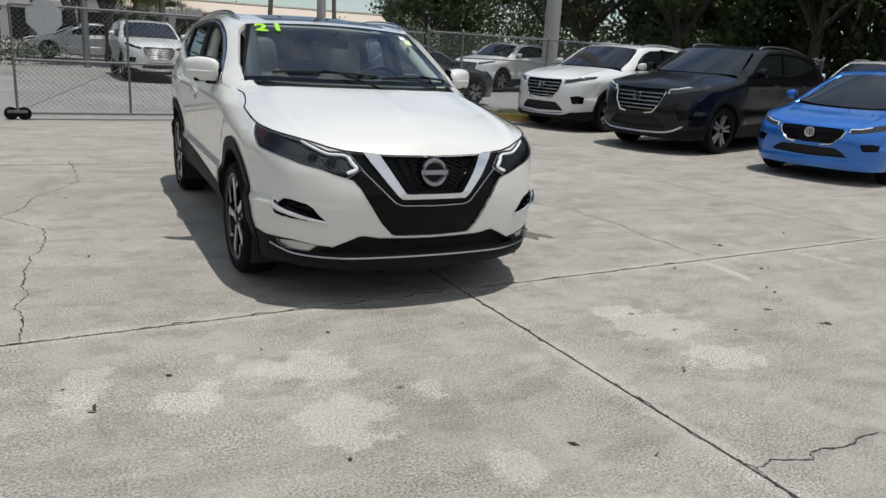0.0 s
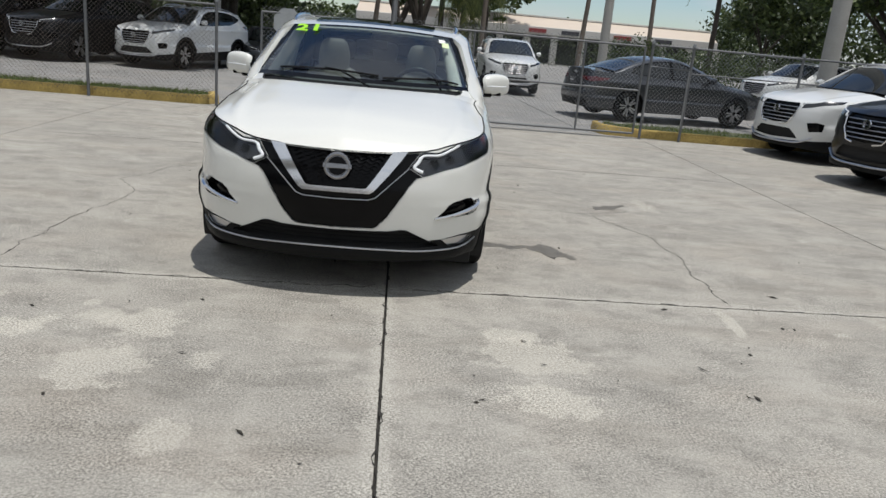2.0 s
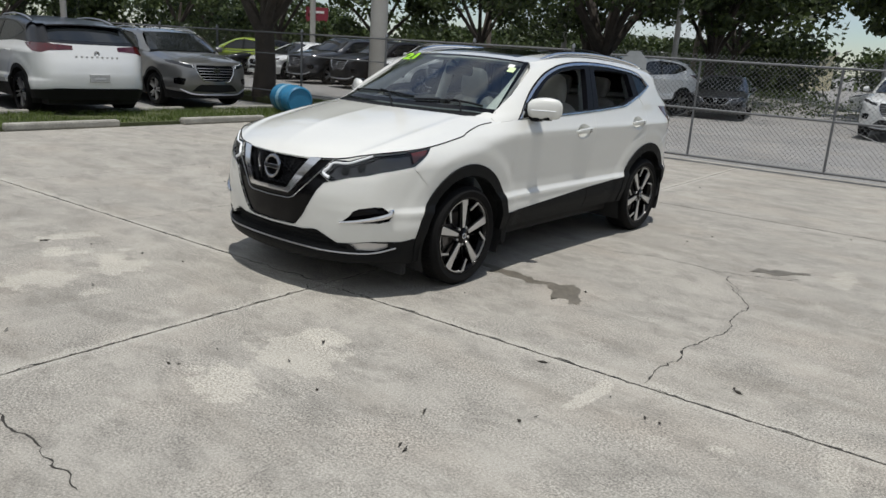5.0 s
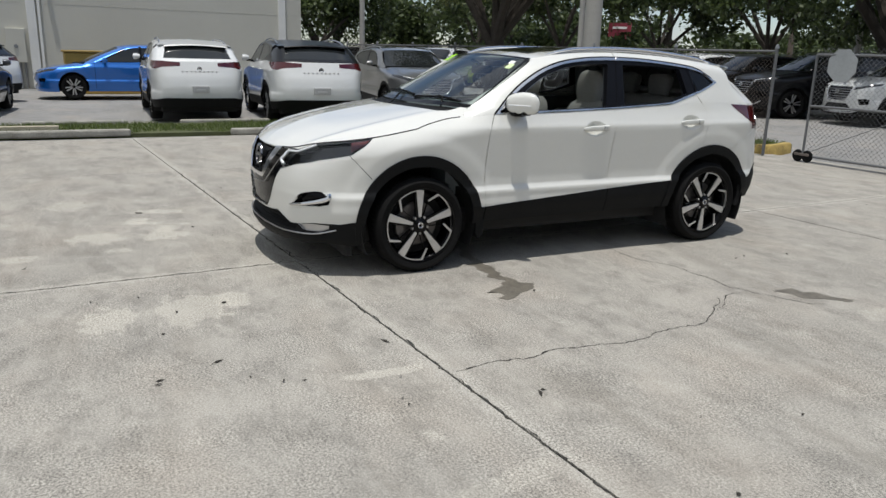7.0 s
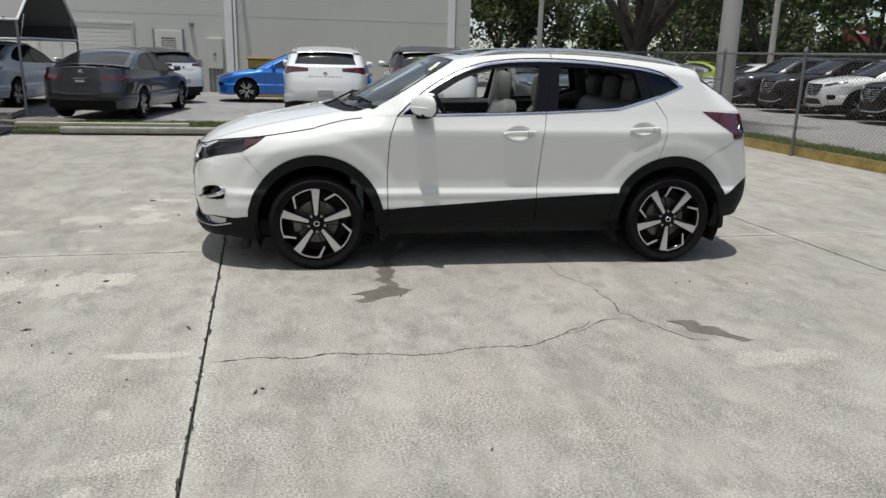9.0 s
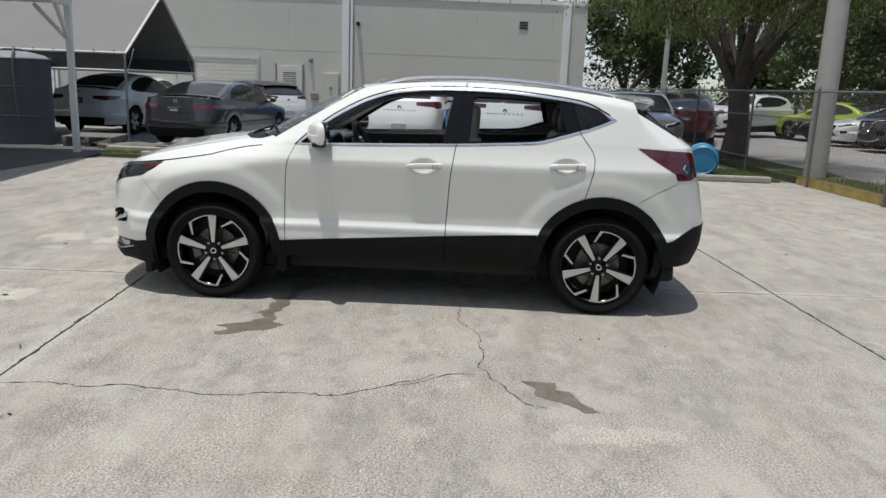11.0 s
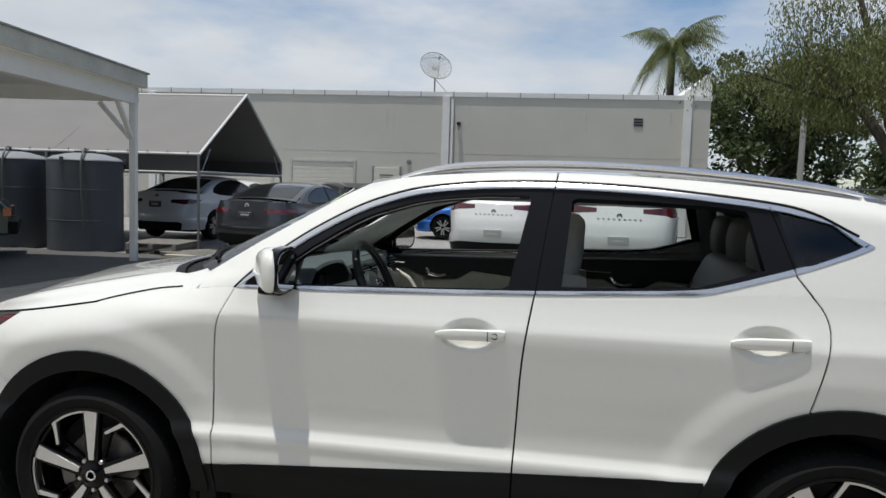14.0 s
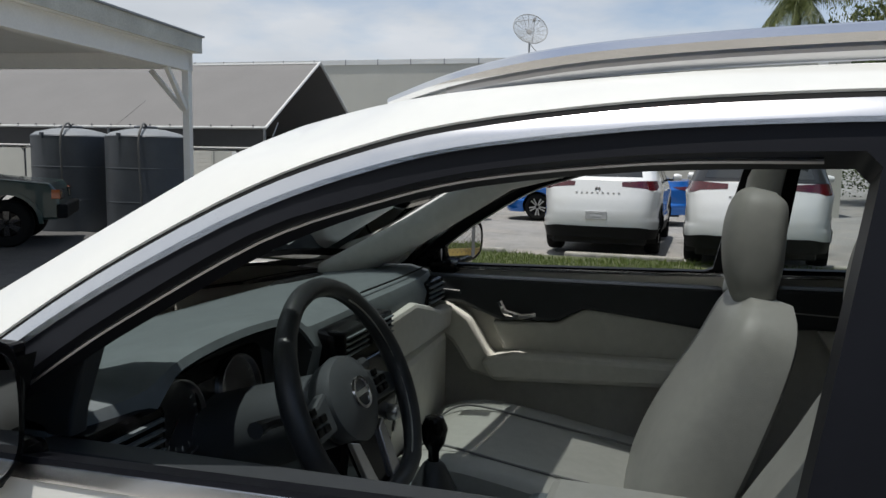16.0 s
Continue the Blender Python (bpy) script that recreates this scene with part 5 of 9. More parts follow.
    for x in (-.645, .665):
        v = part("air_vent", box_bm((x - .08, .715, 1.005), (x + .08, .768, 1.082), None, .012), GLOSS, db, "black side air vent")
        for k in range(4):
            part("vent_blade", box_bm((x - .066, .762, 1.018 + .015 * k), (x + .066, .775, 1.022 + .015 * k)), DASH, v)
    for sx in (-1, 1):
        part("speaker_grille", lathe_bm([(0, .004), (.09, .003), (.098, 0)], 24, "z", Matrix.Translation((.42 * sx - .05, .40, 1.084)) @ pose(0, 0, 0, 8, 0, 0) @ Matrix.Diagonal((1.3, .55, 1, 1))), PLASTIC, db, "", True)
    # instrument cluster in its hood
    cl = part("dial_panel", prism_bm([(.672, 1.080), (.682, 1.080), (.704, .950), (.694, .950)], .20, .57, "yz", None, .003), GLOSS, db, "black instrument cluster")
    for x, r in ((.295, .062), (.47, .062)):
        dial = Matrix.Translation((x, .694, 1.012)) @ pose(0, 0, 0, 80, 0, 180)
        part("gauge_ring", lathe_bm([(r - .003, 0), (r - .002, .012), (r + .001, .012), (r + .002, 0)], 32, "z", dial), SATIN, cl, "silver gauge ring", True)
        for k in range(13):
            an = radians(-210 + 20 * k)
            part("dial_mark", box_bm((-.0012, r * .74, .001), (.0012, r * .86, .002), dial @ pose(0, 0, 0, 0, 0, math.degrees(an) - 90)), PAPER, cl)
        part("needle", box_bm((-.001, 0, .003), (.001, r * .7, .004), dial @ pose(0, 0, 0, 0, 0, 130)), REDLENS, cl)
    part("dial_display", box_bm((-.035, -.03, .001), (.035, .04, .003), Matrix.Translation((.383, .695, 1.012)) @ pose(0, 0, 0, 80, 0, 180)), DARKLAMP, cl, "dark dial display")
    # steering wheel
    hub = Matrix.Translation((.37, .965, 1.055)) @ pose(0, 0, 0, 66, 0, 180)
    R = .185
    ring = []
    for k in range(40):
        a = 2 * math.pi * k / 40
        fl = 1 - .10 * max(0.0, -math.sin(a) - .8) / .2
        ring.append(hub @ Vector((R * math.cos(a), R * math.sin(a) * fl, 0)))
    sw = part("steering_wheel", tube_bm(ring, [.0165 + .003 * max(0, math.cos(2 * math.pi * k / 20)) for k in range(40)], 10, True), WHEEL_LEATHER, car, "black leather steering wheel", True)
    boss = bmesh.new()
    rows = []
    for zz, rx, ry in ((-.06, .05, .05), (-.045, .068, .062), (-.02, .078, .070), (-.004, .074, .066), (.006, .058, .050), (.010, .03, .03)):
        rows.append([boss.verts.new(hub @ Vector((rx * math.cos(2 * math.pi * k / 24), (ry if math.sin(2 * math.pi * k / 24) > 0 else ry * 1.15) * math.sin(2 * math.pi * k / 24), zz))) for k in range(24)])
    for a, b in zip(rows, rows[1:]):
        for k in range(24):
            boss.faces.new((a[k], a[(k + 1) % 24], b[(k + 1) % 24], b[k]))
    boss.faces.new(rows[0]), boss.faces.new(rows[-1])
    bmesh.ops.recalc_face_normals(boss, faces=boss.faces)
    part("airbag_cover", boss, WHEEL_PLASTIC, sw, "charcoal airbag cover", True)
    part("wheel_badge", lathe_bm([(.020, .007), (.022, .014), (.027, .014), (.029, .007)], 24, "z", hub), CHROME, sw, "chrome ring badge", True)
    part("badge_bar", box_bm((-.030, -.005, .008), (.030, .005, .013), hub, .001), CHROME, sw)
    stitch = [hub @ Vector(((R - .0155) * math.cos(radians(a)), (R - .0155) * math.sin(radians(a)), .008)) for a in range(-60, 61, 4)]
    part("wheel_stitching", tube_bm(stitch, .0016, 4), LEATHER, sw, "pale stitching")
    for poly, mt, nm in (([(-.175, -.005), (-.07, .03), (-.07, -.035), (-.172, -.04)], WHEEL_PLASTIC, "wheel_spoke"), ([(.07, .03), (.175, -.005), (.172, -.04), (.07, -.035)], WHEEL_PLASTIC, "wheel_spoke"), ([(-.046, -.06), (.046, -.06), (.030, -.178), (-.030, -.178)], GLOSS, "wheel_spoke")):
        part(nm, prism_bm(poly, -.032, -.010, "xy", hub, .006), mt, sw)
    for sx in (-1, 1):
        part("spoke_insert", prism_bm([(sx * .040, -.070), (sx * .064, -.060), (sx * .056, -.172), (sx * .020, -.172)], -.012, -.003, "xy", hub, .002), SATIN, sw, "satin silver spoke insert")
        for k in range(5):
            part("button", box_bm((sx * .115 - .022 + .022 * (k % 2), -.022 + .016 * (k // 2) - .004, -.012), (sx * .115 - .004 + .022 * (k % 2), -.010 + .016 * (k // 2) - .004, -.005), hub, .002), GLOSS, sw)
    part("steering_column", tube_bm([tuple(hub @ Vector((0, -.01, -.05))), (.37, .80, .98), (.37, .66, .93)], [.062, .072, .08], 16), WHEEL_PLASTIC, car, "charcoal column shroud", True)
    for sx in (-1, 1):
        part("column_stalk", tube_bm([(.37 + sx * .06, .885, 1.025), (.37 + sx * .15, .89, 1.045), (.37 + sx * .19, .895, 1.05)], [.008, .009, .013], 8), TRIM_BLACK, car, "", True)
    # console with gear lever
    part("centre_console", prism_bm([(.70, .40), (.70, .72), (.95, .70), (1.15, .68), (1.18, .72), (1.55, .73), (1.58, .40)], -.115, .115, "yz", None, .02), DASH, car, "charcoal centre console")
    part("armrest", box_bm((-.10, 1.22, .72), (.10, 1.58, .765), None, .022), LEATHER, car, "light grey centre armrest")
    part("gear_gaiter", lathe_bm([(.06, .70), (.05, .74), (.025, .79), (.015, .80)], 16, "z", Matrix.Translation((.0, .98, 0))), WHEEL_LEATHER, car, "black gear gaiter", True)
    part("gear_knob", lathe_bm([(0, .90), (.02, .895), (.03, .87), (.024, .84), (.012, .82), (.012, .79)], 16, "z", Matrix.Translation((.0, .98, 0))), GLOSS, car, "", True)
    # door cards
    for sd in (1, -1):
        X = lambda a, b: (min(a * sd, b * sd), max(a * sd, b * sd))
        for y0, y1, dy, ztop in ((.52, 1.58, 0, 1.068), (1.66, 2.42, .82, 1.098)):
            base = part("door_card", prism_bm([(y0, .42), (y0, .95), (y0 + .06, ztop), (y1, ztop + .02), (y1, .42 if dy == 0 else .86), (y1 - .22, .42)], *X(.765, .80), "yz", None, .006), DASH_G, car, "pale grey door card")
            f0 = y0 + .18 if dy == 0 else y0 + .05
            part("door_top", prism_bm([(y0 + .02, .985), (y0 + .06, ztop + .012), (y1, ztop + .03), (y1, 1.0 + (ztop - 1.098)), (f0 + .50, 1.01), (f0 + .42, .965), (f0 + .25, .955), (f0 + .12, 1.0)], *X(.725, .785), "yz", None, .012), TRIM_BLACK, base, "black upper door trim")
            part("door_insert", prism_bm([(f0 + .22, .95), (f0 + .42, .962), (f0 + .50, 1.008), (y1 - .02, .99), (y1 - .04, .88), (f0 + .26, .86)], *X(.735, .775), "yz", None, .010), DASH_G, base, "pale grey leather door insert")
            part("door_line", tube_bm([(.722 * sd, y0 + .06, 1.045), (.722 * sd, y0 + .30, 1.040)], .002, 5), SATIN, base)
            part("door_armrest", prism_bm([(f0 + .20, .84), (f0 + .30, .872), (y1 - .03, .885), (y1 - .03, .82), (f0 + .24, .78)], *X(.665, .765), "yz", None, .016), DASH_G, base, "pale grey door armrest")
            part("armrest_pull", prism_bm([(y0 + .16, 1.0), (y0 + .26, 1.005), (y0 + .34, .96), (y0 + .40, .86), (y0 + .46, .82), (y0 + .44, .77), (y0 + .34, .79), (y0 + .28, .88), (y0 + .20, .93)], *X(.705, .765), "yz", None, .014), DASH_G, base)
            part("door_release", tube_bm([(.712 * sd, f0 + .25, 1.015), (.700 * sd, f0 + .27, .988), (.698 * sd, f0 + .32, .978), (.708 * sd, f0 + .36, .985)], [.010, .010, .009, .006], 8), CHROME, base, "chrome door release", True)
            part("map_pocket", prism_bm([(y0 + .1, .45), (y0 + .1, .58), (y1 - .24, .62), (y1 - .26, .45)], *X(.70, .765), "yz", None, .012), DASH_G, base)
    for sd in (1, -1):                          # inner pillars
        part("pillar_trim", tube_bm([(.670 * sd, .40, 1.065), (.625 * sd, .70, 1.225), (.575 * sd, .99, 1.400), (.59 * sd, 1.25, 1.460)], [.050, .046, .044, .036], 12), LINER, car, "pale A-pillar trim", True)
        if sd > 0:
            part("pillar_corner", prism_bm([(.50, 1.085), (.748, 1.085), (.752, 1.115), (.790, 1.222), (.70, 1.165)], .715, .745, "yz", None, .004), TRIM_BLACK, car, "black mirror corner trim")
        part("pillar_trim", tube_bm([(.79 * sd, 1.62, .60), (.775 * sd, 1.63, 1.10), (.70 * sd, 1.665, 1.40), (.64 * sd, 1.68, 1.47)], [.05, .05, .045, .035], 10), LINER if sd < 0 else DASH, car, "B-pillar trim", True)
        part("pillar_trim", tube_bm([(.78 * sd, 2.50, 1.10), (.70 * sd, 2.42, 1.40), (.66 * sd, 2.5, 1.45), (.70 * sd, 2.75, 1.2)], [.06, .05, .05, .06], 10), DASH, car, "dark C-pillar trim", True)
        part("seat_belt", tube_bm([(.755 * sd, 1.66, 1.35), (.745 * sd, 1.655, 1.0), (.73 * sd, 1.63, .55)], .012, 6), PLASTIC, car, "black seat belt", True)
        part("sun_visor", box_bm((.16 * sd if sd > 0 else -.54, .985, 1.452), (.54 if sd > 0 else -.16, 1.13, 1.468), pose(0, 0, .0, 0, 0, 0), .006), LINER, car, "pale sun visor")
    part("rear_view_mirror", box_bm((-.12, -.02, -.034), (.12, .02, .034), Matrix.Translation((0, .925, 1.375)) @ pose(0, 0, 0, -10, 0, 8), .014), GLOSS, car, "black rear-view mirror")
    part("mirror_mount", tube_bm([(0, .925, 1.385), (0, .88, 1.43), (0, .83, 1.45)], .012, 8), GLOSS, car)


build_cabin(hero)

# ---------------------------------------------------------------- the lot
SITE = 3.2                                       # degrees by which slabs, fence and building stand off the car's line
SM = pose(0, 0, 0, 0, 0, SITE)


def concrete(name, base, dark, light, blobs=(), joints=(), grime=.46, warm=(.37, .325, .27)):
    """Worn broom-finished concrete: fine aggregate, pale worn patches, grey stains."""
    m, n, l, b = nodes_of(name)
    co = n.new("ShaderNodeNewGeometry")

    def noise_tex(scale, detail, rough=0.55):
        t = n.new("ShaderNodeTexNoise")
        t.inputs["Scale"].default_value, t.inputs["Detail"].default_value, t.inputs["Roughness"].default_value = scale, detail, rough
        l.new(co.outputs["Position"], t.inputs["Vector"])
        return t

    def ramp(src, a, c0, d, c1):
        r = n.new("ShaderNodeMapRange")
        r.inputs["From Min"].default_value, r.inputs["From Max"].default_value = a, d
        r.inputs["To Min"].default_value, r.inputs["To Max"].default_value = c0, c1
        l.new(src, r.inputs["Value"])
        return r.outputs["Result"]

    def mixc(fac, a, c):
        x = n.new("ShaderNodeMix")
        x.data_type = "RGBA"
        l.new(fac, x.inputs[0])
        for i, v in ((6, a), (7, c)):
            if isinstance(v, tuple):
                x.inputs[i].default_value = (*v, 1)
            else:
                l.new(v, x.inputs[i])
        return x.outputs[2]

    big, mid, edge, fine, grit = noise_tex(.55, 6, .6), noise_tex(2.3, 8, .62), noise_tex(7, 6, .65), noise_tex(95, 4, .72), noise_tex(330, 2, .75)
    col = mixc(ramp(big.outputs["Fac"], .35, 0, .65, 1), dark, base)
    col = mixc(ramp(mid.outputs["Fac"], .50, 0, .62, .32), col, light)
    smear = n.new("ShaderNodeMapping")
    smear.inputs["Scale"].default_value = (1.0, 1.7, 1)
    smear.inputs["Rotation"].default_value = (0, 0, radians(-35))
    l.new(co.outputs["Position"], smear.inputs["Vector"])
    dirt = noise_tex(2.4, 12, .74)
    l.new(smear.outputs["Vector"], dirt.inputs["Vector"])
    col = mixc(ramp(dirt.outputs["Fac"], .49, 0, .60, grime), col, (.17, .16, .142))
    # brown and grey drifts, a metre or two wide
    tone = noise_tex(.9, 5, .5)
    l.new(smear.outputs["Vector"], tone.inputs["Vector"])
    col = mixc(ramp(tone.outputs["Fac"], .50, 0, .70, .35), col, warm)
    drag = n.new("ShaderNodeMapping")
    drag.inputs["Scale"].default_value = (.45, 2.4, 1)
    l.new(co.outputs["Position"], drag.inputs["Vector"])
    streak = noise_tex(1.1, 9, .66)
    l.new(drag.outputs["Vector"], streak.inputs["Vector"])
    col = mixc(ramp(streak.outputs["Fac"], .52, 0, .66, grime), col, (.205, .188, .160))
    blot = noise_tex(4.2, 9, .70)
    col = mixc(ramp(blot.outputs["Fac"], .54, 0, .66, .42), col, light)
    # aggregate shows where the skin has worn off
    worn = ramp(mid.outputs["Fac"], .40, 1.0, .62, .38)
    speck = ramp(fine.outputs["Fac"], .36, -.60, .64, .60)
    speck2 = ramp(grit.outputs["Fac"], .30, .74, .70, 1.26)
    wm = n.new("ShaderNodeMath")
    wm.operation = "MULTIPLY_ADD"
    l.new(speck, wm.inputs[0])
    l.new(worn, wm.inputs[1])
    wm.inputs[2].default_value = 1.0
    mu = n.new("ShaderNodeMath")
    mu.operation = "MULTIPLY"
    l.new(wm.outputs[0], mu.inputs[0])
    l.new(speck2, mu.inputs[1])
    for nx, ny, c in joints:                    # pale laitance beside a joint
        dt = n.new("ShaderNodeVectorMath")
        dt.operation = "DOT_PRODUCT"
        l.new(co.outputs["Position"], dt.inputs[0])
        dt.inputs[1].default_value = (nx, ny, 0)
        sb = n.new("ShaderNodeMath")
        sb.operation = "SUBTRACT"
        l.new(dt.outputs["Value"], sb.inputs[0])
        sb.inputs[1].default_value = c
        ab = n.new("ShaderNodeMath")
        ab.operation = "ABSOLUTE"
        l.new(sb.outputs[0], ab.inputs[0])
        ad = n.new("ShaderNodeMath")
        ad.operation = "MULTIPLY_ADD"
        l.new(edge.outputs["Fac"], ad.inputs[0])
        ad.inputs[1].default_value = .22
        l.new(ab.outputs[0], ad.inputs[2])
        col = mixc(ramp(ad.outputs[0], .135, .55, .19, 0.0), col, light)
    # hairline map cracking, only where the surface is worn
    wob = n.new("ShaderNodeVectorMath")
    wob.operation = "MULTIPLY_ADD"
    l.new(edge.outputs["Color"], wob.inputs[0])
    wob.inputs[1].default_value = (.10, .10, 0)
    l.new(co.outputs["Position"], wob.inputs[2])
    vo = n.new("ShaderNodeTexVoronoi")
    vo.feature = "DISTANCE_TO_EDGE"
    vo.inputs["Scale"].default_value = 17
    l.new(wob.outputs["Vector"], vo.inputs["Vector"])
    hair = n.new("ShaderNodeMath")
    hair.operation = "MULTIPLY"
    l.new(ramp(vo.outputs["Distance"], .0, .34, .035, 0), hair.inputs[0])
    l.new(ramp(mid.outputs["Fac"], .38, 1, .58, 0), hair.inputs[1])
    col = mixc(hair.outputs[0], col, (.10, .095, .085))
    for (x, y, rx, ry, a, col2, strength) in blobs:
        mp = n.new("ShaderNodeMapping")
        mp.vector_type = "TEXTURE"
        mp.inputs["Location"].default_value = (x, y, 0)
        mp.inputs["Rotation"].default_value = (0, 0, radians(a))
        mp.inputs["Scale"].default_value = (rx, ry, 1)
        l.new(co.outputs["Position"], mp.inputs["Vector"])
        ln = n.new("ShaderNodeVectorMath")
        ln.operation = "LENGTH"
        l.new(mp.outputs["Vector"], ln.inputs[0])
        ad = n.new("ShaderNodeMath")
        ad.operation = "MULTIPLY_ADD"
        l.new(edge.outputs["Fac"], ad.inputs[0])
        ad.inputs[1].default_value = 2.6
        l.new(ln.outputs["Value"], ad.inputs[2])
        col = mixc(ramp(ad.outputs[0], 2.02, strength * .8, 2.26, 0.0), col, col2)
    sc = n.new("ShaderNodeVectorMath")
    sc.operation = "SCALE"
    l.new(col, sc.inputs[0])
    l.new(mu.outputs[0], sc.inputs["Scale"])
    l.new(sc.outputs["Vector"], b.inputs["Base Color"])
    b.inputs["Roughness"].default_value = 0.85
    b.inputs["Specular IOR Level"].default_value = 0.25
    bp = n.new("ShaderNodeBump")
    bp.inputs["Strength"].default_value, bp.inputs["Distance"].default_value = .35, .005
    l.new(grit.outputs["Fac"], bp.inputs["Height"])
    l.new(bp.outputs["Normal"], b.inputs["Normal"])
    return m


PALE = (.47, .445, .385)
CONCRETE = concrete("worn_concrete", (.352, .333, .293), (.290, .275, .244), (.43, .410, .362),
                    blobs=[(-.84, -1.53, .21, .20, -11, PALE, .75), (-1.03, -1.46, .17, .10, -10, PALE, .6), (-.87, -2.02, .22, .24, -11, PALE, .7), (-1.39, -1.68, .17, .11, -10, PALE, .8), (-1.31, -1.60, .07, .12, -14, PALE, .8),
                           (-1.76, -1.40, .10, .25, -16, PALE, .6), (-1.78, -1.60, .09, .12, 0, PALE, .6), (-1.18, -1.30, .06, .05, 0, PALE, .7), (-.44, -1.87, .08, .11, 0, PALE, .5), (-.39, -2.54, .11, .17, 0, PALE, .6),
                           (1.02, -1.31, .19, .11, -8, PALE, .7), (1.10, -1.57, .32, .27, -9, PALE, .7), (1.12, -2.03, .24, .17, -13, PALE, .75),
                           (2.36, -.86, .05, .28, 0, PALE, .8), (3.0, -.91, .06, .05, 0, PALE, .6), (3.42, -.80, .07, .30, 10, PALE, .45), (3.6, -.84, .06, .06, 0, PALE, .6), (2.72, 2.45, .10, .36, 5, PALE, .45), (-.1, -3.0, .3, .2, 30, PALE, .4), (-2.25, -2.2, .3, .22, 0, PALE, .45)],
                    joints=[(1, .045, .278), (-.065, 1, -.736)])
ASPHALT = concrete("weathered_asphalt", (.27, .265, .255), (.20, .20, .195), (.32, .31, .30), grime=.2)
JOINT = mat("joint_dirt", (.035, .032, .028), .95, 0, .4, 12)

bm = bmesh.new()
bmesh.ops.create_grid(bm, x_segments=1, y_segments=1, size=700)
ground = part("ground", bm, ASPHALT)
ground.location = (0, 0, -.030)
tagged(ground, "pale weathered asphalt lot that reaches the distance", "ground", kind="structure")

slabs = part("joint_bed", prism_bm([(-7.2, -12.2), (14.2, -11.2), (13.8, 9.0), (-8.2, 7.6)], -.028, -.022, "xy"), JOINT)
slabs.name = "pavement"
tagged(slabs, "sunlit worn concrete slabs with dark joints", "pavement", kind="structure")
XL, YL = [-7.75, -4.10, .31, 4.72, 9.1, 14], [-12, -5.62, -.716, 4.20, 8.62]


def corner(i, j):
    """Where two joint lines cross: the long ones lean 2.6 degrees, the cross ones 3.7."""
    x, y = XL[i], YL[j] + .065 * (XL[i] - .31)
    for _ in range(4):
        x = XL[i] - .045 * (y + .716)
        y = YL[j] + .065 * (x - .31)
    return Vector((x, y))


for i in range(len(XL) - 1):
    for j in range(len(YL) - 1):
        poly = [tuple(p) for p in (corner(i, j), corner(i + 1, j), corner(i + 1, j + 1), corner(i, j + 1))]
        part("slab", prism_bm(shrink(poly, .0062), -.022, 0, "xy", None, .0035), CONCRETE, slabs)



def crack(line, width, seed):
    """A jagged dark crack in the slabs along a line of (x, y)."""
    rng = np.random.default_rng(seed)
    P = [np.array(q, float) for q in smooth_line(line, 3)]
    Q = []
    for p, q in zip(P, P[1:]):
        m = max(2, int(np.linalg.norm(q - p) / .022))
        Q += [p + (q - p) * k / m for k in range(m)]
    Q.append(P[-1])
    J = np.cumsum(rng.normal(0, .0075, (len(Q), 2)), axis=0)
    J -= np.array([np.convolve(J[:, i], np.ones(15) / 15, "same") for i in (0, 1)]).T
    Q = np.array(Q) + J
    T = np.gradient(Q, axis=0)
    T /= np.linalg.norm(T, axis=1)[:, None] + 1e-9
    N = np.c_[-T[:, 1], T[:, 0]]
    n = len(Q)
    w = width * np.clip(.75 + .45 * rng.normal(0, 1, n), .25, 1.9) * np.minimum(1, np.minimum(np.arange(n), n - 1 - np.arange(n)) / 6 + .25)
    V = [(*(Q[i] + N[i] * w[i] / 2), .0016) for i in range(n)] + [(*(Q[i] - N[i] * w[i] / 2), .0016) for i in range(n)]
    mesh_object("crack", V, [(i, i + n, i + n + 1, i + 1) for i in range(n - 1)], JOINT, slabs, "", False)


crack([(2.49, -.54), (2.45, -.33), (2.48, -.14), (2.44, .10), (2.47, .33), (2.51, .55), (2.43, .87), (2.44, 1.13), (2.31, 1.33), (2.13, 1.62)], .009, 1)
crack([(.76, 1.72), (1.05, 1.71), (1.2, 1.74), (1.44, 1.83), (1.77, 1.86), (1.99, 1.84), (2.17, 1.94), (2.34, 2.0), (2.45, 2.18)], .007, 2)
crack([(-2.03, -.84), (-1.99, -.66), (-2.04, -.41), (-2.01, -.1), (-2.04, .28), (-1.95, .9), (-1.98, 1.3), (-2.25, 1.7), (-2.12, 1.97), (-2.06, 2.4), (-1.73, 3.1), (-1.8, 4.2)], .007, 3)
crack([(.42, -2.84), (.5, -2.84), (.64, -2.87), (.74, -2.84), (.89, -2.85), (1.06, -2.83), (1.22, -2.85), (1.43, -2.85), (1.54, -2.88)], .008, 4)
crack([(2.31, 1.35), (2.2, 1.55), (2.1, 1.66), (2.11, 1.85)], .006, 5)

for k, (a, b) in enumerate((((.31 - .045 * (-5.4 + .716), -5.4), (.31, -.716)), ((.31, -.716), (.31 - .045 * 4.9, 4.2)), ((-4.0, -.716 - .065 * 4.3), (.31, -.716)), ((.31, -.716), (4.6, -.716 + .065 * 4.3)), ((-4.1, 4.2 - .065 * 4.4), (4.4, 4.2 + .065 * 4.1)))):
    crack([tuple(np.array(a) + (np.array(b) - np.array(a)) * i / 8) for i in range(9)], .0085, 20 + k)

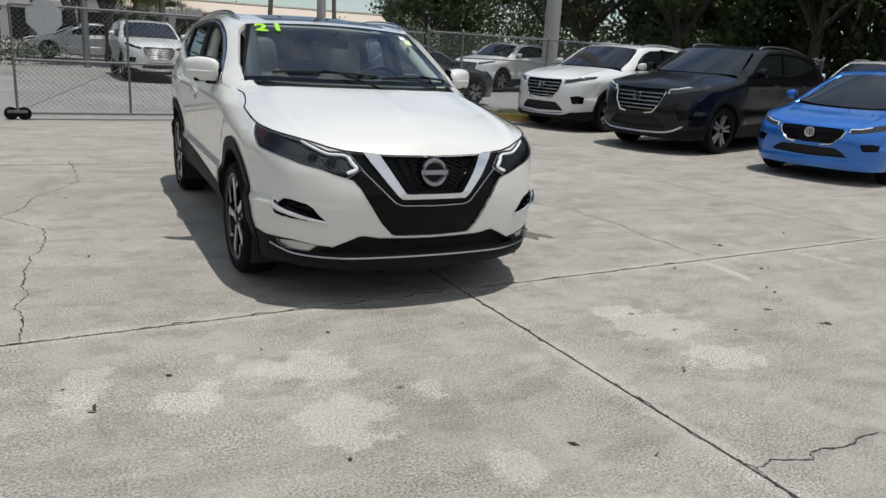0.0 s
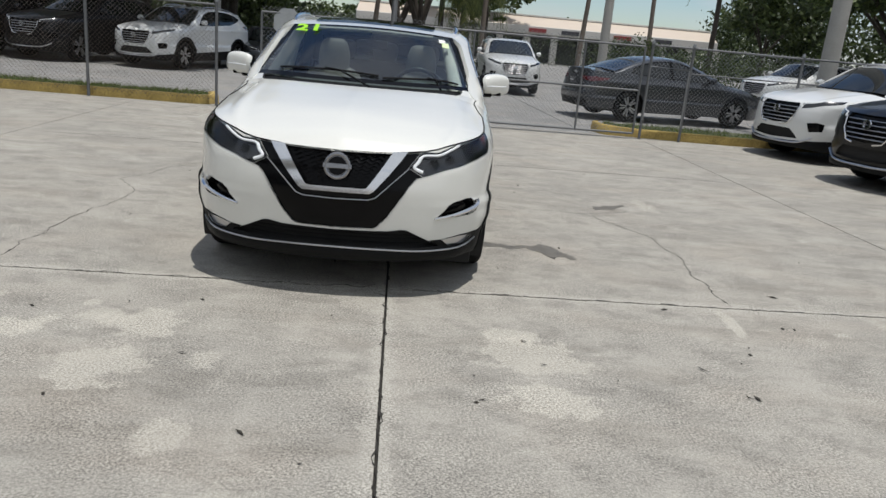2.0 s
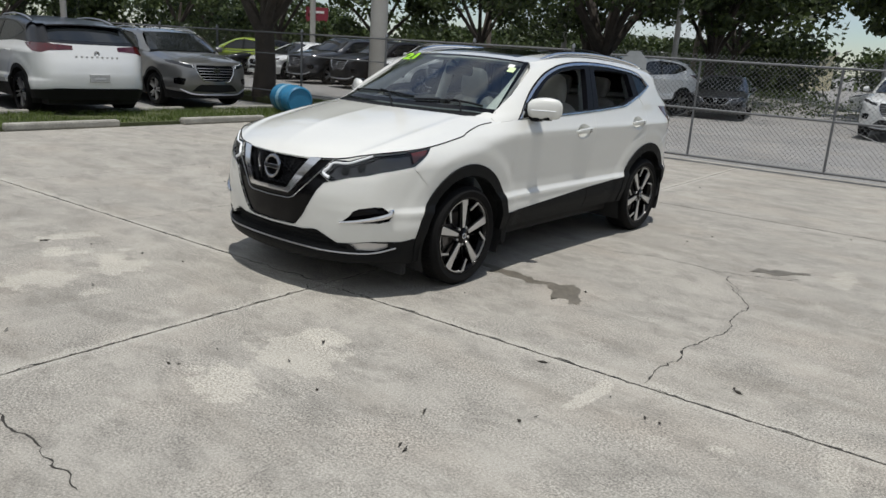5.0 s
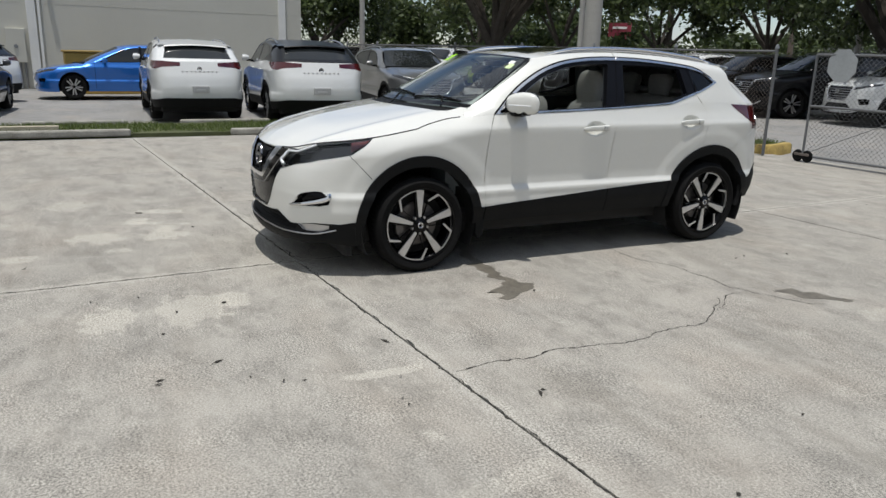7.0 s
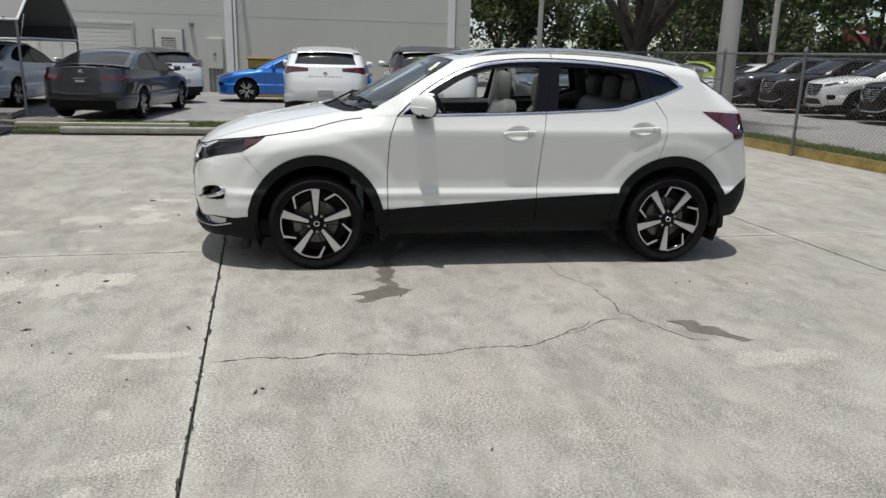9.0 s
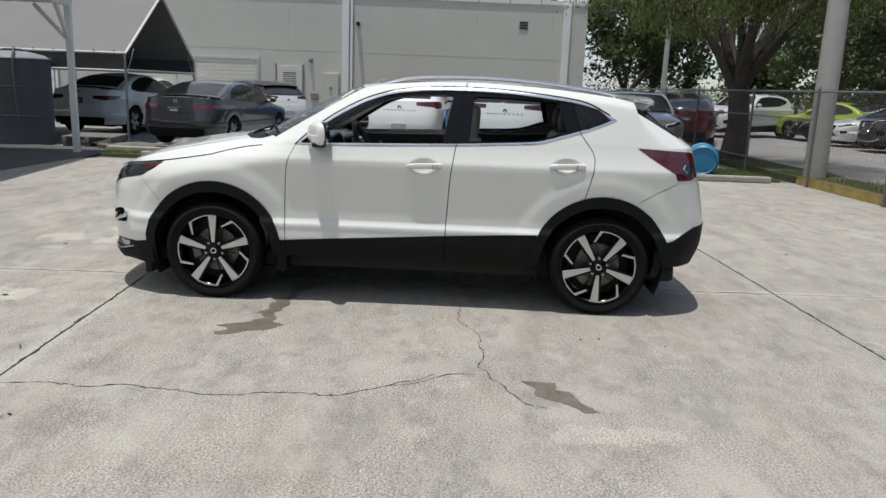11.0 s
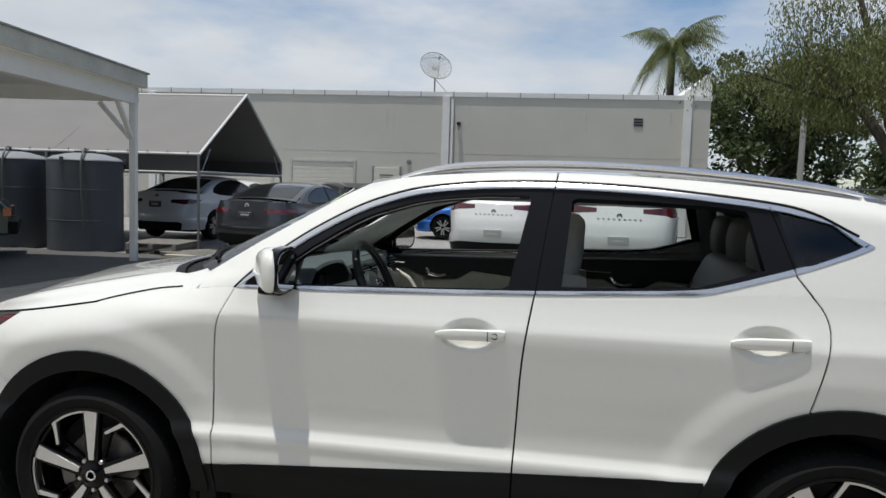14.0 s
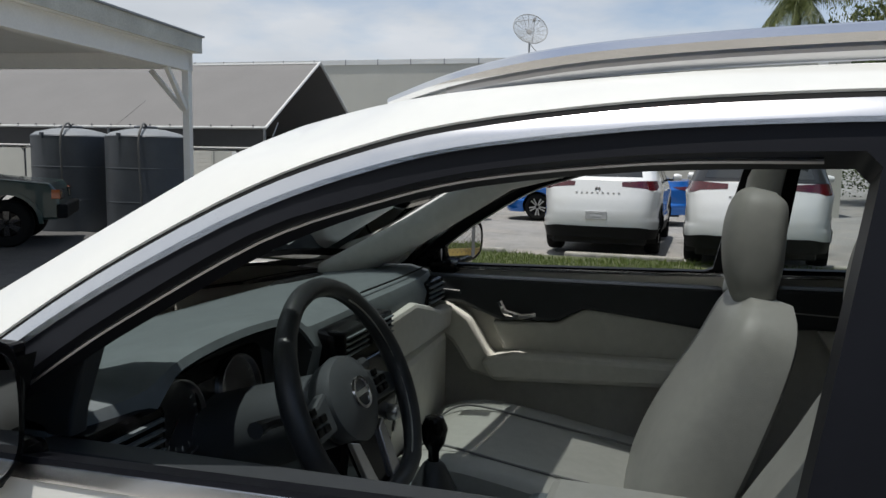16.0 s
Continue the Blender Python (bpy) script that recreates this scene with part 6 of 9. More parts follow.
WET = mat("damp_concrete", (.135, .122, .098), .5, 0, .35, 9, .2, 120)
for seed, outline, jag in (
        (1, [(1.59, .23), (1.55, .30), (1.49, .28), (1.47, .21), (1.43, .28), (1.37, .39), (1.33, .40), (1.28, .47), (1.19, .41), (1.18, .38), (1.09, .44), (.98, .41), (.91, .44), (.83, .40), (.79, .48), (.66, .48), (.59, .47), (.48, .55), (.22, .63), (.10, .74), (.16, .76), (.42, .62), (.60, .56), (.66, .54), (.79, .55), (.86, .52), (.98, .55), (1.04, .52), (1.12, .52), (1.15, .48), (1.28, .54), (1.35, .53), (1.38, .57), (1.40, .62), (1.43, .585), (1.49, .56), (1.52, .51), (1.54, .43), (1.63, .33), (1.64, .27)], .012),
        (2, [(2.14, 2.05), (2.15, 2.24), (2.24, 2.22), (2.27, 2.30), (2.40, 2.34), (2.49, 2.41), (2.51, 2.34), (2.42, 2.27), (2.36, 2.16), (2.31, 2.11), (2.23, 2.12)], .008)):
    rng = np.random.default_rng(seed)
    loop = []
    for p, q in zip(outline, outline[1:] + outline[:1]):
        m = max(2, int(math.hypot(q[0] - p[0], q[1] - p[1]) / .014))
        for k in range(m):
            t = k / m
            w = jag * math.sin(math.pi * t) ** .3 if k else 0.0
            loop.append((p[0] + (q[0] - p[0]) * t + rng.normal(0, w * .55), p[1] + (q[1] - p[1]) * t + rng.normal(0, w * .55)))
    part("damp_stain", prism_bm(loop, .0004, .0022, "xy"), WET, slabs, "dark damp stain")

# dead leaves and twigs
TWIG = mat("dead_leaf_litter", (.032, .028, .022), .9, 0, .35, 30)
rng = np.random.default_rng(8)
V, F = [], []
spots = [(2.0, -.71), (2.31, -1.24), (2.28, -1.33), (-1.72, -1.62), (2.86, -.29), (-1.41, -.85), (-.55, -1.83), (-.12, -2.48), (1.06, -1.38), (1.94, -1.57), (2.1, -1.86), (-1.43, -1.42), (.81, -2.07), (.78, -2.1), (2.06, -1.85), (1.13, -1.66), (2.83, -.26), (-1.01, -1.26), (-1.73, -1.65)]
spots += [(rng.uniform(-4, 5), rng.uniform(-4, 6)) for _ in range(60)]
for i, (x, y) in enumerate(spots):
    a, L, w = rng.uniform(0, 6.28), (rng.uniform(.014, .038) if i < 19 else rng.uniform(.005, .016)), rng.uniform(.003, .008)
    k = len(V)
    d, s = np.array((math.cos(a), math.sin(a), 0)), np.array((-math.sin(a), math.cos(a), 0))
    c = np.array((x, y, .006))
    V += [tuple(c - d * L), tuple(c + s * w - (0, 0, .004)), tuple(c + d * L + s * .3 * L + (0, 0, .004)), tuple(c - s * w + (0, 0, .006))]
    F.append((k, k + 1, k + 2, k + 3))
litter = mesh_object("leaf_litter", V, F, TWIG, None, "", False)
tagged(litter, "small dead leaves and twigs strewn on the concrete", "leaf litter", kind="stuff")


# ---------------------------------------------------------------- parked cars
CARGLASS = mat("dark_car_glass", (.012, .014, .015), .04, 0, .05, 4, spec=.6)
PLATE = mat("dealer_plate", (.05, .05, .055), .5, 0, .2, 60)
PLATE_PALE = mat("pale_plate", (.42, .42, .42), .5, 0, .15, 60)
PLATE_BAR = mat("plate_bar", (.55, .55, .55), .5, 0, .05, 20)

SUV = warped(HERO, .96, 2.706, .99, .92, [(0, 0), (.337, .36), (.60, .65), (.835, .95), (1.0, 1.09), (1.1, 1.18), (1.57, 1.69), (1.8, 1.92)], wheel=.36, arch=.43, clad=.50, crown=.035, roof_up=.03)
SALOON = warped(HERO, .97, 2.80, 1.10, .92, [(0, 0), (.337, .33), (.60, .53), (.835, .70), (1.0, .86), (1.1, .93), (1.57, 1.43), (1.8, 1.6)], wheel=.33, arch=.385, clad=.40, wagon=False, tumble=.46, ws_in=.12, crown=.045)
SALOON.update(
    ws=[(.30, .945), (.75, 1.165), (1.22, 1.352)],
    roof=[(1.22, 1.352), (1.5, 1.405), (1.85, 1.418), (2.25, 1.385), (2.6, 1.305), (2.95, 1.18), (3.22, 1.075)],
    cowl=[(0, .02, .93), (.35, .06, .935), (.62, .16, .945), (.78, .34, .955)],
    hoodc=[(-.90, .715), (-.78, .765), (-.5, .83), (-.2, .885), (.02, .93)],
    top=[("f", 0, .715), ("f", .3, .72), ("f", .5, .73), ("f", .7, .765), ("y", -.5, .80), ("y", -.30, .825), ("y", .03, .875), ("y", .34, .93), ("y", .6, .952), ("y", 1.6, .975), ("y", 2.4, 1.0), ("y", 3.0, 1.035), ("y", 3.5, 1.05), ("r", .5, 1.065), ("r", 0, 1.07)])


def build_car(name, sp, paint, saloon=False, spokes="pair"):
    car = empty(name)
    B = Body(sp)
    gy, gz, kx = sp["gy"], sp["gz"], sp["kx"]
    S = lambda *p: sxy(B, [(gy(y), gz(z)) for y, z in p])
    F = lambda *p: fxy(B, [(x * kx, gz(z)) for x, z in p])
    R = lambda *p: rxy(B, [(x * kx, gz(z)) for x, z in p])
    wb, wr = sp["wb"], sp["wheel"]
    sh = Sheet(0, B.S, .17, 1.36 if not saloon else 1.12, 84, 26, B.low)
    sh.cut("void", top_poly(B, 0, B.S, 1.5, 60))
    z0 = .24 if not saloon else .19
    sh.cut("void", [(0, .1), (0, z0), (B.s_y(-.4), z0), (B.s_y(.5), z0 + .02), (B.s_y(wb - .4), z0 + .03), (B.s_y(wb + .4), z0 + .06), (B.S, z0 + .08), (B.S, .1)])
    for cy in (0.0, wb):
        sh.cut("void", [(B.s_y(y), z) for y, z in circle(cy, wr, sp["arch"], 26)])
    d1, d2, d3 = S((.53, .5))[0][0], S((1.62, .5))[0][0], S((2.53, .5))[0][0]
    top = lambda s: B.top(s) + .05
    for s in (d1, d2, d3):
        sh.cut("gap", *ribbon([(s, z0 + .1 if s != d3 else wr + sp["arch"]), (s, top(s))], .008))
    if not saloon:
        for cy in (0.0, wb):
            sh.cut("clad", [(B.s_y(y), z) for y, z in circle(cy, wr, sp["clad"], 26)])
        sh.cut("clad", S((.4, .1), (.4, .40), (2.3, .46), (2.3, .1)))
        sh.cut("clad", S((3.0, .1), (3.0, .42)) + R((.80, .44), (.62, .47), (0, .47), (0, .1)))
        sh.cut("clad", F((0, .1), (0, .30), (.5, .33), (.8, .36)) + S((-.45, .38), (-.4, .1)))
    else:
        sh.cut("clad", R((.62, .1), (.66, .42), (.6, .46), (0, .46), (0, .1)))
    sh.cut("grille", F((0, .84), (.40, .84), (.42, .76), (.30, .58), (0, .56)))
    sh.cut("lamp", F((.46, .845), (.60, .86), (.74, .90)) + S((-.52, .925), (-.36, .935), (-.46, .88)) + F((.74, .83), (.60, .79), (.46, .77)))
    sh.cut("intake", F((0, .50), (.34, .50), (.42, .44), (.50, .36), (0, .34)))
    sh.cut("vent", F((.60, .60), (.72, .62), (.80, .60), (.79, .50), (.64, .48)))
    if saloon:
        sh.cut("tail", S((3.02, 1.08), (3.2, 1.09)) + R((.80, 1.10), (.40, 1.08), (.38, .99), (.70, .95)) + S((3.2, .98), (3.1, 1.02)))
    else:
        sh.cut("tail", S((2.88, 1.14), (3.1, 1.16)) + R((.80, 1.16), (.36, 1.13), (.36, 1.06), (.72, 1.03), (.80, .99)) + S((3.15, 1.0), (3.0, 1.08)))
    sh.split("body")
    both = dict(mirror=True)
    sh.part("body", "body", paint, car, rim=.02, **both)
    sh.part("cladding", "clad", PLASTIC, car, "black plastic cladding", off=.008, rim=.03, **both)
    gap_side = dict(off=-.012)
    gr = sh.part("grille", "grille", GLOSS, car, "black grille", off=-.03, rim=-.03, **both)
    sh.part("lower_intake", "intake", DARK, car, "dark lower intake", off=-.04, rim=-.04, **both)
    for sd in (1, -1):
        sh.part("panel_gap", "gap", SEAM, car, side=sd, **gap_side)
        lp = sh.part("headlamp", "lamp", DARKLAMP, car, "dark glass headlamp", off=.002, rim=.02, side=sd)
        put = lambda pts, off: [tuple(np.array(sh.at(u, v)[0] + sh.at(u, v)[1] * off) * (sd, 1, 1)) for u, v in pts]
        part("light_guide", tube_bm(put(F((.47, .785), (.48, .835), (.60, .85), (.72, .885)), .006), .008, 5), LAMPWHITE, lp, "", True)
        sh.part("air_vent", "vent", GLOSS, car, "black bumper vent", off=-.02, rim=-.02, side=sd)
        sh.part("tail_lamp", "tail", REDLENS, car, "red tail lamp", off=.004, rim=.02, side=sd)
        for hy in (1.36, 2.30):
            s, zz = S((hy, .97))[0]
            p = B.low(s, zz)
            part("door_handle", tube_bm([((p[0] + .004) * sd, p[1] - .09, zz), ((p[0] + .03) * sd, p[1] - .04, zz), ((p[0] + .03) * sd, p[1] + .06, zz), ((p[0] + .004) * sd, p[1] + .10, zz)], .013, 6), paint, car, "", True)
    at = lambda x, z, o: tuple(np.array(sh.at(B.s_front(abs(x) * kx), gz(z))[0] + sh.at(B.s_front(abs(x) * kx), gz(z))[1] * o) * (1 if x >= 0 else -1, 1, 1))
    for k in range(5):
        z = .60 + .045 * k
        xm = .28 + (z - .56) * .5
        part("grille_bar", tube_bm([at(xm * i / 6, z, -.008) for i in range(-6, 7)], .0065, 5), SATIN if not saloon else GLOSS, gr, "", True)
    for sd in (1, -1):
        part("grille_trim", tube_bm([at(.43 * sd, .80, .006), at(.38 * sd, .68, .008), at(.28 * sd, .565, .008), at(.16 * sd, .545, .008)], .013, 6), CHROME, gr, "", True)
    if not saloon:
        pts = [at(x, z, .012) for x, z in ((-.70, .40), (-.52, .31), (-.25, .29), (0, .288), (.25, .29), (.52, .31), (.70, .40))]
        part("front_skid_trim", tube_bm([tuple(v) for v in smooth_line(pts, 3)], .016, 6), SATIN, car, "silver front skid trim", True)
    bd = Vector(at(0, .735, .01))
    part("front_badge", lathe_bm([(.045, .0), (.05, .012), (.062, .012), (.066, 0)], 24, "z", Matrix.Translation(bd) @ Vector((0, -1, .1)).to_track_quat("Z", "Y").to_matrix().to_4x4()), CHROME, car, "round chrome badge", True)
    bn = Sheet(0, 1, 0, 1, 16, 16, B.bonnet)
    bn.cut("scuttle", [(-.1, .95), (1.1, .95), (1.1, 1.1), (-.1, 1.1)])
    bn.split("bonnet")
    bn.part("bonnet", "bonnet", paint, car, rim=.012, mirror=True)
    bn.part("scuttle", "scuttle", PLASTIC, car, off=-.01, rim=-.01, mirror=True)
    ws = Sheet(0, 1, 0, 1, 12, 10, B.screen)
    ws.split("pane")
    ws.part("windscreen", "pane", CARGLASS, car, "dark windscreen", mirror=True)
    s0, s1 = B.s_y(sp["ws"][0][0] - .05), B.S
    if saloon:
        s1 = B.s_y(sp["roof"][-1][0] + .02)
    zt = sp["roof"][2][1] + .05
    gh = Sheet(s0, s1, sp["top"][8][2] - .06, zt, 64, 20, B.upper)
    up = [(B.s_y(y), z) for y, z in smooth_line(sp["ws"], 4)]
    rf = [(B.s_y(y), z) for y, z in smooth_line(sp["roof"], 4)]
    if not saloon:
        rf += [(rf[-1][0] + (s1 - rf[-1][0]) * i / 8, rf[-1][1] + .028 * i / 8) for i in range(1, 9)]
    else:
        rf += [(s1 + .01, rf[-1][1])]
    gh.cut("void", *strips(up + rf[1:], zt + .2), [(s0 - .1, .5), (up[0][0], .5), (up[0][0], zt + .2), (s0 - .1, zt + .2)])
    low = [(s0 + (s1 - s0) * i / 40, B.top(s0 + (s1 - s0) * i / 40)) for i in range(41)]
    gh.cut("void", *[[(a[0], .4), (b[0], .4), b, a] for a, b in zip(low, low[1:])])
    if saloon:
        win = sxy(B, [(.72, .985), (1.0, 1.14), (1.30, 1.285), (1.6, 1.345), (1.9, 1.352), (2.2, 1.325), (2.5, 1.25), (2.72, 1.16), (2.78, 1.09), (2.6, 1.05), (2.0, 1.02), (1.4, 1.0)])
        bp = sxy(B, [(1.72, .9), (1.80, .9), (1.80, 1.4), (1.74, 1.4)])
    else:
        win = S((.70, 1.115), (.85, 1.26), (1.05, 1.375), (1.25, 1.43), (1.69, 1.462), (2.1, 1.447), (2.39, 1.42), (2.60, 1.375), (2.74, 1.32), (2.70, 1.29), (2.5, 1.235), (2.2, 1.165), (2.0, 1.148), (1.6, 1.135), (1.2, 1.118))
        bp = S((1.60, 1.0), (1.69, 1.0), (1.73, 1.5), (1.65, 1.5))
    gh.cut("pillar_b", bp)
    gh.cut("glass", win)
    gh.cut("trim", shrink(win, -.022))
    if not saloon:
        gh.cut("rear", R((.70, 1.205), (.62, 1.450), (0, 1.465), (0, 1.205)))
    gh.split("pillar")
    for sd in (1, -1):
        gh.part("roof_pillar", "pillar", paint, car, rim=.02, side=sd)
        gh.part("side_glass", "glass", CARGLASS, car, "dark side glass", off=-.006, side=sd)
        gh.part("window_trim", ["trim", "pillar_b"], GLOSS, car, "black window trim", off=-.002, rim=.01, side=sd)
        zm = gz(1.18) if not saloon else 1.03
        ym, xm = gy(.72) + (0 if not saloon else .06), sp["front"][-1][0]
        part("door_mirror", lathe_bm([(.0, -.10), (.05, -.09), (.075, -.03), (.07, .03), (.0, .05)], 14, "x", Matrix.Translation(((xm + .10) * sd, ym, zm)) @ Matrix.Diagonal((1.1, .9, .95, 1))), paint, car, "painted door mirror", True)
        part("mirror_foot", box_bm(((xm - .07) * sd if sd > 0 else -xm - .06, ym - .03, zm - .075), (xm + .06 if sd > 0 else (xm - .07) * sd, ym + .03, zm - .035), None, .01), GLOSS, car)
    if not saloon:
        gh.part("rear_window", "rear", CARGLASS, car, "dark rear window", off=.002, mirror=True)
    y0, y1 = sp["roof"][0][0], sp["roof"][-1][0]
    rs = Sheet(0, 1, y0, y1, 10, 22, B.lid)
    if saloon:
        rs.cut("rear_glass", [(-.1, 2.45), (.86, 2.42), (.84, 3.12), (-.1, 3.16)])
    rs.split("roof")
    roof = rs.part("roof", "roof", paint, car, mirror=True)
    if saloon:
        rs.part("rear_window", "rear_glass", CARGLASS, car, "dark rear window", off=.002, mirror=True)
        dk = Sheet(0, 1, 0, 1, 10, 10, B.deck)
        dk.split("deck")
        dk.part("boot_lid", "deck", paint, car, mirror=True, flip=True)
        part("boot_lip", tube_bm([tuple(np.array(B.low(B.S - s, B.top(B.S))) * (k, 1, 1) + (0, -.03, .01)) for k, s in ((1, .55), (1, .3), (1, .02), (-1, .3), (-1, .55))], .012, 6), paint, car, "", True)
    else:
        spo = Sheet(0, 1, 0, 1, 8, 4, lambda a, b: (a * .60, y1 - .03 + .17 * b, B.lid(a * .95, y1)[2] + .012 - .02 * b))
        spo.split("spoiler")
        spo.part("roof_spoiler", "spoiler", paint, car, rim=.02, mirror=True)
        for sd in (1, -1):
            pts = [((B.upper(B.s_y(y), B.roof(y))[0] - .05) * sd, y, B.lid(.93, y)[2] + h) for y, h in ((y0 + .2, .0), (y0 + .32, .035), (y0 + .9, .042), (y0 + 1.4, .036), (y0 + 1.75, .0))]
            part("roof_rail", tube_bm([tuple(q) for q in smooth_line(pts, 4)], .015, 6), SATIN, car, "silver roof rail", True)
    # rear letters as plain bars, skid plate
    if not saloon:
        for k in range(9):
            x = -.32 + .08 * k
            q = np.array(B.low(B.s_rear(abs(x)), gz(.93)))
            part("emblem_bar", box_bm((-.014, -.004, -.013), (.014, .005, .013), Matrix.Translation((x, q[1] + .004, q[2]))), SATIN, car)
    # rear plate and badge
    zc = gz(.62) if not saloon else .80
    p = B.low(B.S - .02, zc)
    pl = part("dealer_plate", box_bm((-.16, p[1] - .005, zc - .06), (.16, p[1] + .018, zc + .075), None, .006), PLATE if saloon else PLATE_PALE, car, "dark dealer plate" if saloon else "pale dealer plate")
    part("plate_line", box_bm((-.09, p[1] + .017, zc - .012), (.09, p[1] + .021, zc + .018)), PLATE_BAR, pl)
    part("plate_line", box_bm((-.13, p[1] + .017, zc + .045), (.13, p[1] + .021, zc + .052)), PLATE_BAR, pl)
    zc2 = gz(1.0) if not saloon else .985
    p = B.low(B.S - .02, zc2)
    part("rear_badge", lathe_bm([(.03, 0), (.034, .008), (.044, .008), (.047, 0)], 20, "z", Matrix.Translation((0, p[1] + .002, zc2)) @ pose(0, 0, 0, -90, 0, 0)), CHROME, car, "round chrome badge", True)
    for cy in (0.0, wb):
        for sd in (1, -1):
            well = bmesh.new()
            arc = [(cy + (sp["arch"] + .01) * math.cos(radians(a)), wr + (sp["arch"] + .01) * math.sin(radians(a))) for a in range(-20, 201, 20)]
            o = [well.verts.new((.86 * sd, *q)) for q in arc]
            i = [well.verts.new((.5 * sd, *q)) for q in arc]
            for k in range(len(arc) - 1):
                well.faces.new((o[k], o[k + 1], i[k + 1], i[k]))
            well.faces.new(i)
            part("wheel_well", well, DARK, car)
            rim_r, w = wr - .105, .22
            m = pose(sp["hub_x"] * sd, cy, wr) @ (Matrix.Identity(4) if sd > 0 else pose(0, 0, 0, 0, 0, 180)) @ pose(0, 0, 0, random.uniform(0, 72), 0, 0)
            ob = part("wheel", lathe_bm([(0, -.10), (rim_r - .03, -.10), (rim_r - .02, -.024), (rim_r + .004, -.006), (rim_r - .006, -.004)], 28), GLOSS, car, "alloy wheel", True)
            ob.matrix_local = m
            part("tyre", lathe_bm([(rim_r - .01, -w), (rim_r + .03, -w - .004), (wr - .03, -w), (wr - .004, -w + .03), (wr, -w / 2), (wr - .004, -.03), (wr - .03, .004), (rim_r + .03, .004), (rim_r, -.01)], 28), RUBBER, ob, "black tyre", True)
            for k in range(5):
                f = bmesh.new()
                for d in (-.022, .022):
                    bm_prism(f, [(d * .6 - .012, .04), (d * .6 + .012, .04), (d * 1.9 + .017, rim_r - .008), (d * 1.9 - .017, rim_r - .008)], -.05, -.014, "yz", pose(0, 0, 0, 72 * k, 0, 0))
                part("spoke", f, ALLOY, ob)
            part("hub_cap", lathe_bm([(0, -.010), (.03, -.012), (.05, -.03)], 14), GLOSS, ob, "", True)
    part("underbody", box_bm((-.72, -.6, .20), (.72, wb + .7, .36), None, .02), DARK, car)
    part("cabin_block", box_bm((-.6, .7, .5), (.6, wb - .1, gz(1.1) if not saloon else .95), None, .05), DARK, car)
    return car


def heading(x, y, dx, dy, k=(1, 1, 1)):
    """The pose of a car whose front axle stands at (x, y) and whose nose points along (dx, dy)."""
    return pose(x, y, 0, 0, 0, math.degrees(math.atan2(dx, -dy))) @ Matrix.Diagonal((*k, 1))


def recolour(car, paint, old, roof=None, rail=None):
    for o in car.children_recursive:
        for s in o.material_slots:
            if s.material is old:
                s.link = "OBJECT"
                s.material = paint
        base = o.name.split(".")[0]
        if roof and base in ("roof", "roof_spoiler", "roof_pillar"):
            o.material_slots[0].link = "OBJECT"
            o.material_slots[0].material = roof


suv = build_car("suv_car", SUV, WHITE_CAR)
saloon = build_car("saloon_car", SALOON, GREY_CAR, True)
suv.matrix_world = heading(7.22, 7.95, -.957, -.29, (1, 1.06, 1))
tagged(suv, "white crossover with black grille, parked on concrete", "car", "parked cars")
saloon.matrix_world = heading(7.38, 13.6, .966, .26)
tagged(saloon, "dark grey saloon parked beyond the chain-link fence", "car", "parked cars")


def park(proto, name, label, m, paint, roof=None):
    c = copy_thing(proto, m)
    c.name = name
    recolour(c, paint, WHITE_CAR if proto is suv else GREY_CAR, roof)
    return tagged(c, label, "car", "parked cars")


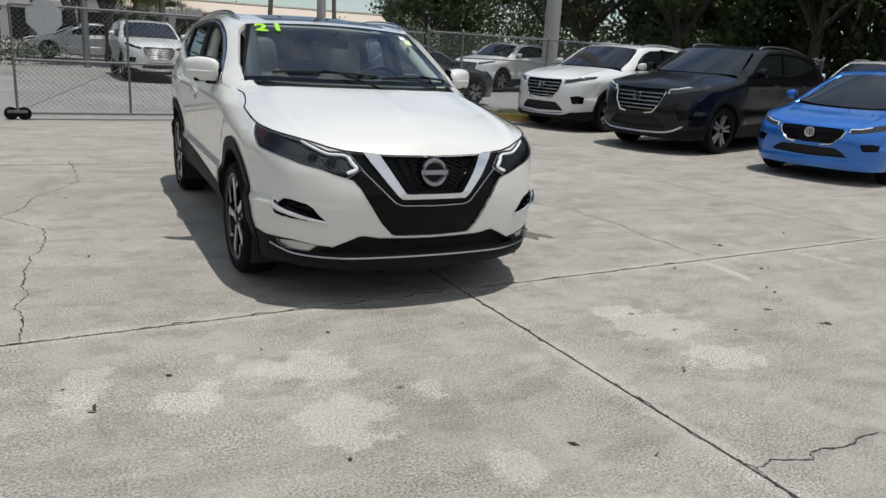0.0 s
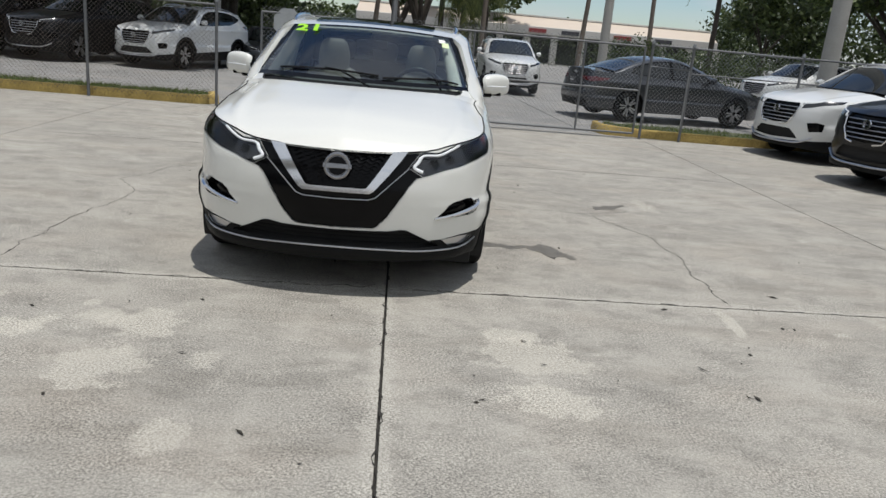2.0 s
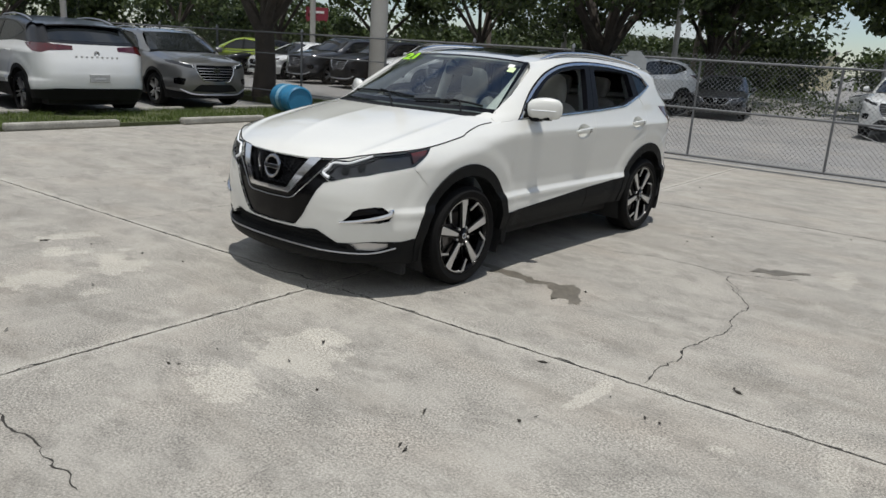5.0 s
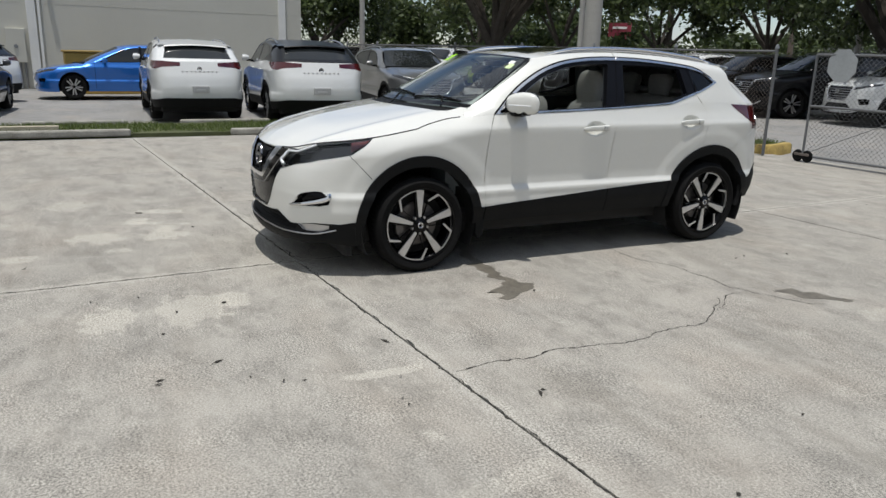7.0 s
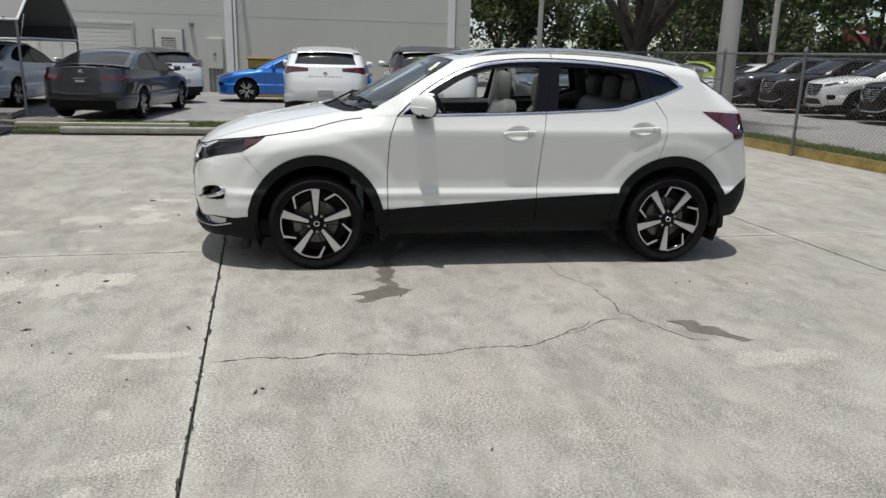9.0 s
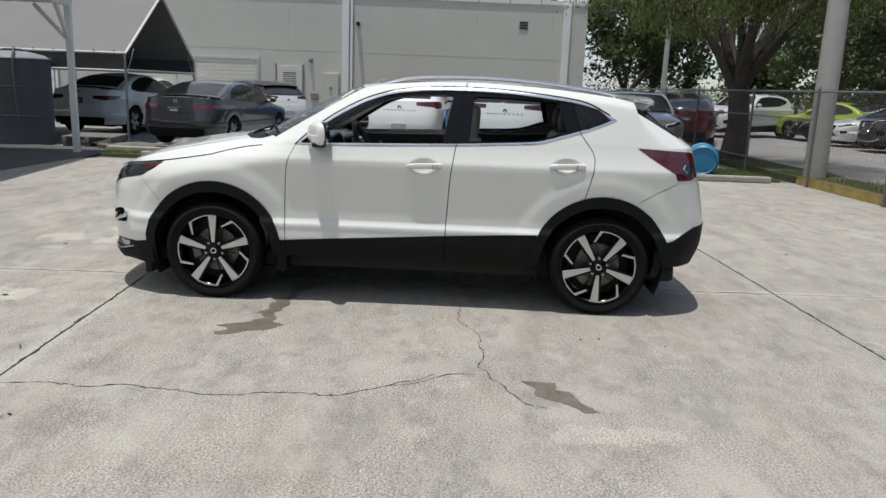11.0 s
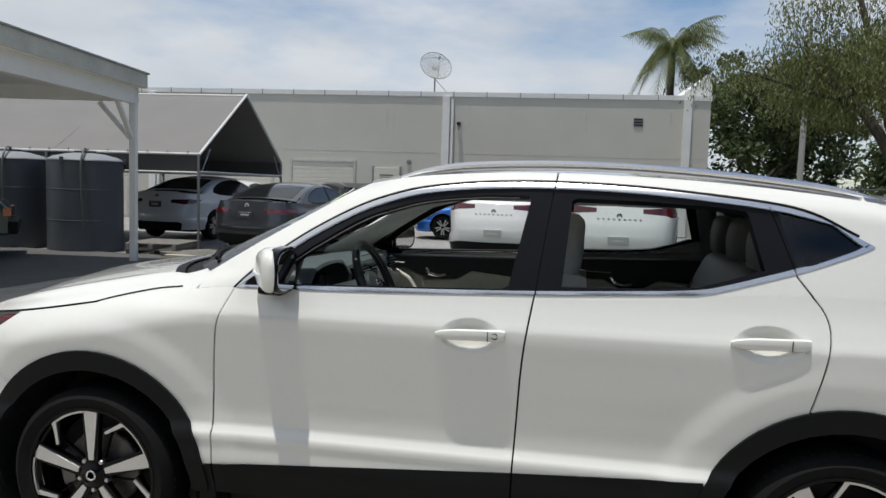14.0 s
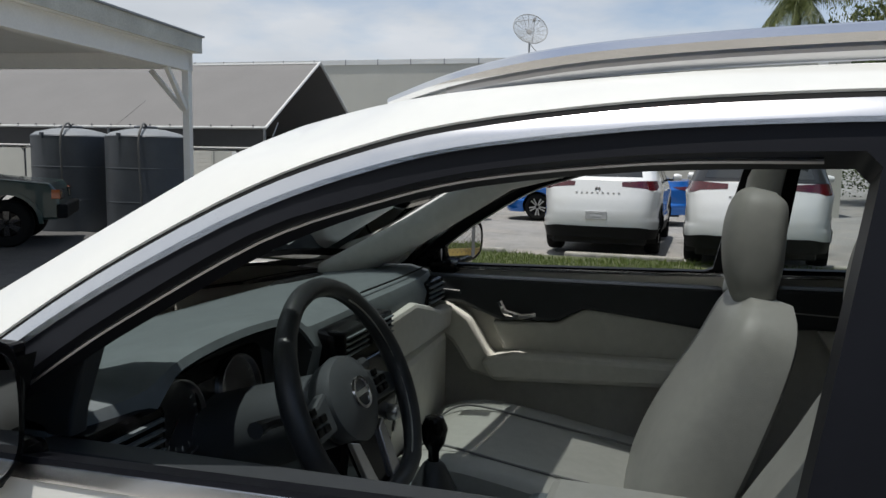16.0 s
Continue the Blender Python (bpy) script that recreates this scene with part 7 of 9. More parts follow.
P_LIST = [
    (suv, "suv_car", "black crossover with silver grille bars, parked on concrete", heading(7.30, 5.20, -.957, -.29, (1.02, 1.12, 1.03)), BLACK_CAR, None),
    (saloon, "saloon_car", "bright blue small saloon parked on concrete", heading(7.72, 2.45, -.957, -.29, (.97, .95, 1)), BLUE_CAR, None),
    (suv, "suv_car", "white crossover behind the row of parked cars", heading(13.2, 6.2, -.957, -.29), WHITE_CAR, None),
    # west row
    (suv, "suv_car", "white crossover seen from the rear on the workshop lot", heading(-13.95, .36, -1, .03, (1, 1, .96)), WHITE_CAR, None),
    (suv, "suv_car", "white three-row crossover with black roof on the workshop lot", heading(-13.25, 2.75, -1, .08, (1.06, 1.06, .99)), WHITE_CAR, BLACK_CAR),
    (suv, "suv_car", "silver grey crossover facing the grass strip", heading(-11.15, 5.50, 1, -.1, (1.02, 1.02, .94)), SILVER_CAR, None),
    (saloon, "saloon_car", "dark grey saloon with dealer plate by the grass strip", heading(-14.0, -4.15, -1, .12), GREY_CAR, None),
    (saloon, "saloon_car", "white saloon parked by the fabric shelter", heading(-16.5, -7.55, -.99, .10, (1.02, 1.04, 1.06)), WHITE_CAR, None),
    (suv, "suv_car", "white crossover with black roof near the workshop wall", heading(-18.7, -6.0, -.72, -.69, (.92, .92, .88)), WHITE_CAR, BLACK_CAR),
    (saloon, "saloon_car", "bright blue saloon parked along the workshop wall", heading(-17.9, -1.95, .0, -1, (1, .97, 1)), BLUE_CAR, None),
    (saloon, "saloon_car", "white saloon under the fabric shelter", heading(-20.9, -9.1, -1, 0), WHITE_CAR, None),
    # north lot
    (suv, "suv_car", "black and white crossover facing the gate", heading(.40, 18.4, .05, -1, (.95, 1, .96)), WHITE_CAR, None),
    (suv, "suv_car", "white crossover facing the gate", heading(2.85, 18.7, .03, -1, (.93, 1, .95)), WHITE_CAR, None),
    (saloon, "saloon_car", "grey sports coupe beyond the fence", heading(-4.8, 19.8, .25, -.97, (.95, .9, .88)), GREY_CAR, None),
    (suv, "suv_car", "white crossover in the row beyond the fence", heading(-7.2, 16.4, -.25, -.97), WHITE_CAR, None),
    (suv, "suv_car", "black pickup-sized crossover beyond the fence", heading(-9.8, 15.9, -.25, -.97, (1, 1.05, 1.05)), BLACK_CAR, None),
    (suv, "suv_car", "black crossover in the row beyond the fence", heading(-11.9, 15.6, -.15, -1, (.96, 1, 1)), BLACK_CAR, None),
    (suv, "suv_car", "white crossover in the far row", heading(-14.0, 15.4, -.12, -1, (.96, 1, 1)), WHITE_CAR, None),
    (suv, "suv_car", "black crossover in the far row", heading(-16.2, 15.3, -.08, -1, (.97, 1, 1)), BLACK_CAR, None),
    (suv, "suv_car", "dark grey crossover in the far row", heading(-18.6, 15.3, -.04, -1), GREY_CAR, None),
    (saloon, "saloon_car", "white saloon in the far row", heading(-21.1, 15.3, 0, -1), WHITE_CAR, None),
    (saloon, "saloon_car", "dark saloon in the far row", heading(-23.7, 15.3, 0, -1), BLACK_CAR, None),
    (saloon, "saloon_car", "white saloon on the road beyond the lot", heading(-2.5, 31.0, -1, -.05), WHITE_CAR, None),
    (suv, "suv_car", "white crossover beyond the dark saloon", heading(11.5, 19.5, -.9, -.4), WHITE_CAR, None),
    (saloon, "saloon_car", "maroon saloon beyond the western fence", heading(-21.5, 9.6, -.95, .3), MAROON_CAR, None),
    (suv, "suv_car", "white crossover by the maroon saloon", heading(-24.5, 11.8, .6, -.8), WHITE_CAR, None),
    (suv, "suv_car", "silver minivan in the western lot", heading(-29, 12.6, .9, .35, (1.05, 1.05, 1.0)), SILVER_CAR, None),
    (saloon, "hatchback_car", "lime green hatchback in the western lot", heading(-24.8, 15.0, -.8, -.6, (.95, .84, 1.03)), LIME_CAR, None),
]
for a in P_LIST:
    park(*a)


# ---------------------------------------------------------------- fence, kerbs, grass
GALV = mat("galvanised_steel", (.27, .275, .28), .45, .7, .12, 8)
FENCE_STEEL = mat("weathered_fence_steel", (.15, .155, .16), .6, .4, .2, 8)
DISH = mat("grey_dish_mesh", (.30, .30, .29), .7, 0, .15, 8)
RUSTY = mat("rusty_wire", (.16, .135, .12), .7, .4, .25, 10)
YELLOW = mat("worn_yellow_kerb", (.38, .275, .085), .88, 0, .60, 3.2, .3, 60)
STOPS = mat("weathered_kerb_concrete", (.29, .28, .245), .9, 0, .38, 5, .4, 70)
GRASS_SOIL = mat("grass_soil", (.075, .085, .035), .95, 0, .4, 3, .6, 50)
POLE = mat("concrete_pole", (.36, .35, .325), .85, 0, .10, 4, .2, 60)
WOODPOLE = mat("utility_pole_wood", (.17, .14, .115), .85, 0, .2, 6, .3, 40)
FENCE_Y = lambda x: 8.30 + .075 * x


def leafy(name, dark, light, through=.30):
    """Leaves: each island takes a tone of its own, some light passes through."""
    m = bpy.data.materials.new(name)
    m.use_nodes = True
    n, l = m.node_tree.nodes, m.node_tree.links
    n.clear()
    out, mix = n.new("ShaderNodeOutputMaterial"), n.new("ShaderNodeMixShader")
    d, t, g = n.new("ShaderNodeBsdfPrincipled"), n.new("ShaderNodeBsdfTranslucent"), n.new("ShaderNodeNewGeometry")
    c = n.new("ShaderNodeMix")
    c.data_type = "RGBA"
    c.inputs[6].default_value, c.inputs[7].default_value = (*dark, 1), (*light, 1)
    l.new(g.outputs["Random Per Island"], c.inputs[0])
    l.new(c.outputs[2], d.inputs["Base Color"])
    l.new(c.outputs[2], t.inputs["Color"])
    d.inputs["Roughness"].default_value = .55
    mix.inputs[0].default_value = through
    l.new(d.outputs[0], mix.inputs[1])
    l.new(t.outputs[0], mix.inputs[2])
    l.new(mix.outputs[0], out.inputs["Surface"])
    return m


LEAF = leafy("broad_leaves", (.014, .028, .008), (.085, .118, .032), .24)
LEAF_W = leafy("feathery_leaves", (.050, .070, .020), (.19, .21, .066), .30)
LEAF_P = leafy("palm_fronds", (.05, .075, .02), (.17, .19, .055))
GRASS = leafy("grass_blades", (.05, .085, .018), (.17, .22, .05))
BARK = mat("tree_bark", (.052, .044, .036), .95, 0, .35, 5, .8, 25)


def chain_link(parent, x0, x1, z0, z1, dy=0.0, rust=False):
    """Woven wire: two families of slanting wires."""
    bm, pitch, r = bmesh.new(), .075, .0024
    h = z1 - z0
    for fam in (1, -1):
        n0 = int((x1 - x0 + h) / pitch)
        for k in range(n0 + 1):
            a = x0 - (h if fam > 0 else 0) + k * pitch
            p, q = (a, z0), (a + fam * h, z1)
            pts = []
            for x, z in (p, q):
                pts.append([x, z])
            for e, o in ((0, 1), (1, 0)):
                if pts[e][0] < x0:
                    t = (x0 - pts[e][0]) / (pts[o][0] - pts[e][0])
                    if not 0 <= t <= 1:
                        break
                    pts[e] = [x0, pts[e][1] + t * (pts[o][1] - pts[e][1])]
                if pts[e][0] > x1:
                    t = (x1 - pts[e][0]) / (pts[o][0] - pts[e][0])
                    if not 0 <= t <= 1:
                        break
                    pts[e] = [x1, pts[e][1] + t * (pts[o][1] - pts[e][1])]
            else:
                if abs(pts[0][1] - pts[1][1]) > .02 and all(x0 - .01 <= s[0] <= x1 + .01 for s in pts):
                    y = .003 * fam + dy
                    bm_tube(bm, [(s[0], FENCE_Y(s[0]) + y, s[1]) for s in pts], r, 3, False, False)
    ob = part("chain_link_mesh", bm, RUSTY if rust else GALV, parent, "grey woven wire")
    ob["kind"] = "stuff"
    return ob


def rail(parent, x0, x1, z, r=.021, dy=0.0, name="rail"):
    return part(name, tube_bm([(x0, FENCE_Y(x0) + dy, z), (x1, FENCE_Y(x1) + dy, z)], r * .85, 10), FENCE_STEEL, parent, "", True)


def fence_post(parent, x, h, r=.030, dy=0.0, z0=-.03):
    p = part("post", tube_bm([(x, FENCE_Y(x) + dy, z0), (x, FENCE_Y(x) + dy, h)], r * .85, 12), FENCE_STEEL, parent, "grey steel post", True)
    part("post_cap", lathe_bm([(0, .05), (r * .7, .04), (r * 1.15, 0), (r * 1.15, -.02)], 12, "z", Matrix.Translation((x, FENCE_Y(x) + dy, h))), GALV, p, "", True)
    return p


fw = empty("fence")
tagged(fw, "grey chain-link fence with steel posts beside the yellow kerb", "fence", kind="structure")
for x in (-20.2, -17.8, -15.4, -13.0, -10.0, -7.5, -5.3, -3.2):
    fence_post(fw, x, 1.72)
rail(fw, -20.2, -3.2, 1.66)
rail(fw, -20.2, -7.5, 1.18, .016)
rail(fw, -20.2, -7.5, .32, .016)
chain_link(fw, -20.2, -3.25, .10, 1.70, .03, True)
fe = empty("fence")
tagged(fe, "grey chain-link fence east of the gate", "fence", kind="structure")
for x in (4.3, 5.05, 7.1, 9.4, 11.7, 14.0, 16.3):
    fence_post(fe, x, 1.70)
rail(fe, 4.3, 16.3, 1.66)
rail(fe, 5.05, 16.3, 1.22, .016)
chain_link(fe, 4.3, 16.3, .18, 1.70, .03)
gate = empty("sliding_gate")
tagged(gate, "grey chain-link sliding gate with octagonal sign", "gate")
for x in (-2.45, -.92, 1.13, 3.08, 4.15):
    part("upright", tube_bm([(x, FENCE_Y(x) - .06, .10), (x, FENCE_Y(x) - .06, 1.62)], .019, 10), FENCE_STEEL, gate, "", True)
for z in (.10, .86, 1.62):
    rail(gate, -2.45, 4.15, z, .022, -.06, "gate_rail")
chain_link(gate, -2.45, 4.15, .06, 1.72, -.035)
part("brace", tube_bm([(-2.45, FENCE_Y(-2.45) - .06, .12), (-.92, FENCE_Y(-.92) - .06, .84)], .006, 6), GALV, gate)
part("brace", tube_bm([(1.13, FENCE_Y(1.13) - .06, .86), (3.08, FENCE_Y(3.08) - .06, .12)], .006, 6), GALV, gate)
sy = FENCE_Y(-2.0) - .085
part("sign_plate", prism_bm(circle(-2.02, 1.47, .25, 8, 22.5, 382.5), sy - .003, sy + .003, "xz"), mat("faded_sign_back", (.40, .42, .43), .5, .5, .1, 5), gate, "grey back of an octagonal sign")
for s in (-1, 1):
    w = part("gate_wheel", lathe_bm([(0, .03), (.03, .03), (.085, .02), (.095, 0), (.085, -.02), (.03, -.03), (0, -.03)], 20, "x", Matrix.Translation((-2.45 + .085 * s, FENCE_Y(-2.45) - .06, .095)) @ pose(0, 0, 0, 0, 0, 90)), RUBBER, gate, "black gate wheel", True)
part("wheel_fork", box_bm((-2.58, FENCE_Y(-2.45) - .10, .10), (-2.32, FENCE_Y(-2.45) - .02, .14), None, .008), RUSTY, gate)
part("latch_frame", tube_bm([(4.28, FENCE_Y(4.28) - .10, .35), (4.28, FENCE_Y(4.28) - .10, 1.30), (5.0, FENCE_Y(5) - .10, 1.28), (5.0, FENCE_Y(5) - .10, .30)], .016, 8), GALV, fe, "", True)

# kerbs


def kerb(name, line, w, h, material, label):
    """A kerb with a rounded top along a line of (x, y)."""
    bm = bmesh.new()
    pts = [Vector((p[0], p[1], 0)) for p in line]
    rings = []
    for i, p in enumerate(pts):
        d = (pts[min(i + 1, len(pts) - 1)] - pts[max(i - 1, 0)]).normalized()
        s = Vector((-d.y, d.x, 0))
        rings.append([bm.verts.new(p + s * a + Vector((0, 0, b))) for a, b in ((-w / 2, -.03), (-w / 2 + .01, h - .03), (-w / 2 + .035, h), (w / 2 - .03, h), (w / 2, h - .025), (w / 2, -.03))])
    for a, b in zip(rings, rings[1:]):
        for k in range(5):
            bm.faces.new((a[k], a[k + 1], b[k + 1], b[k]))
    bm.faces.new(rings[0]), bm.faces.new(rings[-1])
    bmesh.ops.recalc_face_normals(bm, faces=bm.faces)
    ob = part(name, bm, material, None, "", True)
    return tagged(ob, label, "kerb", kind="structure")


K = lambda x, d=0: (x, FENCE_Y(x) + .14 + d)
kerb("kerb_west", [K(x) for x in (-8.0, -6, -4.5, -3.55)] + [(-3.42, FENCE_Y(-3.4) + .2), (-3.36, FENCE_Y(-3.4) + .34), (-3.40, FENCE_Y(-3.4) + .6), (-3.55, FENCE_Y(-3.4) + 1.0)], .16, .15, YELLOW, "worn yellow painted kerb along the fence")
kerb("kerb_east", [(3.75, 9.9), (3.70, 9.6), (3.78, 9.3), (4.0, 9.05), (4.4, 8.9), (5.2, 8.86)] + [K(x) for x in (6.2, 8, 10, 14)], .16, .15, YELLOW, "worn yellow painted kerb round the grass island")


def grass_strip(name, poly, z, n, label, tall=.07):
    """A strip of soil with blades on it."""
    soil = part(name + "_bed", prism_bm(poly, -.03, z, "xy"), GRASS_SOIL, None)
    tagged(soil, label + " bed", "grass", kind="structure")
    x0, x1, y0, y1 = min(p[0] for p in poly), max(p[0] for p in poly), min(p[1] for p in poly), max(p[1] for p in poly)
    V, F, rng = [], [], np.random.default_rng(5)
    while len(F) < n:
        x, y = rng.uniform(x0, x1), rng.uniform(y0, y1)
        if not inside((x, y), poly) or noise.noise((x * 1.3, y * 1.3, 0)) < -.28:
            continue
        a, h, w = rng.uniform(0, 6.28), tall * rng.uniform(.4, 1.3), rng.uniform(.004, .009)
        dx, dy, b = math.cos(a) * w, math.sin(a) * w, rng.normal(0, .35, 2) * h
        k = len(V)
        V += [(x - dx, y - dy, z - .005), (x + dx, y + dy, z - .005), (x + b[0], y + b[1], z + h)]
        F.append((k, k + 1, k + 2))
    ob = mesh_object(name, V, F, GRASS, None, "", False)
    tagged(ob, label, "grass", kind="stuff")


grass_strip("grass_strip", [(-9.75, -5.2), (-8.05, -5.2), (-8.05, 7.5), (-9.75, 7.4)], .04, 16000, "patchy green grass strip between the parking rows")
grass_strip("grass_verge", [K(-20, .06), K(-3.6, .08), (-3.6, FENCE_Y(-3.6) + 1.2), (-20, FENCE_Y(-20) + 1.3)], .10, 12000, "short dry grass along the fence")
grass_strip("grass_island", [(3.9, 9.8), (4.1, 9.2), K(6.5, .1), K(15, .1), (15, 10.9), (3.95, 10.2)], .10, 7000, "short grass island with a yellow kerb")
for y in (-4.4, -2.95, .38, 3.2, 5.55):
    s = part("wheel_stop", box_bm((-.075, 0, 0), (.075, 1.72, .115), None, .03, 2), STOPS, None)
    s.matrix_world = pose(-7.93 + (.05 if y > 0 else -.1), y, 0, 0, 0, 1.5)
    tagged(s, "weathered concrete wheel stop on the slab's edge", "wheel stop", "wheel stops")
for y in (-2.9, -.2, 2.75, 5.2):
    s = part("wheel_stop", box_bm((-.075, 0, 0), (.075, 1.75, .115), None, .03, 2), STOPS, None)
    s.matrix_world = pose(-9.95, y, -.03, 0, 0, 1)
    tagged(s, "grey concrete wheel stop behind the grass strip", "wheel stop", "wheel stops")

# ---------------------------------------------------------------- poles, wires


def lamp_pole(x, y, h, r, material, label, lean=(0, 0), name="concrete_pole"):
    ob = part(name, tube_bm([(x, y, -.05), (x + lean[0] * .5, y + lean[1] * .5, h * .5), (x + lean[0], y + lean[1], h)], [r, r * .85, r * .68], 14), material, None, "", True)
    return tagged(ob, label, "pole")


lamp_pole(-8.15, 8.15, 10, .20, POLE, "tall round concrete pole by the fence")
lamp_pole(9.0, 11.6, 10, .20, POLE, "tall round concrete pole behind the parked cars")
lamp_pole(6.4, 22.4, 10, .17, POLE, "tall concrete pole in the north lot")
lamp_pole(-6.6, 20.2, 9, .10, POLE, "slim grey lamp pole in the north lot")
lamp_pole(-12.5, 23.0, 9, .11, POLE, "slim grey lamp pole behind the far row")
lamp_pole(-1.2, 24.5, 9, .12, GALV, "grey steel lamp pole", name="lamp_pole")
lamp_pole(-22, 18, 9, .13, POLE, "grey lamp pole in the western lot")
lamp_pole(-28, 10.2, 8, .13, POLE, "grey lamp pole beyond the fence")
up = []
for x, y, l in ((9.5, 44, .6), (14.5, 46, -.3), (3.2, 43, .2), (-3.5, 42, 1.0), (-14, 40, .3), (-26, 36, -.2)):
    up.append(lamp_pole(x, y, 11, .16, WOODPOLE, "weathered wooden utility pole along the road", (l, 0), "utility_pole"))
for z in (6.6, 7.3, 9.4):
    w = part("power_line", tube_bm([(x, 43 + .05 * x, z - .35 * math.cos(x * .25)) for x in range(-50, 46, 4)], .018, 4), RUBBER, None)
    tagged(w, "thin black power line between utility poles", "cable")

# ---------------------------------------------------------------- trees


def leaf_mesh(name, V, material, parent=None, label=""):
    """Many four-cornered leaves as one mesh."""
    n = len(V) // 4
    me = bpy.data.meshes.new(name)
    me.vertices.add(4 * n)
    me.vertices.foreach_set("co", np.asarray(V, dtype=np.float32).ravel())
    me.loops.add(4 * n)
    me.loops.foreach_set("vertex_index", np.arange(4 * n, dtype=np.int32))
    me.polygons.add(n)
    me.polygons.foreach_set("loop_start", np.arange(0, 4 * n, 4, dtype=np.int32))
    me.update(calc_edges=True)
    me.validate()
    me.materials.append(material)
    ob = new(name, me)
    if parent:
        ob.parent = parent
    if label:
        ob["label"] = label
    return ob


def add_tree(x, y, height, spread, seed, leaves=3500, leaf=.16, material=None, trunk=.20, fork=.35, limbs=7, name="tree", label="leafy green tree beyond the fence", droop=0.0, low=.30, lean=(0, 0)):
    rng = np.random.default_rng(seed)
    tree = empty(name, pose(x, y, -.03))
    tagged(tree, label, "tree")
    wood = bmesh.new()
    fz = height * fork
    base = [(0, 0, 0), (rng.normal(0, .05), rng.normal(0, .05), fz * .5), (rng.normal(0, .08), rng.normal(0, .08), fz)]
    bm_tube(wood, base, [trunk * 1.25, trunk, trunk * .92], 10)
    part("trunk", wood, BARK, tree, "rough brown trunk", True)
    tips = []
    for k in range(limbs):
        a = 2 * math.pi * (k + rng.uniform(-.3, .3)) / limbs
        reach, top = spread * rng.uniform(.45, .95), height * rng.uniform(.62, .96)
        p0 = Vector(base[2]) - Vector((0, 0, rng.uniform(0, fz * .25)))
        p1 = p0 + Vector((math.cos(a) * reach * .35, math.sin(a) * reach * .35, (top - fz) * .40))
        p2 = p0 + Vector((math.cos(a) * reach * .75, math.sin(a) * reach * .75, (top - fz) * .75))
        p3 = p0 + Vector((math.cos(a) * reach, math.sin(a) * reach, (top - fz)))
        L3 = Vector((*lean, 0))
        p1, p2, p3 = p1 + L3 * .25, p2 + L3 * .7, p3 + L3
        b = bmesh.new()
        pts = [Vector(q) for q in smooth_line([tuple(p0), tuple(p1 + Vector(rng.normal(0, .12, 3))), tuple(p2 + Vector(rng.normal(0, .15, 3))), tuple(p3)], 4)]
        bm_tube(b, pts, [trunk * (.55 - .48 * i / (len(pts) - 1)) for i in range(len(pts))], 7)
        part("limb", b, BARK, tree, "", True)
        tips += [p3, p2, (p1 + p2) / 2, (p2 + p3) / 2]
        for _ in range(3):
            q = p2 + Vector(rng.normal(0, spread * .22, 3))
            q.z = max(q.z, fz + .3)
            b = bmesh.new()
            bm_tube(b, [tuple((p1 + p2) / 2), tuple((p2 + q) / 2 + Vector(rng.normal(0, .1, 3))), tuple(q)], [trunk * .2, trunk * .12, trunk * .05], 5)
            part("branch", b, BARK, tree, "", True)
            tips.append(q)
    tips = np.array([tuple(t) for t in tips])
    more = 26 if leaves < 60000 else 90
    extra = tips[rng.integers(0, len(tips), more)] + rng.normal(0, spread * (.16 if more < 60 else .20), (more, 3))
    cl = np.r_[tips, extra]
    size = spread * rng.uniform(.13, .26, len(cl))
    pick = rng.integers(0, len(cl), leaves)
    d = rng.normal(0, 1, (leaves, 3))
    d /= np.linalg.norm(d, axis=1)[:, None]
    c = cl[pick] + d * (size[pick] * rng.uniform(.15, 1, leaves) ** .5)[:, None] * (1.15, 1.15, .75)
    if droop:
        c[:, 2] -= droop * rng.uniform(0, 1, leaves) ** 1.5 * spread * .5
    c[:, 2] = np.maximum(c[:, 2], height * low * rng.uniform(.85, 1.3, leaves))
    u, w = rng.normal(0, 1, (leaves, 3)), rng.normal(0, 1, (leaves, 3))
    if droop:
        u = u * .35 + (0, 0, -1)
    u /= np.linalg.norm(u, axis=1)[:, None]
    w = np.cross(u, w)
    w /= np.linalg.norm(w, axis=1)[:, None]
    s = leaf * rng.uniform(.6, 1.3, leaves)[:, None]
    nar = .28 if droop else .5
    V = np.stack([c - u * s * .5, c + w * s * nar * .5, c + u * s * .5, c - w * s * nar * .5], 1).reshape(-1, 3)
    leaf_mesh("crown", V, material or LEAF, tree, "crown of many small leaves")
    return tree


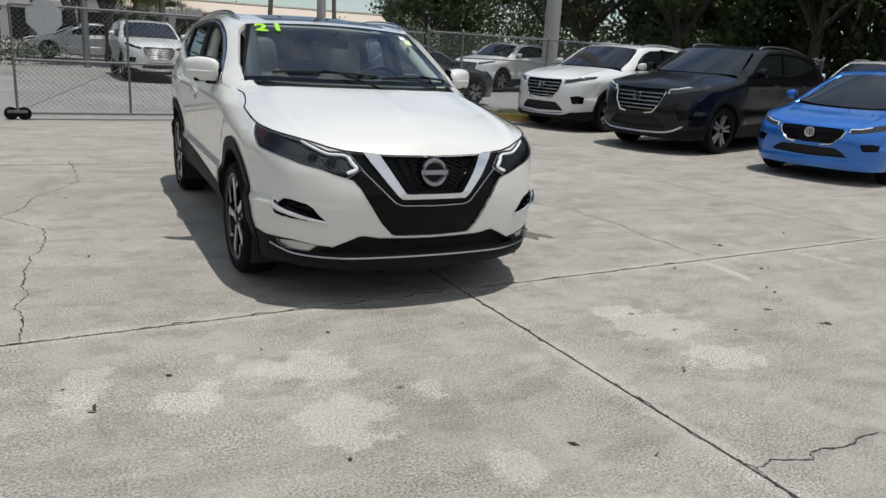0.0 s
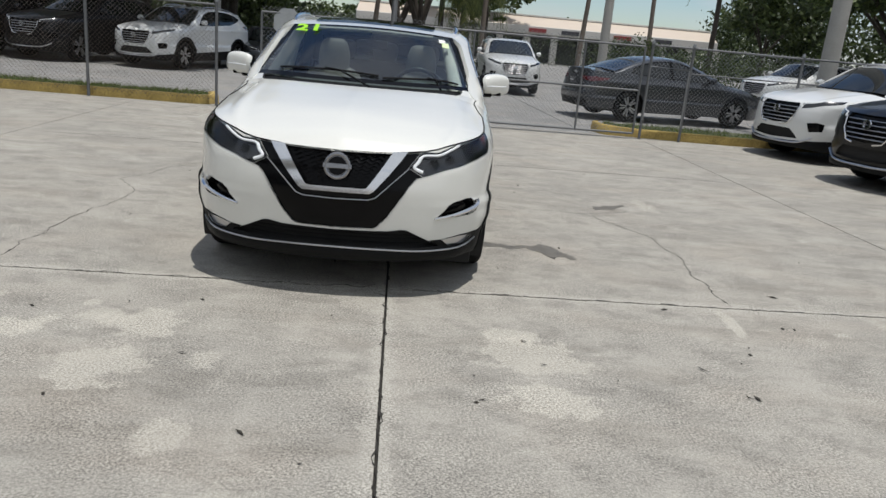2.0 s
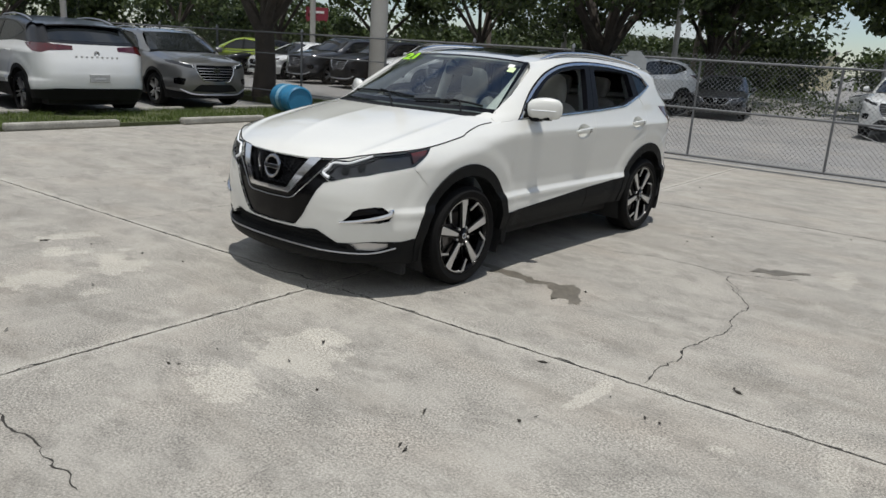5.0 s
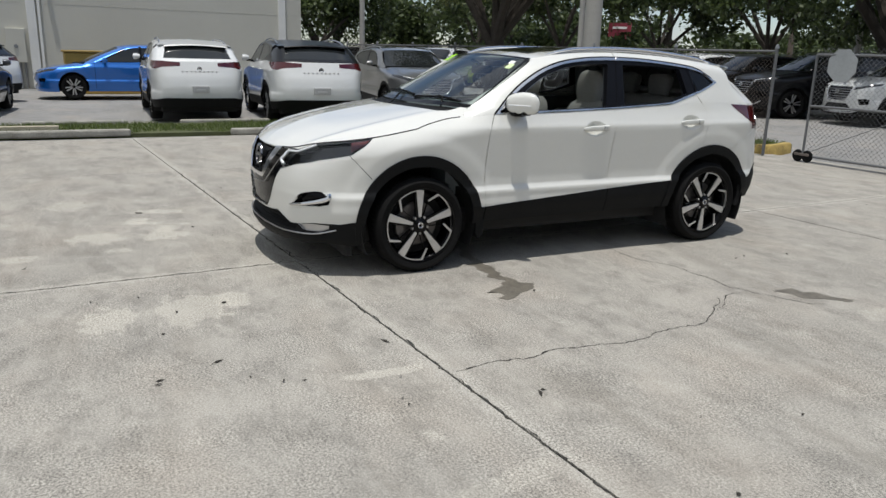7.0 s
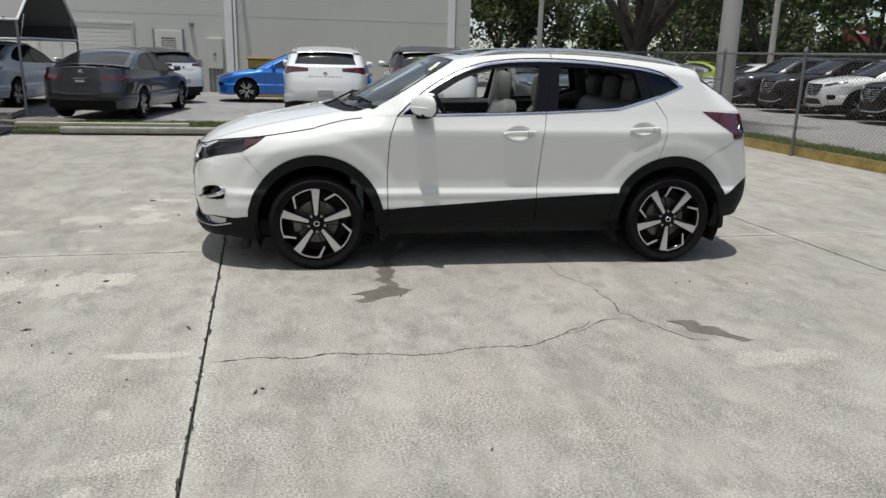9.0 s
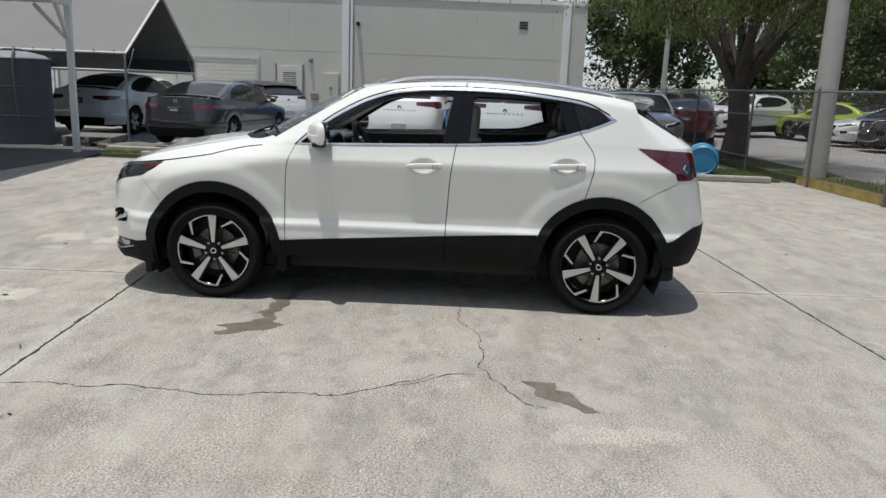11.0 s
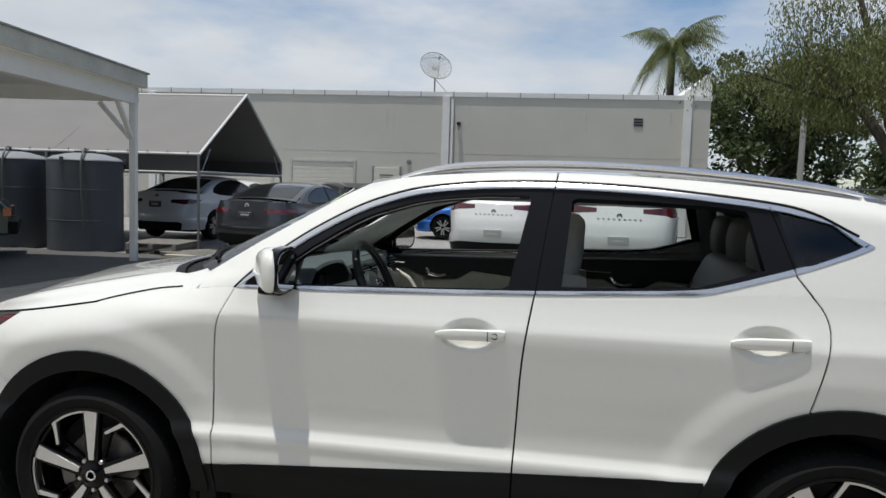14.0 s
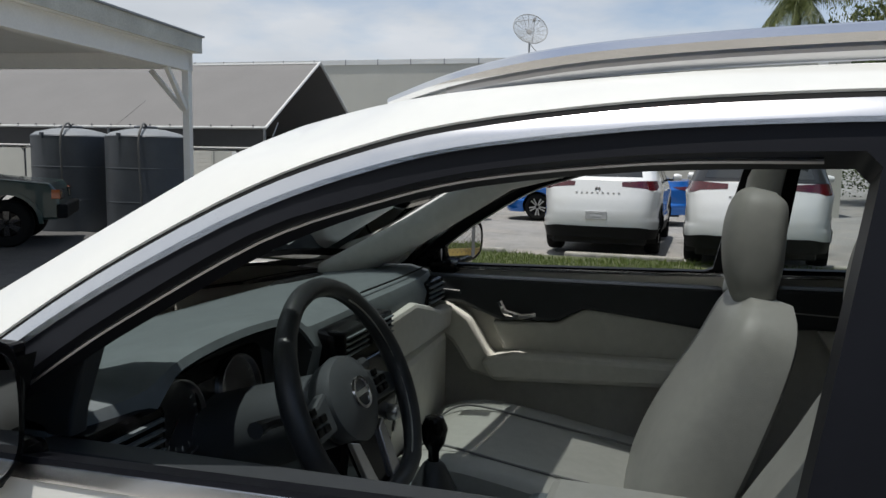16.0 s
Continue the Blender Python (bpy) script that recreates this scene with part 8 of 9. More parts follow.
add_tree(-11.9, 7.9, 7.4, 3.25, 11, 125000, .086, LEAF_W, .25, .25, 10, label="broad tree with feathery hanging leaves behind the fence", droop=.34, low=.45, lean=(-.3, .9))
add_tree(-8.9, 19.5, 9.0, 6.0, 12, 34000, .21, LEAF, .30, .20, 8, label="spreading oak with low limbs beyond the fence", low=.28)
for i, (x, y, h, sp, n, lf) in enumerate([
        (-1.5, 37, 10, 4.0, 10000, .30), (-7.8, 26.5, 9.5, 3.6, 10000, .24), (-.3, 28.0, 8.5, 3.1, 9500, .22), (-9.5, 31, 10, 5.2, 9000, .28), (-14, 27, 9, 5.0, 6000, .26), (-20, 27, 9.5, 5.5, 6000, .26), (-26, 26, 9, 5.0, 5000, .28), (-32, 24, 9, 5.0, 5000, .28),
        (-46, 26, 10, 6, 4500, .34), (-12, 41, 11, 6, 5000, .36), (-36, 11.6, 8.5, 3.6, 7000, .22), (-33, 9.5, 7.5, 3.8, 6000, .22),
        (23, 33, 10, 5.5, 6000, .28), (27, 30, 11, 6, 5000, .30), (16.5, 20.5, 8, 4.2, 7000, .22),
        (18.5, 17.5, 9, 4.6, 7000, .22), (21, 13.5, 9, 4.8, 7000, .22), (22.5, 9, 9, 4.6, 7000, .22), (23, 4, 9, 4.6, 6000, .22), (26, 16, 11, 6, 5000, .28), (28, 8, 11, 6, 5000, .28), (-55, 34, 11, 7, 4000, .4), (2.5, 62, 9, 4, 3000, .4), (28, 60, 9, 5, 3000, .4)]):
    add_tree(x, y, h, sp, 30 + i, int(n * 1.9), lf * 1.18, LEAF, .20, .22 if x < 8 else .3, 6, label="dense green tree behind the lot" if x < 8 else "dense dark green tree behind the parked cars", low=.12 if x > 8 or x < -30 else .2)


def shrub(x, y, rx, ry, h, seed, n=1600, leaf=.09, label="low green shrub by the kerb"):
    rng = np.random.default_rng(seed)
    d = rng.normal(0, 1, (n, 3))
    d /= np.linalg.norm(d, axis=1)[:, None]
    c = d * (rx, ry, h * .55) * (rng.uniform(.3, 1, n) ** .6 * (1 + .18 * np.sin(d[:, 0] * 7 + seed) * np.cos(d[:, 1] * 6)))[:, None] + (0, 0, h * .5)
    c[:, 2] = np.maximum(c[:, 2], .03)
    u, w = rng.normal(0, 1, (n, 3)), rng.normal(0, 1, (n, 3))
    u /= np.linalg.norm(u, axis=1)[:, None]
    w = np.cross(u, w)
    w /= np.linalg.norm(w, axis=1)[:, None]
    s = leaf * rng.uniform(.6, 1.3, n)[:, None]
    V = np.stack([c - u * s * .5, c + w * s * .25, c + u * s * .5, c - w * s * .25], 1).reshape(-1, 3)
    ob = leaf_mesh("shrub", V, LEAF)
    ob.location = (x, y, -.03)
    return tagged(ob, label, "shrub")


for i, (x, y, rx, ry, h, n) in enumerate([(14, 27, 7, 1.2, 1.9, 6000), (9.5, 29.5, 2.2, 1.2, 2.2, 3000), (-4.5, 24.5, 3, .7, .9, 2500), (-9.5, 23.5, 2.6, .7, 1.0, 2000), (1.5, 25, 1.6, .6, .8, 1500), (20, 20, 5, 1.6, 3.0, 5000), (23.5, 11, 1.6, 6, 3.0, 5000), (-22, 24, 6, 1.2, 2.2, 4000), (-34, 21, 6, 1.2, 2.2, 4000), (-42, 13, 2, 6, 2.6, 4000), (24, -2, 2, 6, 3, 4000), (-18, 38, 14, 2, 3.5, 5000), (14, 57, 20, 2, 2.2, 4000)]):
    shrub(x, y, rx, ry, h, 70 + i, n, .16 if h > 1.5 else .10)


def palm(x, y, h, seed, spread=2.4, skirt=False, label="tall palm tree behind the building"):
    rng = np.random.default_rng(seed)
    t = empty("palm_tree", pose(x, y, -.03))
    tagged(t, label, "tree")
    part("trunk", tube_bm([(0, 0, 0), (.06, .02, h * .5), (0, 0, h)], [.22, .17, .19], 10), BARK, t, "grey ringed trunk", True)
    for k in range(40):
        a, up = 2 * math.pi * k / 40 + rng.uniform(-.25, .25), rng.uniform(-.4, 1.95)
        if skirt and k % 2:
            up = rng.uniform(-1.3, -.6)
        L = spread * rng.uniform(.85, 1.1)
        V, F = [], []
        prev = None
        for i in range(27):
            s = i / 26
            r = L * (s - .18 * s * s * (1.2 - up))
            z = h + L * (up * s * .75 - (.95 + .2 * (1 - up)) * s * s)
            p = np.array((math.cos(a) * r, math.sin(a) * r, z))
            side = np.array((-math.sin(a), math.cos(a), 0))
            w = spread * .26 * math.sin(math.pi * min(1, s * .92 + .08)) + .02
            if prev is not None:
                for sg in (1, -1):
                    tip = p + side * sg * w + np.array((math.cos(a) * .12, math.sin(a) * .12, -w * 1.25 + rng.normal(0, .06)))
                    j = len(V)
                    V += [tuple(prev), tuple((prev + p) / 2 + (0, 0, .01)), tuple(tip)]
                    F.append((j, j + 1, j + 2))
                j = len(V)
                V += [tuple(prev - side * .015), tuple(prev + side * .015), tuple(p + side * .012), tuple(p - side * .012)]
                F.append((j, j + 1, j + 2, j + 3))
            prev = p
        mesh_object("frond", V, F, LEAF_P, t, "", False)
    return t




def woodland(x0, y0, x1, y1, h, seed, n, leaf=.42, deep=4.0):
    """A far belt of trees: clumps of leaves under an uneven top line."""
    rng = np.random.default_rng(seed)
    L = math.hypot(x1 - x0, y1 - y0)
    d, s = np.array((x1 - x0, y1 - y0, 0)) / L, np.array((-(y1 - y0), x1 - x0, 0)) / L
    k = int(L / 1.1)
    along, back = rng.uniform(0, L, k), rng.uniform(0, deep, k)
    tops = h * (.72 + .3 * np.array([noise.noise((a * .16, seed, 0)) for a in along])) + rng.normal(0, .4, k)
    pick = rng.integers(0, k, n)
    z = tops[pick] * rng.uniform(.0, 1, n) ** .8
    r = rng.normal(0, 1.0, (n, 2))
    c = np.array((x0, y0, 0)) + d * (along[pick] + r[:, 0])[:, None] + s * (back[pick] + r[:, 1] * .8)[:, None]
    c[:, 2] = np.maximum(z, .1)
    u, w = rng.normal(0, 1, (n, 3)), rng.normal(0, 1, (n, 3))
    u /= np.linalg.norm(u, axis=1)[:, None]
    w = np.cross(u, w)
    w /= np.linalg.norm(w, axis=1)[:, None]
    q = leaf * rng.uniform(.6, 1.3, n)[:, None]
    V = np.stack([c - u * q * .5, c + w * q * .28, c + u * q * .5, c - w * q * .28], 1).reshape(-1, 3)
    ob = leaf_mesh("woodland", V, LEAF)
    tagged(ob, "dense dark green belt of trees behind the lots", "trees", kind="stuff")


woodland(33, -20, 31, 30, 11, 1, 60000, .5)
woodland(36, 28, 34, 84, 9, 2, 22000)
woodland(34, 86, -75, 84, 5.5, 3, 26000, .6)
woodland(-10, 48, -60, 40, 4.2, 5, 24000, .5)
woodland(-75, 70, -62, 24, 8, 4, 22000, .5)
palm(-34.5, 5.8, 8.5, 3, 2.3)
for i, (x, y, h, sk) in enumerate(((2.0, 46, 6.5, True), (3.6, 47.5, 7.5, True), (-1.0, 45, 10.5, False), (0.6, 47, 11, False), (-33, 33, 8, False), (20, 50, 9, False))):
    palm(x, y, h, 20 + i, 2.6, sk, "palm tree beside the road")

# ---------------------------------------------------------------- workshop building
WALL = mat("painted_block_wall", (.52, .51, .45), .85, 0, .06, .9, .15, 90)
WHITE = mat("white_trim_paint", (.72, .72, .69), .6, 0, .06, 3)
DOOR_W = mat("white_steel_door", (.60, .58, .51), .5, 0, .06, 5)
RAIN = mat("rain_streak", (.50, .49, .43), .9, 0, .25, 4)
X0 = -22.6


def wall_box(name, y0, y1, z0, z1, d0, d1, material, parent, label="", bevel=0.0):
    """A box on the wall's face, from d0 to d1 in front of it."""
    return part(name, box_bm((X0 + d0, y0, z0), (X0 + d1, y1, z1), SM, bevel), material, parent, label)


shop = part("workshop_building", box_bm((-40, -62, -.05), (X0, 7.2, 4.62), SM), WALL)
tagged(shop, "long pale grey painted workshop building with roller doors", "building")
wall_box("coping", -62, 7.22, 4.58, 4.74, -.2, .035, WHITE, shop, "white metal gutter")
for k in range(30):
    wall_box("gutter_strap", 6.6 - 1.15 * k, 6.63 - 1.15 * k, 4.57, 4.75, -.1, .042, GALV, shop)
for y in (-1.68, 6.45, -12.5, -24):
    wall_box("pilaster", y - .13, y + .13, 0, 4.6, 0, .11, WHITE, shop, "white pilaster", .01)
for y in (-1.68, -12.5):
    wall_box("downpipe", y + .18, y + .26, .1, 4.5, .02, .09, WHITE, shop)
wall_box("wall_groove", -60, 7.15, 2.62, 2.64, -.004, .004, RAIN, shop, "shadow line in the wall")
for y0, y1 in ((-7.2, -4.95), (-9.75, -8.0), (-16.5, -13.5), (-20.5, -17.5)):
    d = wall_box("roller_door", y0, y1, 0, 2.22, -.03, .012, DOOR_W, shop, "white ribbed roller door")
    for q0, q1, z0, z1 in ((y0 - .09, y0, 0, 2.31), (y1, y1 + .09, 0, 2.31), (y0, y1, 2.22, 2.31)):
        part("door_reveal", box_bm((X0, q0, z0), (X0 + .045, q1, z1), SM, .004), RAIN, d, "weathered door frame")
    for k in range(15):
        part("slat", box_bm((X0 + .012, y0 + .02, .05 + .145 * k), (X0 + .022, y1 - .02, .17 + .145 * k), SM, .005, 1), DOOR_W, d)
ld = wall_box("louvre_door", -4.2, -3.28, 0, 2.06, 0, .05, DOOR_W, shop, "white steel door with louvres", .005)
wall_box("door_jamb", -4.26, -4.2, 0, 2.12, 0, .06, GALV, shop)
wall_box("door_jamb", -3.28, -3.22, 0, 2.12, 0, .06, GALV, shop)
part("louvre_panel", box_bm((X0 + .05, -3.98, 1.15), (X0 + .056, -3.5, 1.82), SM), DARK, ld)
for k in range(10):
    part("louvre", box_bm((X0 + .055, -3.98, 1.17 + .064 * k), (X0 + .07, -3.5, 1.205 + .064 * k), SM), DOOR_W, ld)
eb = wall_box("electric_box", -2.46, -1.92, .80, 1.84, 0, .16, WALL, shop, "grey electric cabinet", .01)
part("meter", lathe_bm([(0, .03), (.05, .03), (.06, 0)], 16, "x", SM @ Matrix.Translation((X0 + .16, -2.2, 1.3))), GALV, eb)
for k in range(4):
    part("conduit", tube_bm([SM @ Vector((X0 + .07, -2.4 + .14 * k, 0)), SM @ Vector((X0 + .07, -2.4 + .14 * k, .85))], .035, 8), GALV, eb, "", True)
wall_box("meter_box", -2.95, -2.68, .86, 1.10, 0, .12, GALV, shop, "", .01)
for y, z in ((4.86, 3.82), (-18, 3.8)):
    v = wall_box("wall_vent", y - .16, y + .16, z - .15, z + .15, 0, .02, GALV, shop, "grey wall vent")
    for k in range(3):
        part("vent_slot", box_bm((X0 + .02, y - .14, z - .11 + .09 * k), (X0 + .026, y + .14, z - .06 + .09 * k), SM), DARK, v)
part("security_camera", box_bm((X0, -1.28, 3.58), (X0 + .28, -1.14, 3.70), SM, .02), DARKLAMP, shop, "dark security camera")
part("wall_lamp", lathe_bm([(0, .14), (.06, .13), (.09, .05), (.06, 0)], 12, "x", SM @ Matrix.Translation((X0, -2.95, 2.30))), GALV, shop, "", True)
for y, w, z0 in ((-3.8, .07, 3.2), (-3.55, .04, 2.9), (-.9, .05, 3.6), (3.1, .05, 3.3), (5.9, .06, 3.7)):
    wall_box("rain_streak", y, y + w, z0, 4.57, 0, .003, RAIN, shop)
part("end_parapet", prism_bm([(6.2, 4.7), (7.22, 4.7), (7.22, 5.45), (7.05, 5.45)], X0 - 6, X0 - .1, "yz", SM), WHITE, shop, "white sloping end parapet")
fl = part("roof_floodlight", box_bm((X0 - .3, 5.5, 4.95), (X0 - .1, 5.85, 5.08), SM @ pose(0, 0, 0, 0, -20, 0), .02), DARK, shop)
part("floodlight_arm", tube_bm([SM @ Vector((X0 - .2, 5.65, 4.7)), SM @ Vector((X0 - .2, 5.7, 5.0))], .02, 6), DARK, shop)
dish = empty("satellite_dish", SM @ pose(X0 - .9, -2.25, 4.62))
tagged(dish, "round mesh satellite dish on the workshop roof", "satellite dish")
part("mast", tube_bm([(0, 0, 0), (0, 0, .75)], .03, 8), GALV, dish, "", True)
dm = Matrix.Translation((.1, 0, 1.05)) @ pose(0, 0, 0, 0, 62, 25)
bowl = lambda r, an: dm @ Vector((r * math.cos(an), r * math.sin(an), .5 * r * r))
part("rim", tube_bm([bowl(.57, 2 * math.pi * k / 40) for k in range(40)], .014, 6, True), DISH, dish, "grey dish rim", True)
for k in range(16):
    an = 2 * math.pi * k / 16
    part("rib", tube_bm([bowl(.57 * i / 6, an) for i in range(7)], .006, 5), DISH, dish)
wire = bmesh.new()
for j in range(1, 24):
    bm_tube(wire, [bowl(.57 * j / 24, 2 * math.pi * k / 32) for k in range(32)], .0035, 3, True)
part("wire_mesh", wire, DISH, dish, "grey wire mesh reflector")
part("hub", lathe_bm([(0, .03), (.09, .02), (.10, 0), (0, -.02)], 16, "z", dm), DISH, dish, "", True)
for k in range(3):
    a = 2 * math.pi * k / 3
    part("feed_arm", tube_bm([dm @ Vector((.54 * math.cos(a), .54 * math.sin(a), .15)), dm @ Vector((.02 * math.cos(a), .02 * math.sin(a), .62))], .01, 5), DISH, dish)
part("feed_horn", tube_bm([dm @ Vector((0, 0, .56)), dm @ Vector((0, 0, .68))], .05, 10), GALV, dish, "", True)
part("stay", tube_bm([(0, 0, .7), (.0, .55, .1)], .012, 6), GALV, dish)
yb = part("yellow_skip", box_bm((-20.6, -1.0, -.03), (-19.8, 1.6, 1.18), SM, .03), mat("yellow_metal", (.42, .28, .06), .6, .1, .2, 3), None)
tagged(yb, "dull yellow metal box by the workshop wall", "box")
part("lid", box_bm((-20.65, -1.05, 1.18), (-19.75, 1.65, 1.24), SM, .02), mat("dark_yellow_metal", (.30, .20, .05), .6, .1, .2, 3), yb)

# ---------------------------------------------------------------- fabric shelter, tanks, carport
FABRIC = mat("grey_tarpaulin", (.16, .155, .15), .75, 0, .08, 1.5, .2, 20)
PIPE = mat("white_pipe", (.62, .62, .60), .5, .2, .08, 5)
TANK = mat("dark_grey_polytank", (.070, .080, .092), .5, 0, .12, 3, .1, 20)
tent = empty("fabric_shelter", pose(-13.0, -5.95, -.03, 0, 0, SITE))
tagged(tent, "long grey tarpaulin shelter on a white pipe frame", "shelter")
W2, ZE, ZR, LEN = 2.4, 1.98, 3.44, 20
for sd in (1, -1):
    g = Sheet(0, 1, -LEN, 0, 8, 40, lambda u, v: (sd * W2 * (1 - u), v, ZE + (ZR - ZE) * u - .06 * math.sin(math.pi * u) * abs(math.sin(v * math.pi / 2.5)) * .6))
    g.split("f")
    g.part("tarpaulin", "f", FABRIC, tent, "grey tarpaulin", rim=.01, flip=sd < 0)
    part("valance", box_bm((sd * W2 - .006, -LEN, ZE - .34), (sd * W2 + .006, 0, ZE + .01)), mat("dark_tarpaulin_edge", (.07, .068, .066), .8, 0, .1, 3), tent)
    part("eave_pipe", tube_bm([(sd * (W2 + .03), -LEN, ZE + .01), (sd * (W2 + .03), .05, ZE + .01)], .026, 8), PIPE, tent, "", True)
    part("lower_pipe", tube_bm([(sd * (W2 + .02), -LEN, ZE - .36), (sd * (W2 + .02), .05, ZE - .36)], .020, 8), PIPE, tent, "", True)
    part("gable_pipe", tube_bm([(sd * (W2 + .03), .03, ZE), (0, .03, ZR + .02)], .028, 8), PIPE, tent, "", True)
    for k in range(7):
        y = .02 - 3.3 * k
        part("leg", tube_bm([(sd * (W2 + .03), y, 0), (sd * (W2 + .03), y, ZE)], .028, 8), GALV, tent, "grey steel leg", True)
        part("knee_brace", tube_bm([(sd * (W2 + .03), y, ZE - .5), (sd * (W2 - .5), y, ZE + .13)], .016, 6), GALV, tent, "", True)
    for k in range(46):
        part("bungee_ball", lathe_bm([(0, .016), (.014, .01), (.016, 0), (.014, -.01), (0, -.016)], 6, "z", Matrix.Translation((sd * (W2 + .05), -.2 - .43 * k, ZE + .05))), DARK, tent)
part("ridge_pipe", tube_bm([(0, -LEN, ZR), (0, .05, ZR)], .028, 8), PIPE, tent, "", True)
part("tie_pipe", tube_bm([(-W2 - .03, .03, ZE - .34), (W2 + .03, .03, ZE - .34)], .022, 8), PIPE, tent, "", True)
# Added near-black sheet: the shade under the tarpaulin slopes, put in as colour.
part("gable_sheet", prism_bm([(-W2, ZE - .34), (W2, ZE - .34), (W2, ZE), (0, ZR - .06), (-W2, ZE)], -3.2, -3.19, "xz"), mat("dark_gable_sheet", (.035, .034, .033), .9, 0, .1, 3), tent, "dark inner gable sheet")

for i, (x, y) in enumerate(((-10.05, -7.95), (-10.05, -9.65))):
    tk = empty("water_tank", pose(x, y, -.03))
    tagged(tk, "dark grey plastic water tank with domed lid", "tank", "water tanks")
    part("shell", lathe_bm([(.0, 0), (.69, 0), (.70, .03), (.70, .06), (.70, .595), (.70, .61), (.704, .62), (.70, .63), (.70, .645), (.70, 1.195), (.70, 1.21), (.704, 1.22), (.70, 1.23), (.70, 1.245), (.70, 1.72), (.70, 1.74), (.705, 1.78), (.69, 1.80)], 44, "z"), TANK, tk, "", True)
    part("dome", lathe_bm([(.69, 1.80), (.60, 1.86), (.35, 1.92), (.18, 1.94), (0, 1.945)], 44, "z"), mat("faded_tank_top", (.20, .215, .23), .6, 0, .1, 3), tk, "faded paler top", True)
    part("hatch", lathe_bm([(.20, 1.92), (.21, 1.97), (.18, 1.99), (0, 2.0)], 24, "z"), TANK, tk, "", True)
    part("hose", tube_bm([tuple(q) for q in smooth_line([(.1, .1, 1.98), (.3, .2, 2.02), (.55, .35, 1.94), (.66, .38, 1.72), (.68, .40, 1.2), (.66, .42, .5)], 4)], .02, 6), mat("grey_hose", (.10, .10, .095), .6), tk, "grey hose", True)
    for a in (0, 120, 240):
        part("lug", box_bm((.68, -.03, 1.74), (.74, .03, 1.84), pose(0, 0, 0, 0, 0, a), .008), TANK, tk)

carport = empty("carport", pose(-8.45, -5.86, 0, 0, 0, 8))
tagged(carport, "white timber carport with weathered fascia", "carport")
part("post", box_bm((-.055, -.055, -.03), (.055, .055, 2.80), None, .006), WHITE, carport, "white square post")
part("post", box_bm((5.6, -.055, -.03), (5.71, .055, 2.80), None, .006), WHITE, carport, "white square post")
part("beam", box_bm((-.08, -.06, 2.72), (6.2, .06, 3.0), None, .006), WHITE, carport, "white beam")
part("side_beam", box_bm((-.06, -6, 2.76), (.06, .06, 3.0), None, .006), WHITE, carport)
part("roof_deck", box_bm((-.08, -6.3, 3.0), (6.3, .16, 3.06), None, .005), WHITE, carport, "white soffit")
STAINED = mat("stained_white_fascia", (.50, .50, .45), .8, 0, .22, 3, .2, 30)
part("fascia", box_bm((-.12, .16, 3.0), (6.34, .20, 3.24), None, .004), STAINED, carport, "stained white fascia")
part("fascia", box_bm((-.12, -6.3, 3.0), (-.08, .16, 3.24), None, .004), STAINED, carport, "stained white fascia")
part("roof_edge", box_bm((-.15, -6.3, 3.235), (6.37, .23, 3.265), None, .004), GALV, carport)
for sx in (1,):
    part("brace", box_bm((-.035, -.035, 0), (.035, .035, .80), Matrix.Translation((.06, 0, 2.14)) @ pose(0, 0, 0, 0, 42, 0), .004), WHITE, carport, "white diagonal brace")
    part("brace", box_bm((-.035, -.035, 0), (.035, .035, .80), Matrix.Translation((0, -.06, 2.14)) @ pose(0, 0, 0, 42, 0, 0), .004), WHITE, carport, "white diagonal brace")

WOOD = mat("grey_pallet_wood", (.20, .19, .17), .9, 0, .25, 8, .3, 40)
for k, (x, y, a, z) in enumerate(((-10.2, -6.35, 12, -.03), (-10.15, -6.3, 8, .10), (-9.6, -5.2, 60, -.03))):
    pl = empty("pallet", pose(x, y, z, 0, 0, a))
    tagged(pl, "grey weathered wooden pallet lying on the ground", "pallet", "pallets")
    for i in range(3):
        part("bearer", box_bm((-.6, -.5 + .45 * i, 0), (.6, -.42 + .45 * i, .095), None, .004), WOOD, pl)
    for i in range(7):
        part("board", box_bm((-.6 + .175 * i, -.52, .095), (-.48 + .175 * i, .52, .115), None, .003), WOOD, pl)
tb = part("timber", box_bm((-.06, -1.5, 0), (.06, 1.5, .10), pose(-8.55, -3.8, 0, 0, 0, 0), .01), mat("sun_bleached_timber", (.42, .38, .29), .9, 0, .2, 6), None)
tb.location.z = .04
tagged(tb, "pale timber lying on the grass edge", "timber")
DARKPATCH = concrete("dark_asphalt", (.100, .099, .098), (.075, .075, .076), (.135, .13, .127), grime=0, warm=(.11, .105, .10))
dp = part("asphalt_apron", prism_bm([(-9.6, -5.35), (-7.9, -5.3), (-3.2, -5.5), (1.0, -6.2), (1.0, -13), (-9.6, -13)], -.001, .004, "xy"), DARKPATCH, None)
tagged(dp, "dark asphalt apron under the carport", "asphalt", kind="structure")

# green pickup under the carport
tr = empty("pickup_truck", heading(-7.9, -8.75, -.62, .78))
tagged(tr, "dark green pickup truck parked under the carport", "truck")
side = [(-.72, .42), (-.74, .62), (-.70, .86), (-.60, .98), (.30, 1.06), (.62, 1.10), (1.05, 1.66), (1.2, 1.70), (2.2, 1.70), (2.35, 1.62), (2.42, 1.10), (4.2, 1.08), (4.25, .5), (3.6, .42), (3.5, .62), (3.2, .80), (2.9, .80), (2.6, .62), (2.5, .42), (.46, .42), (.40, .62), (.16, .80), (-.16, .80), (-.40, .62), (-.46, .42)]
part("body", prism_bm(side, -.88, .88, "yz", None, .035), GREEN_CAR, tr)
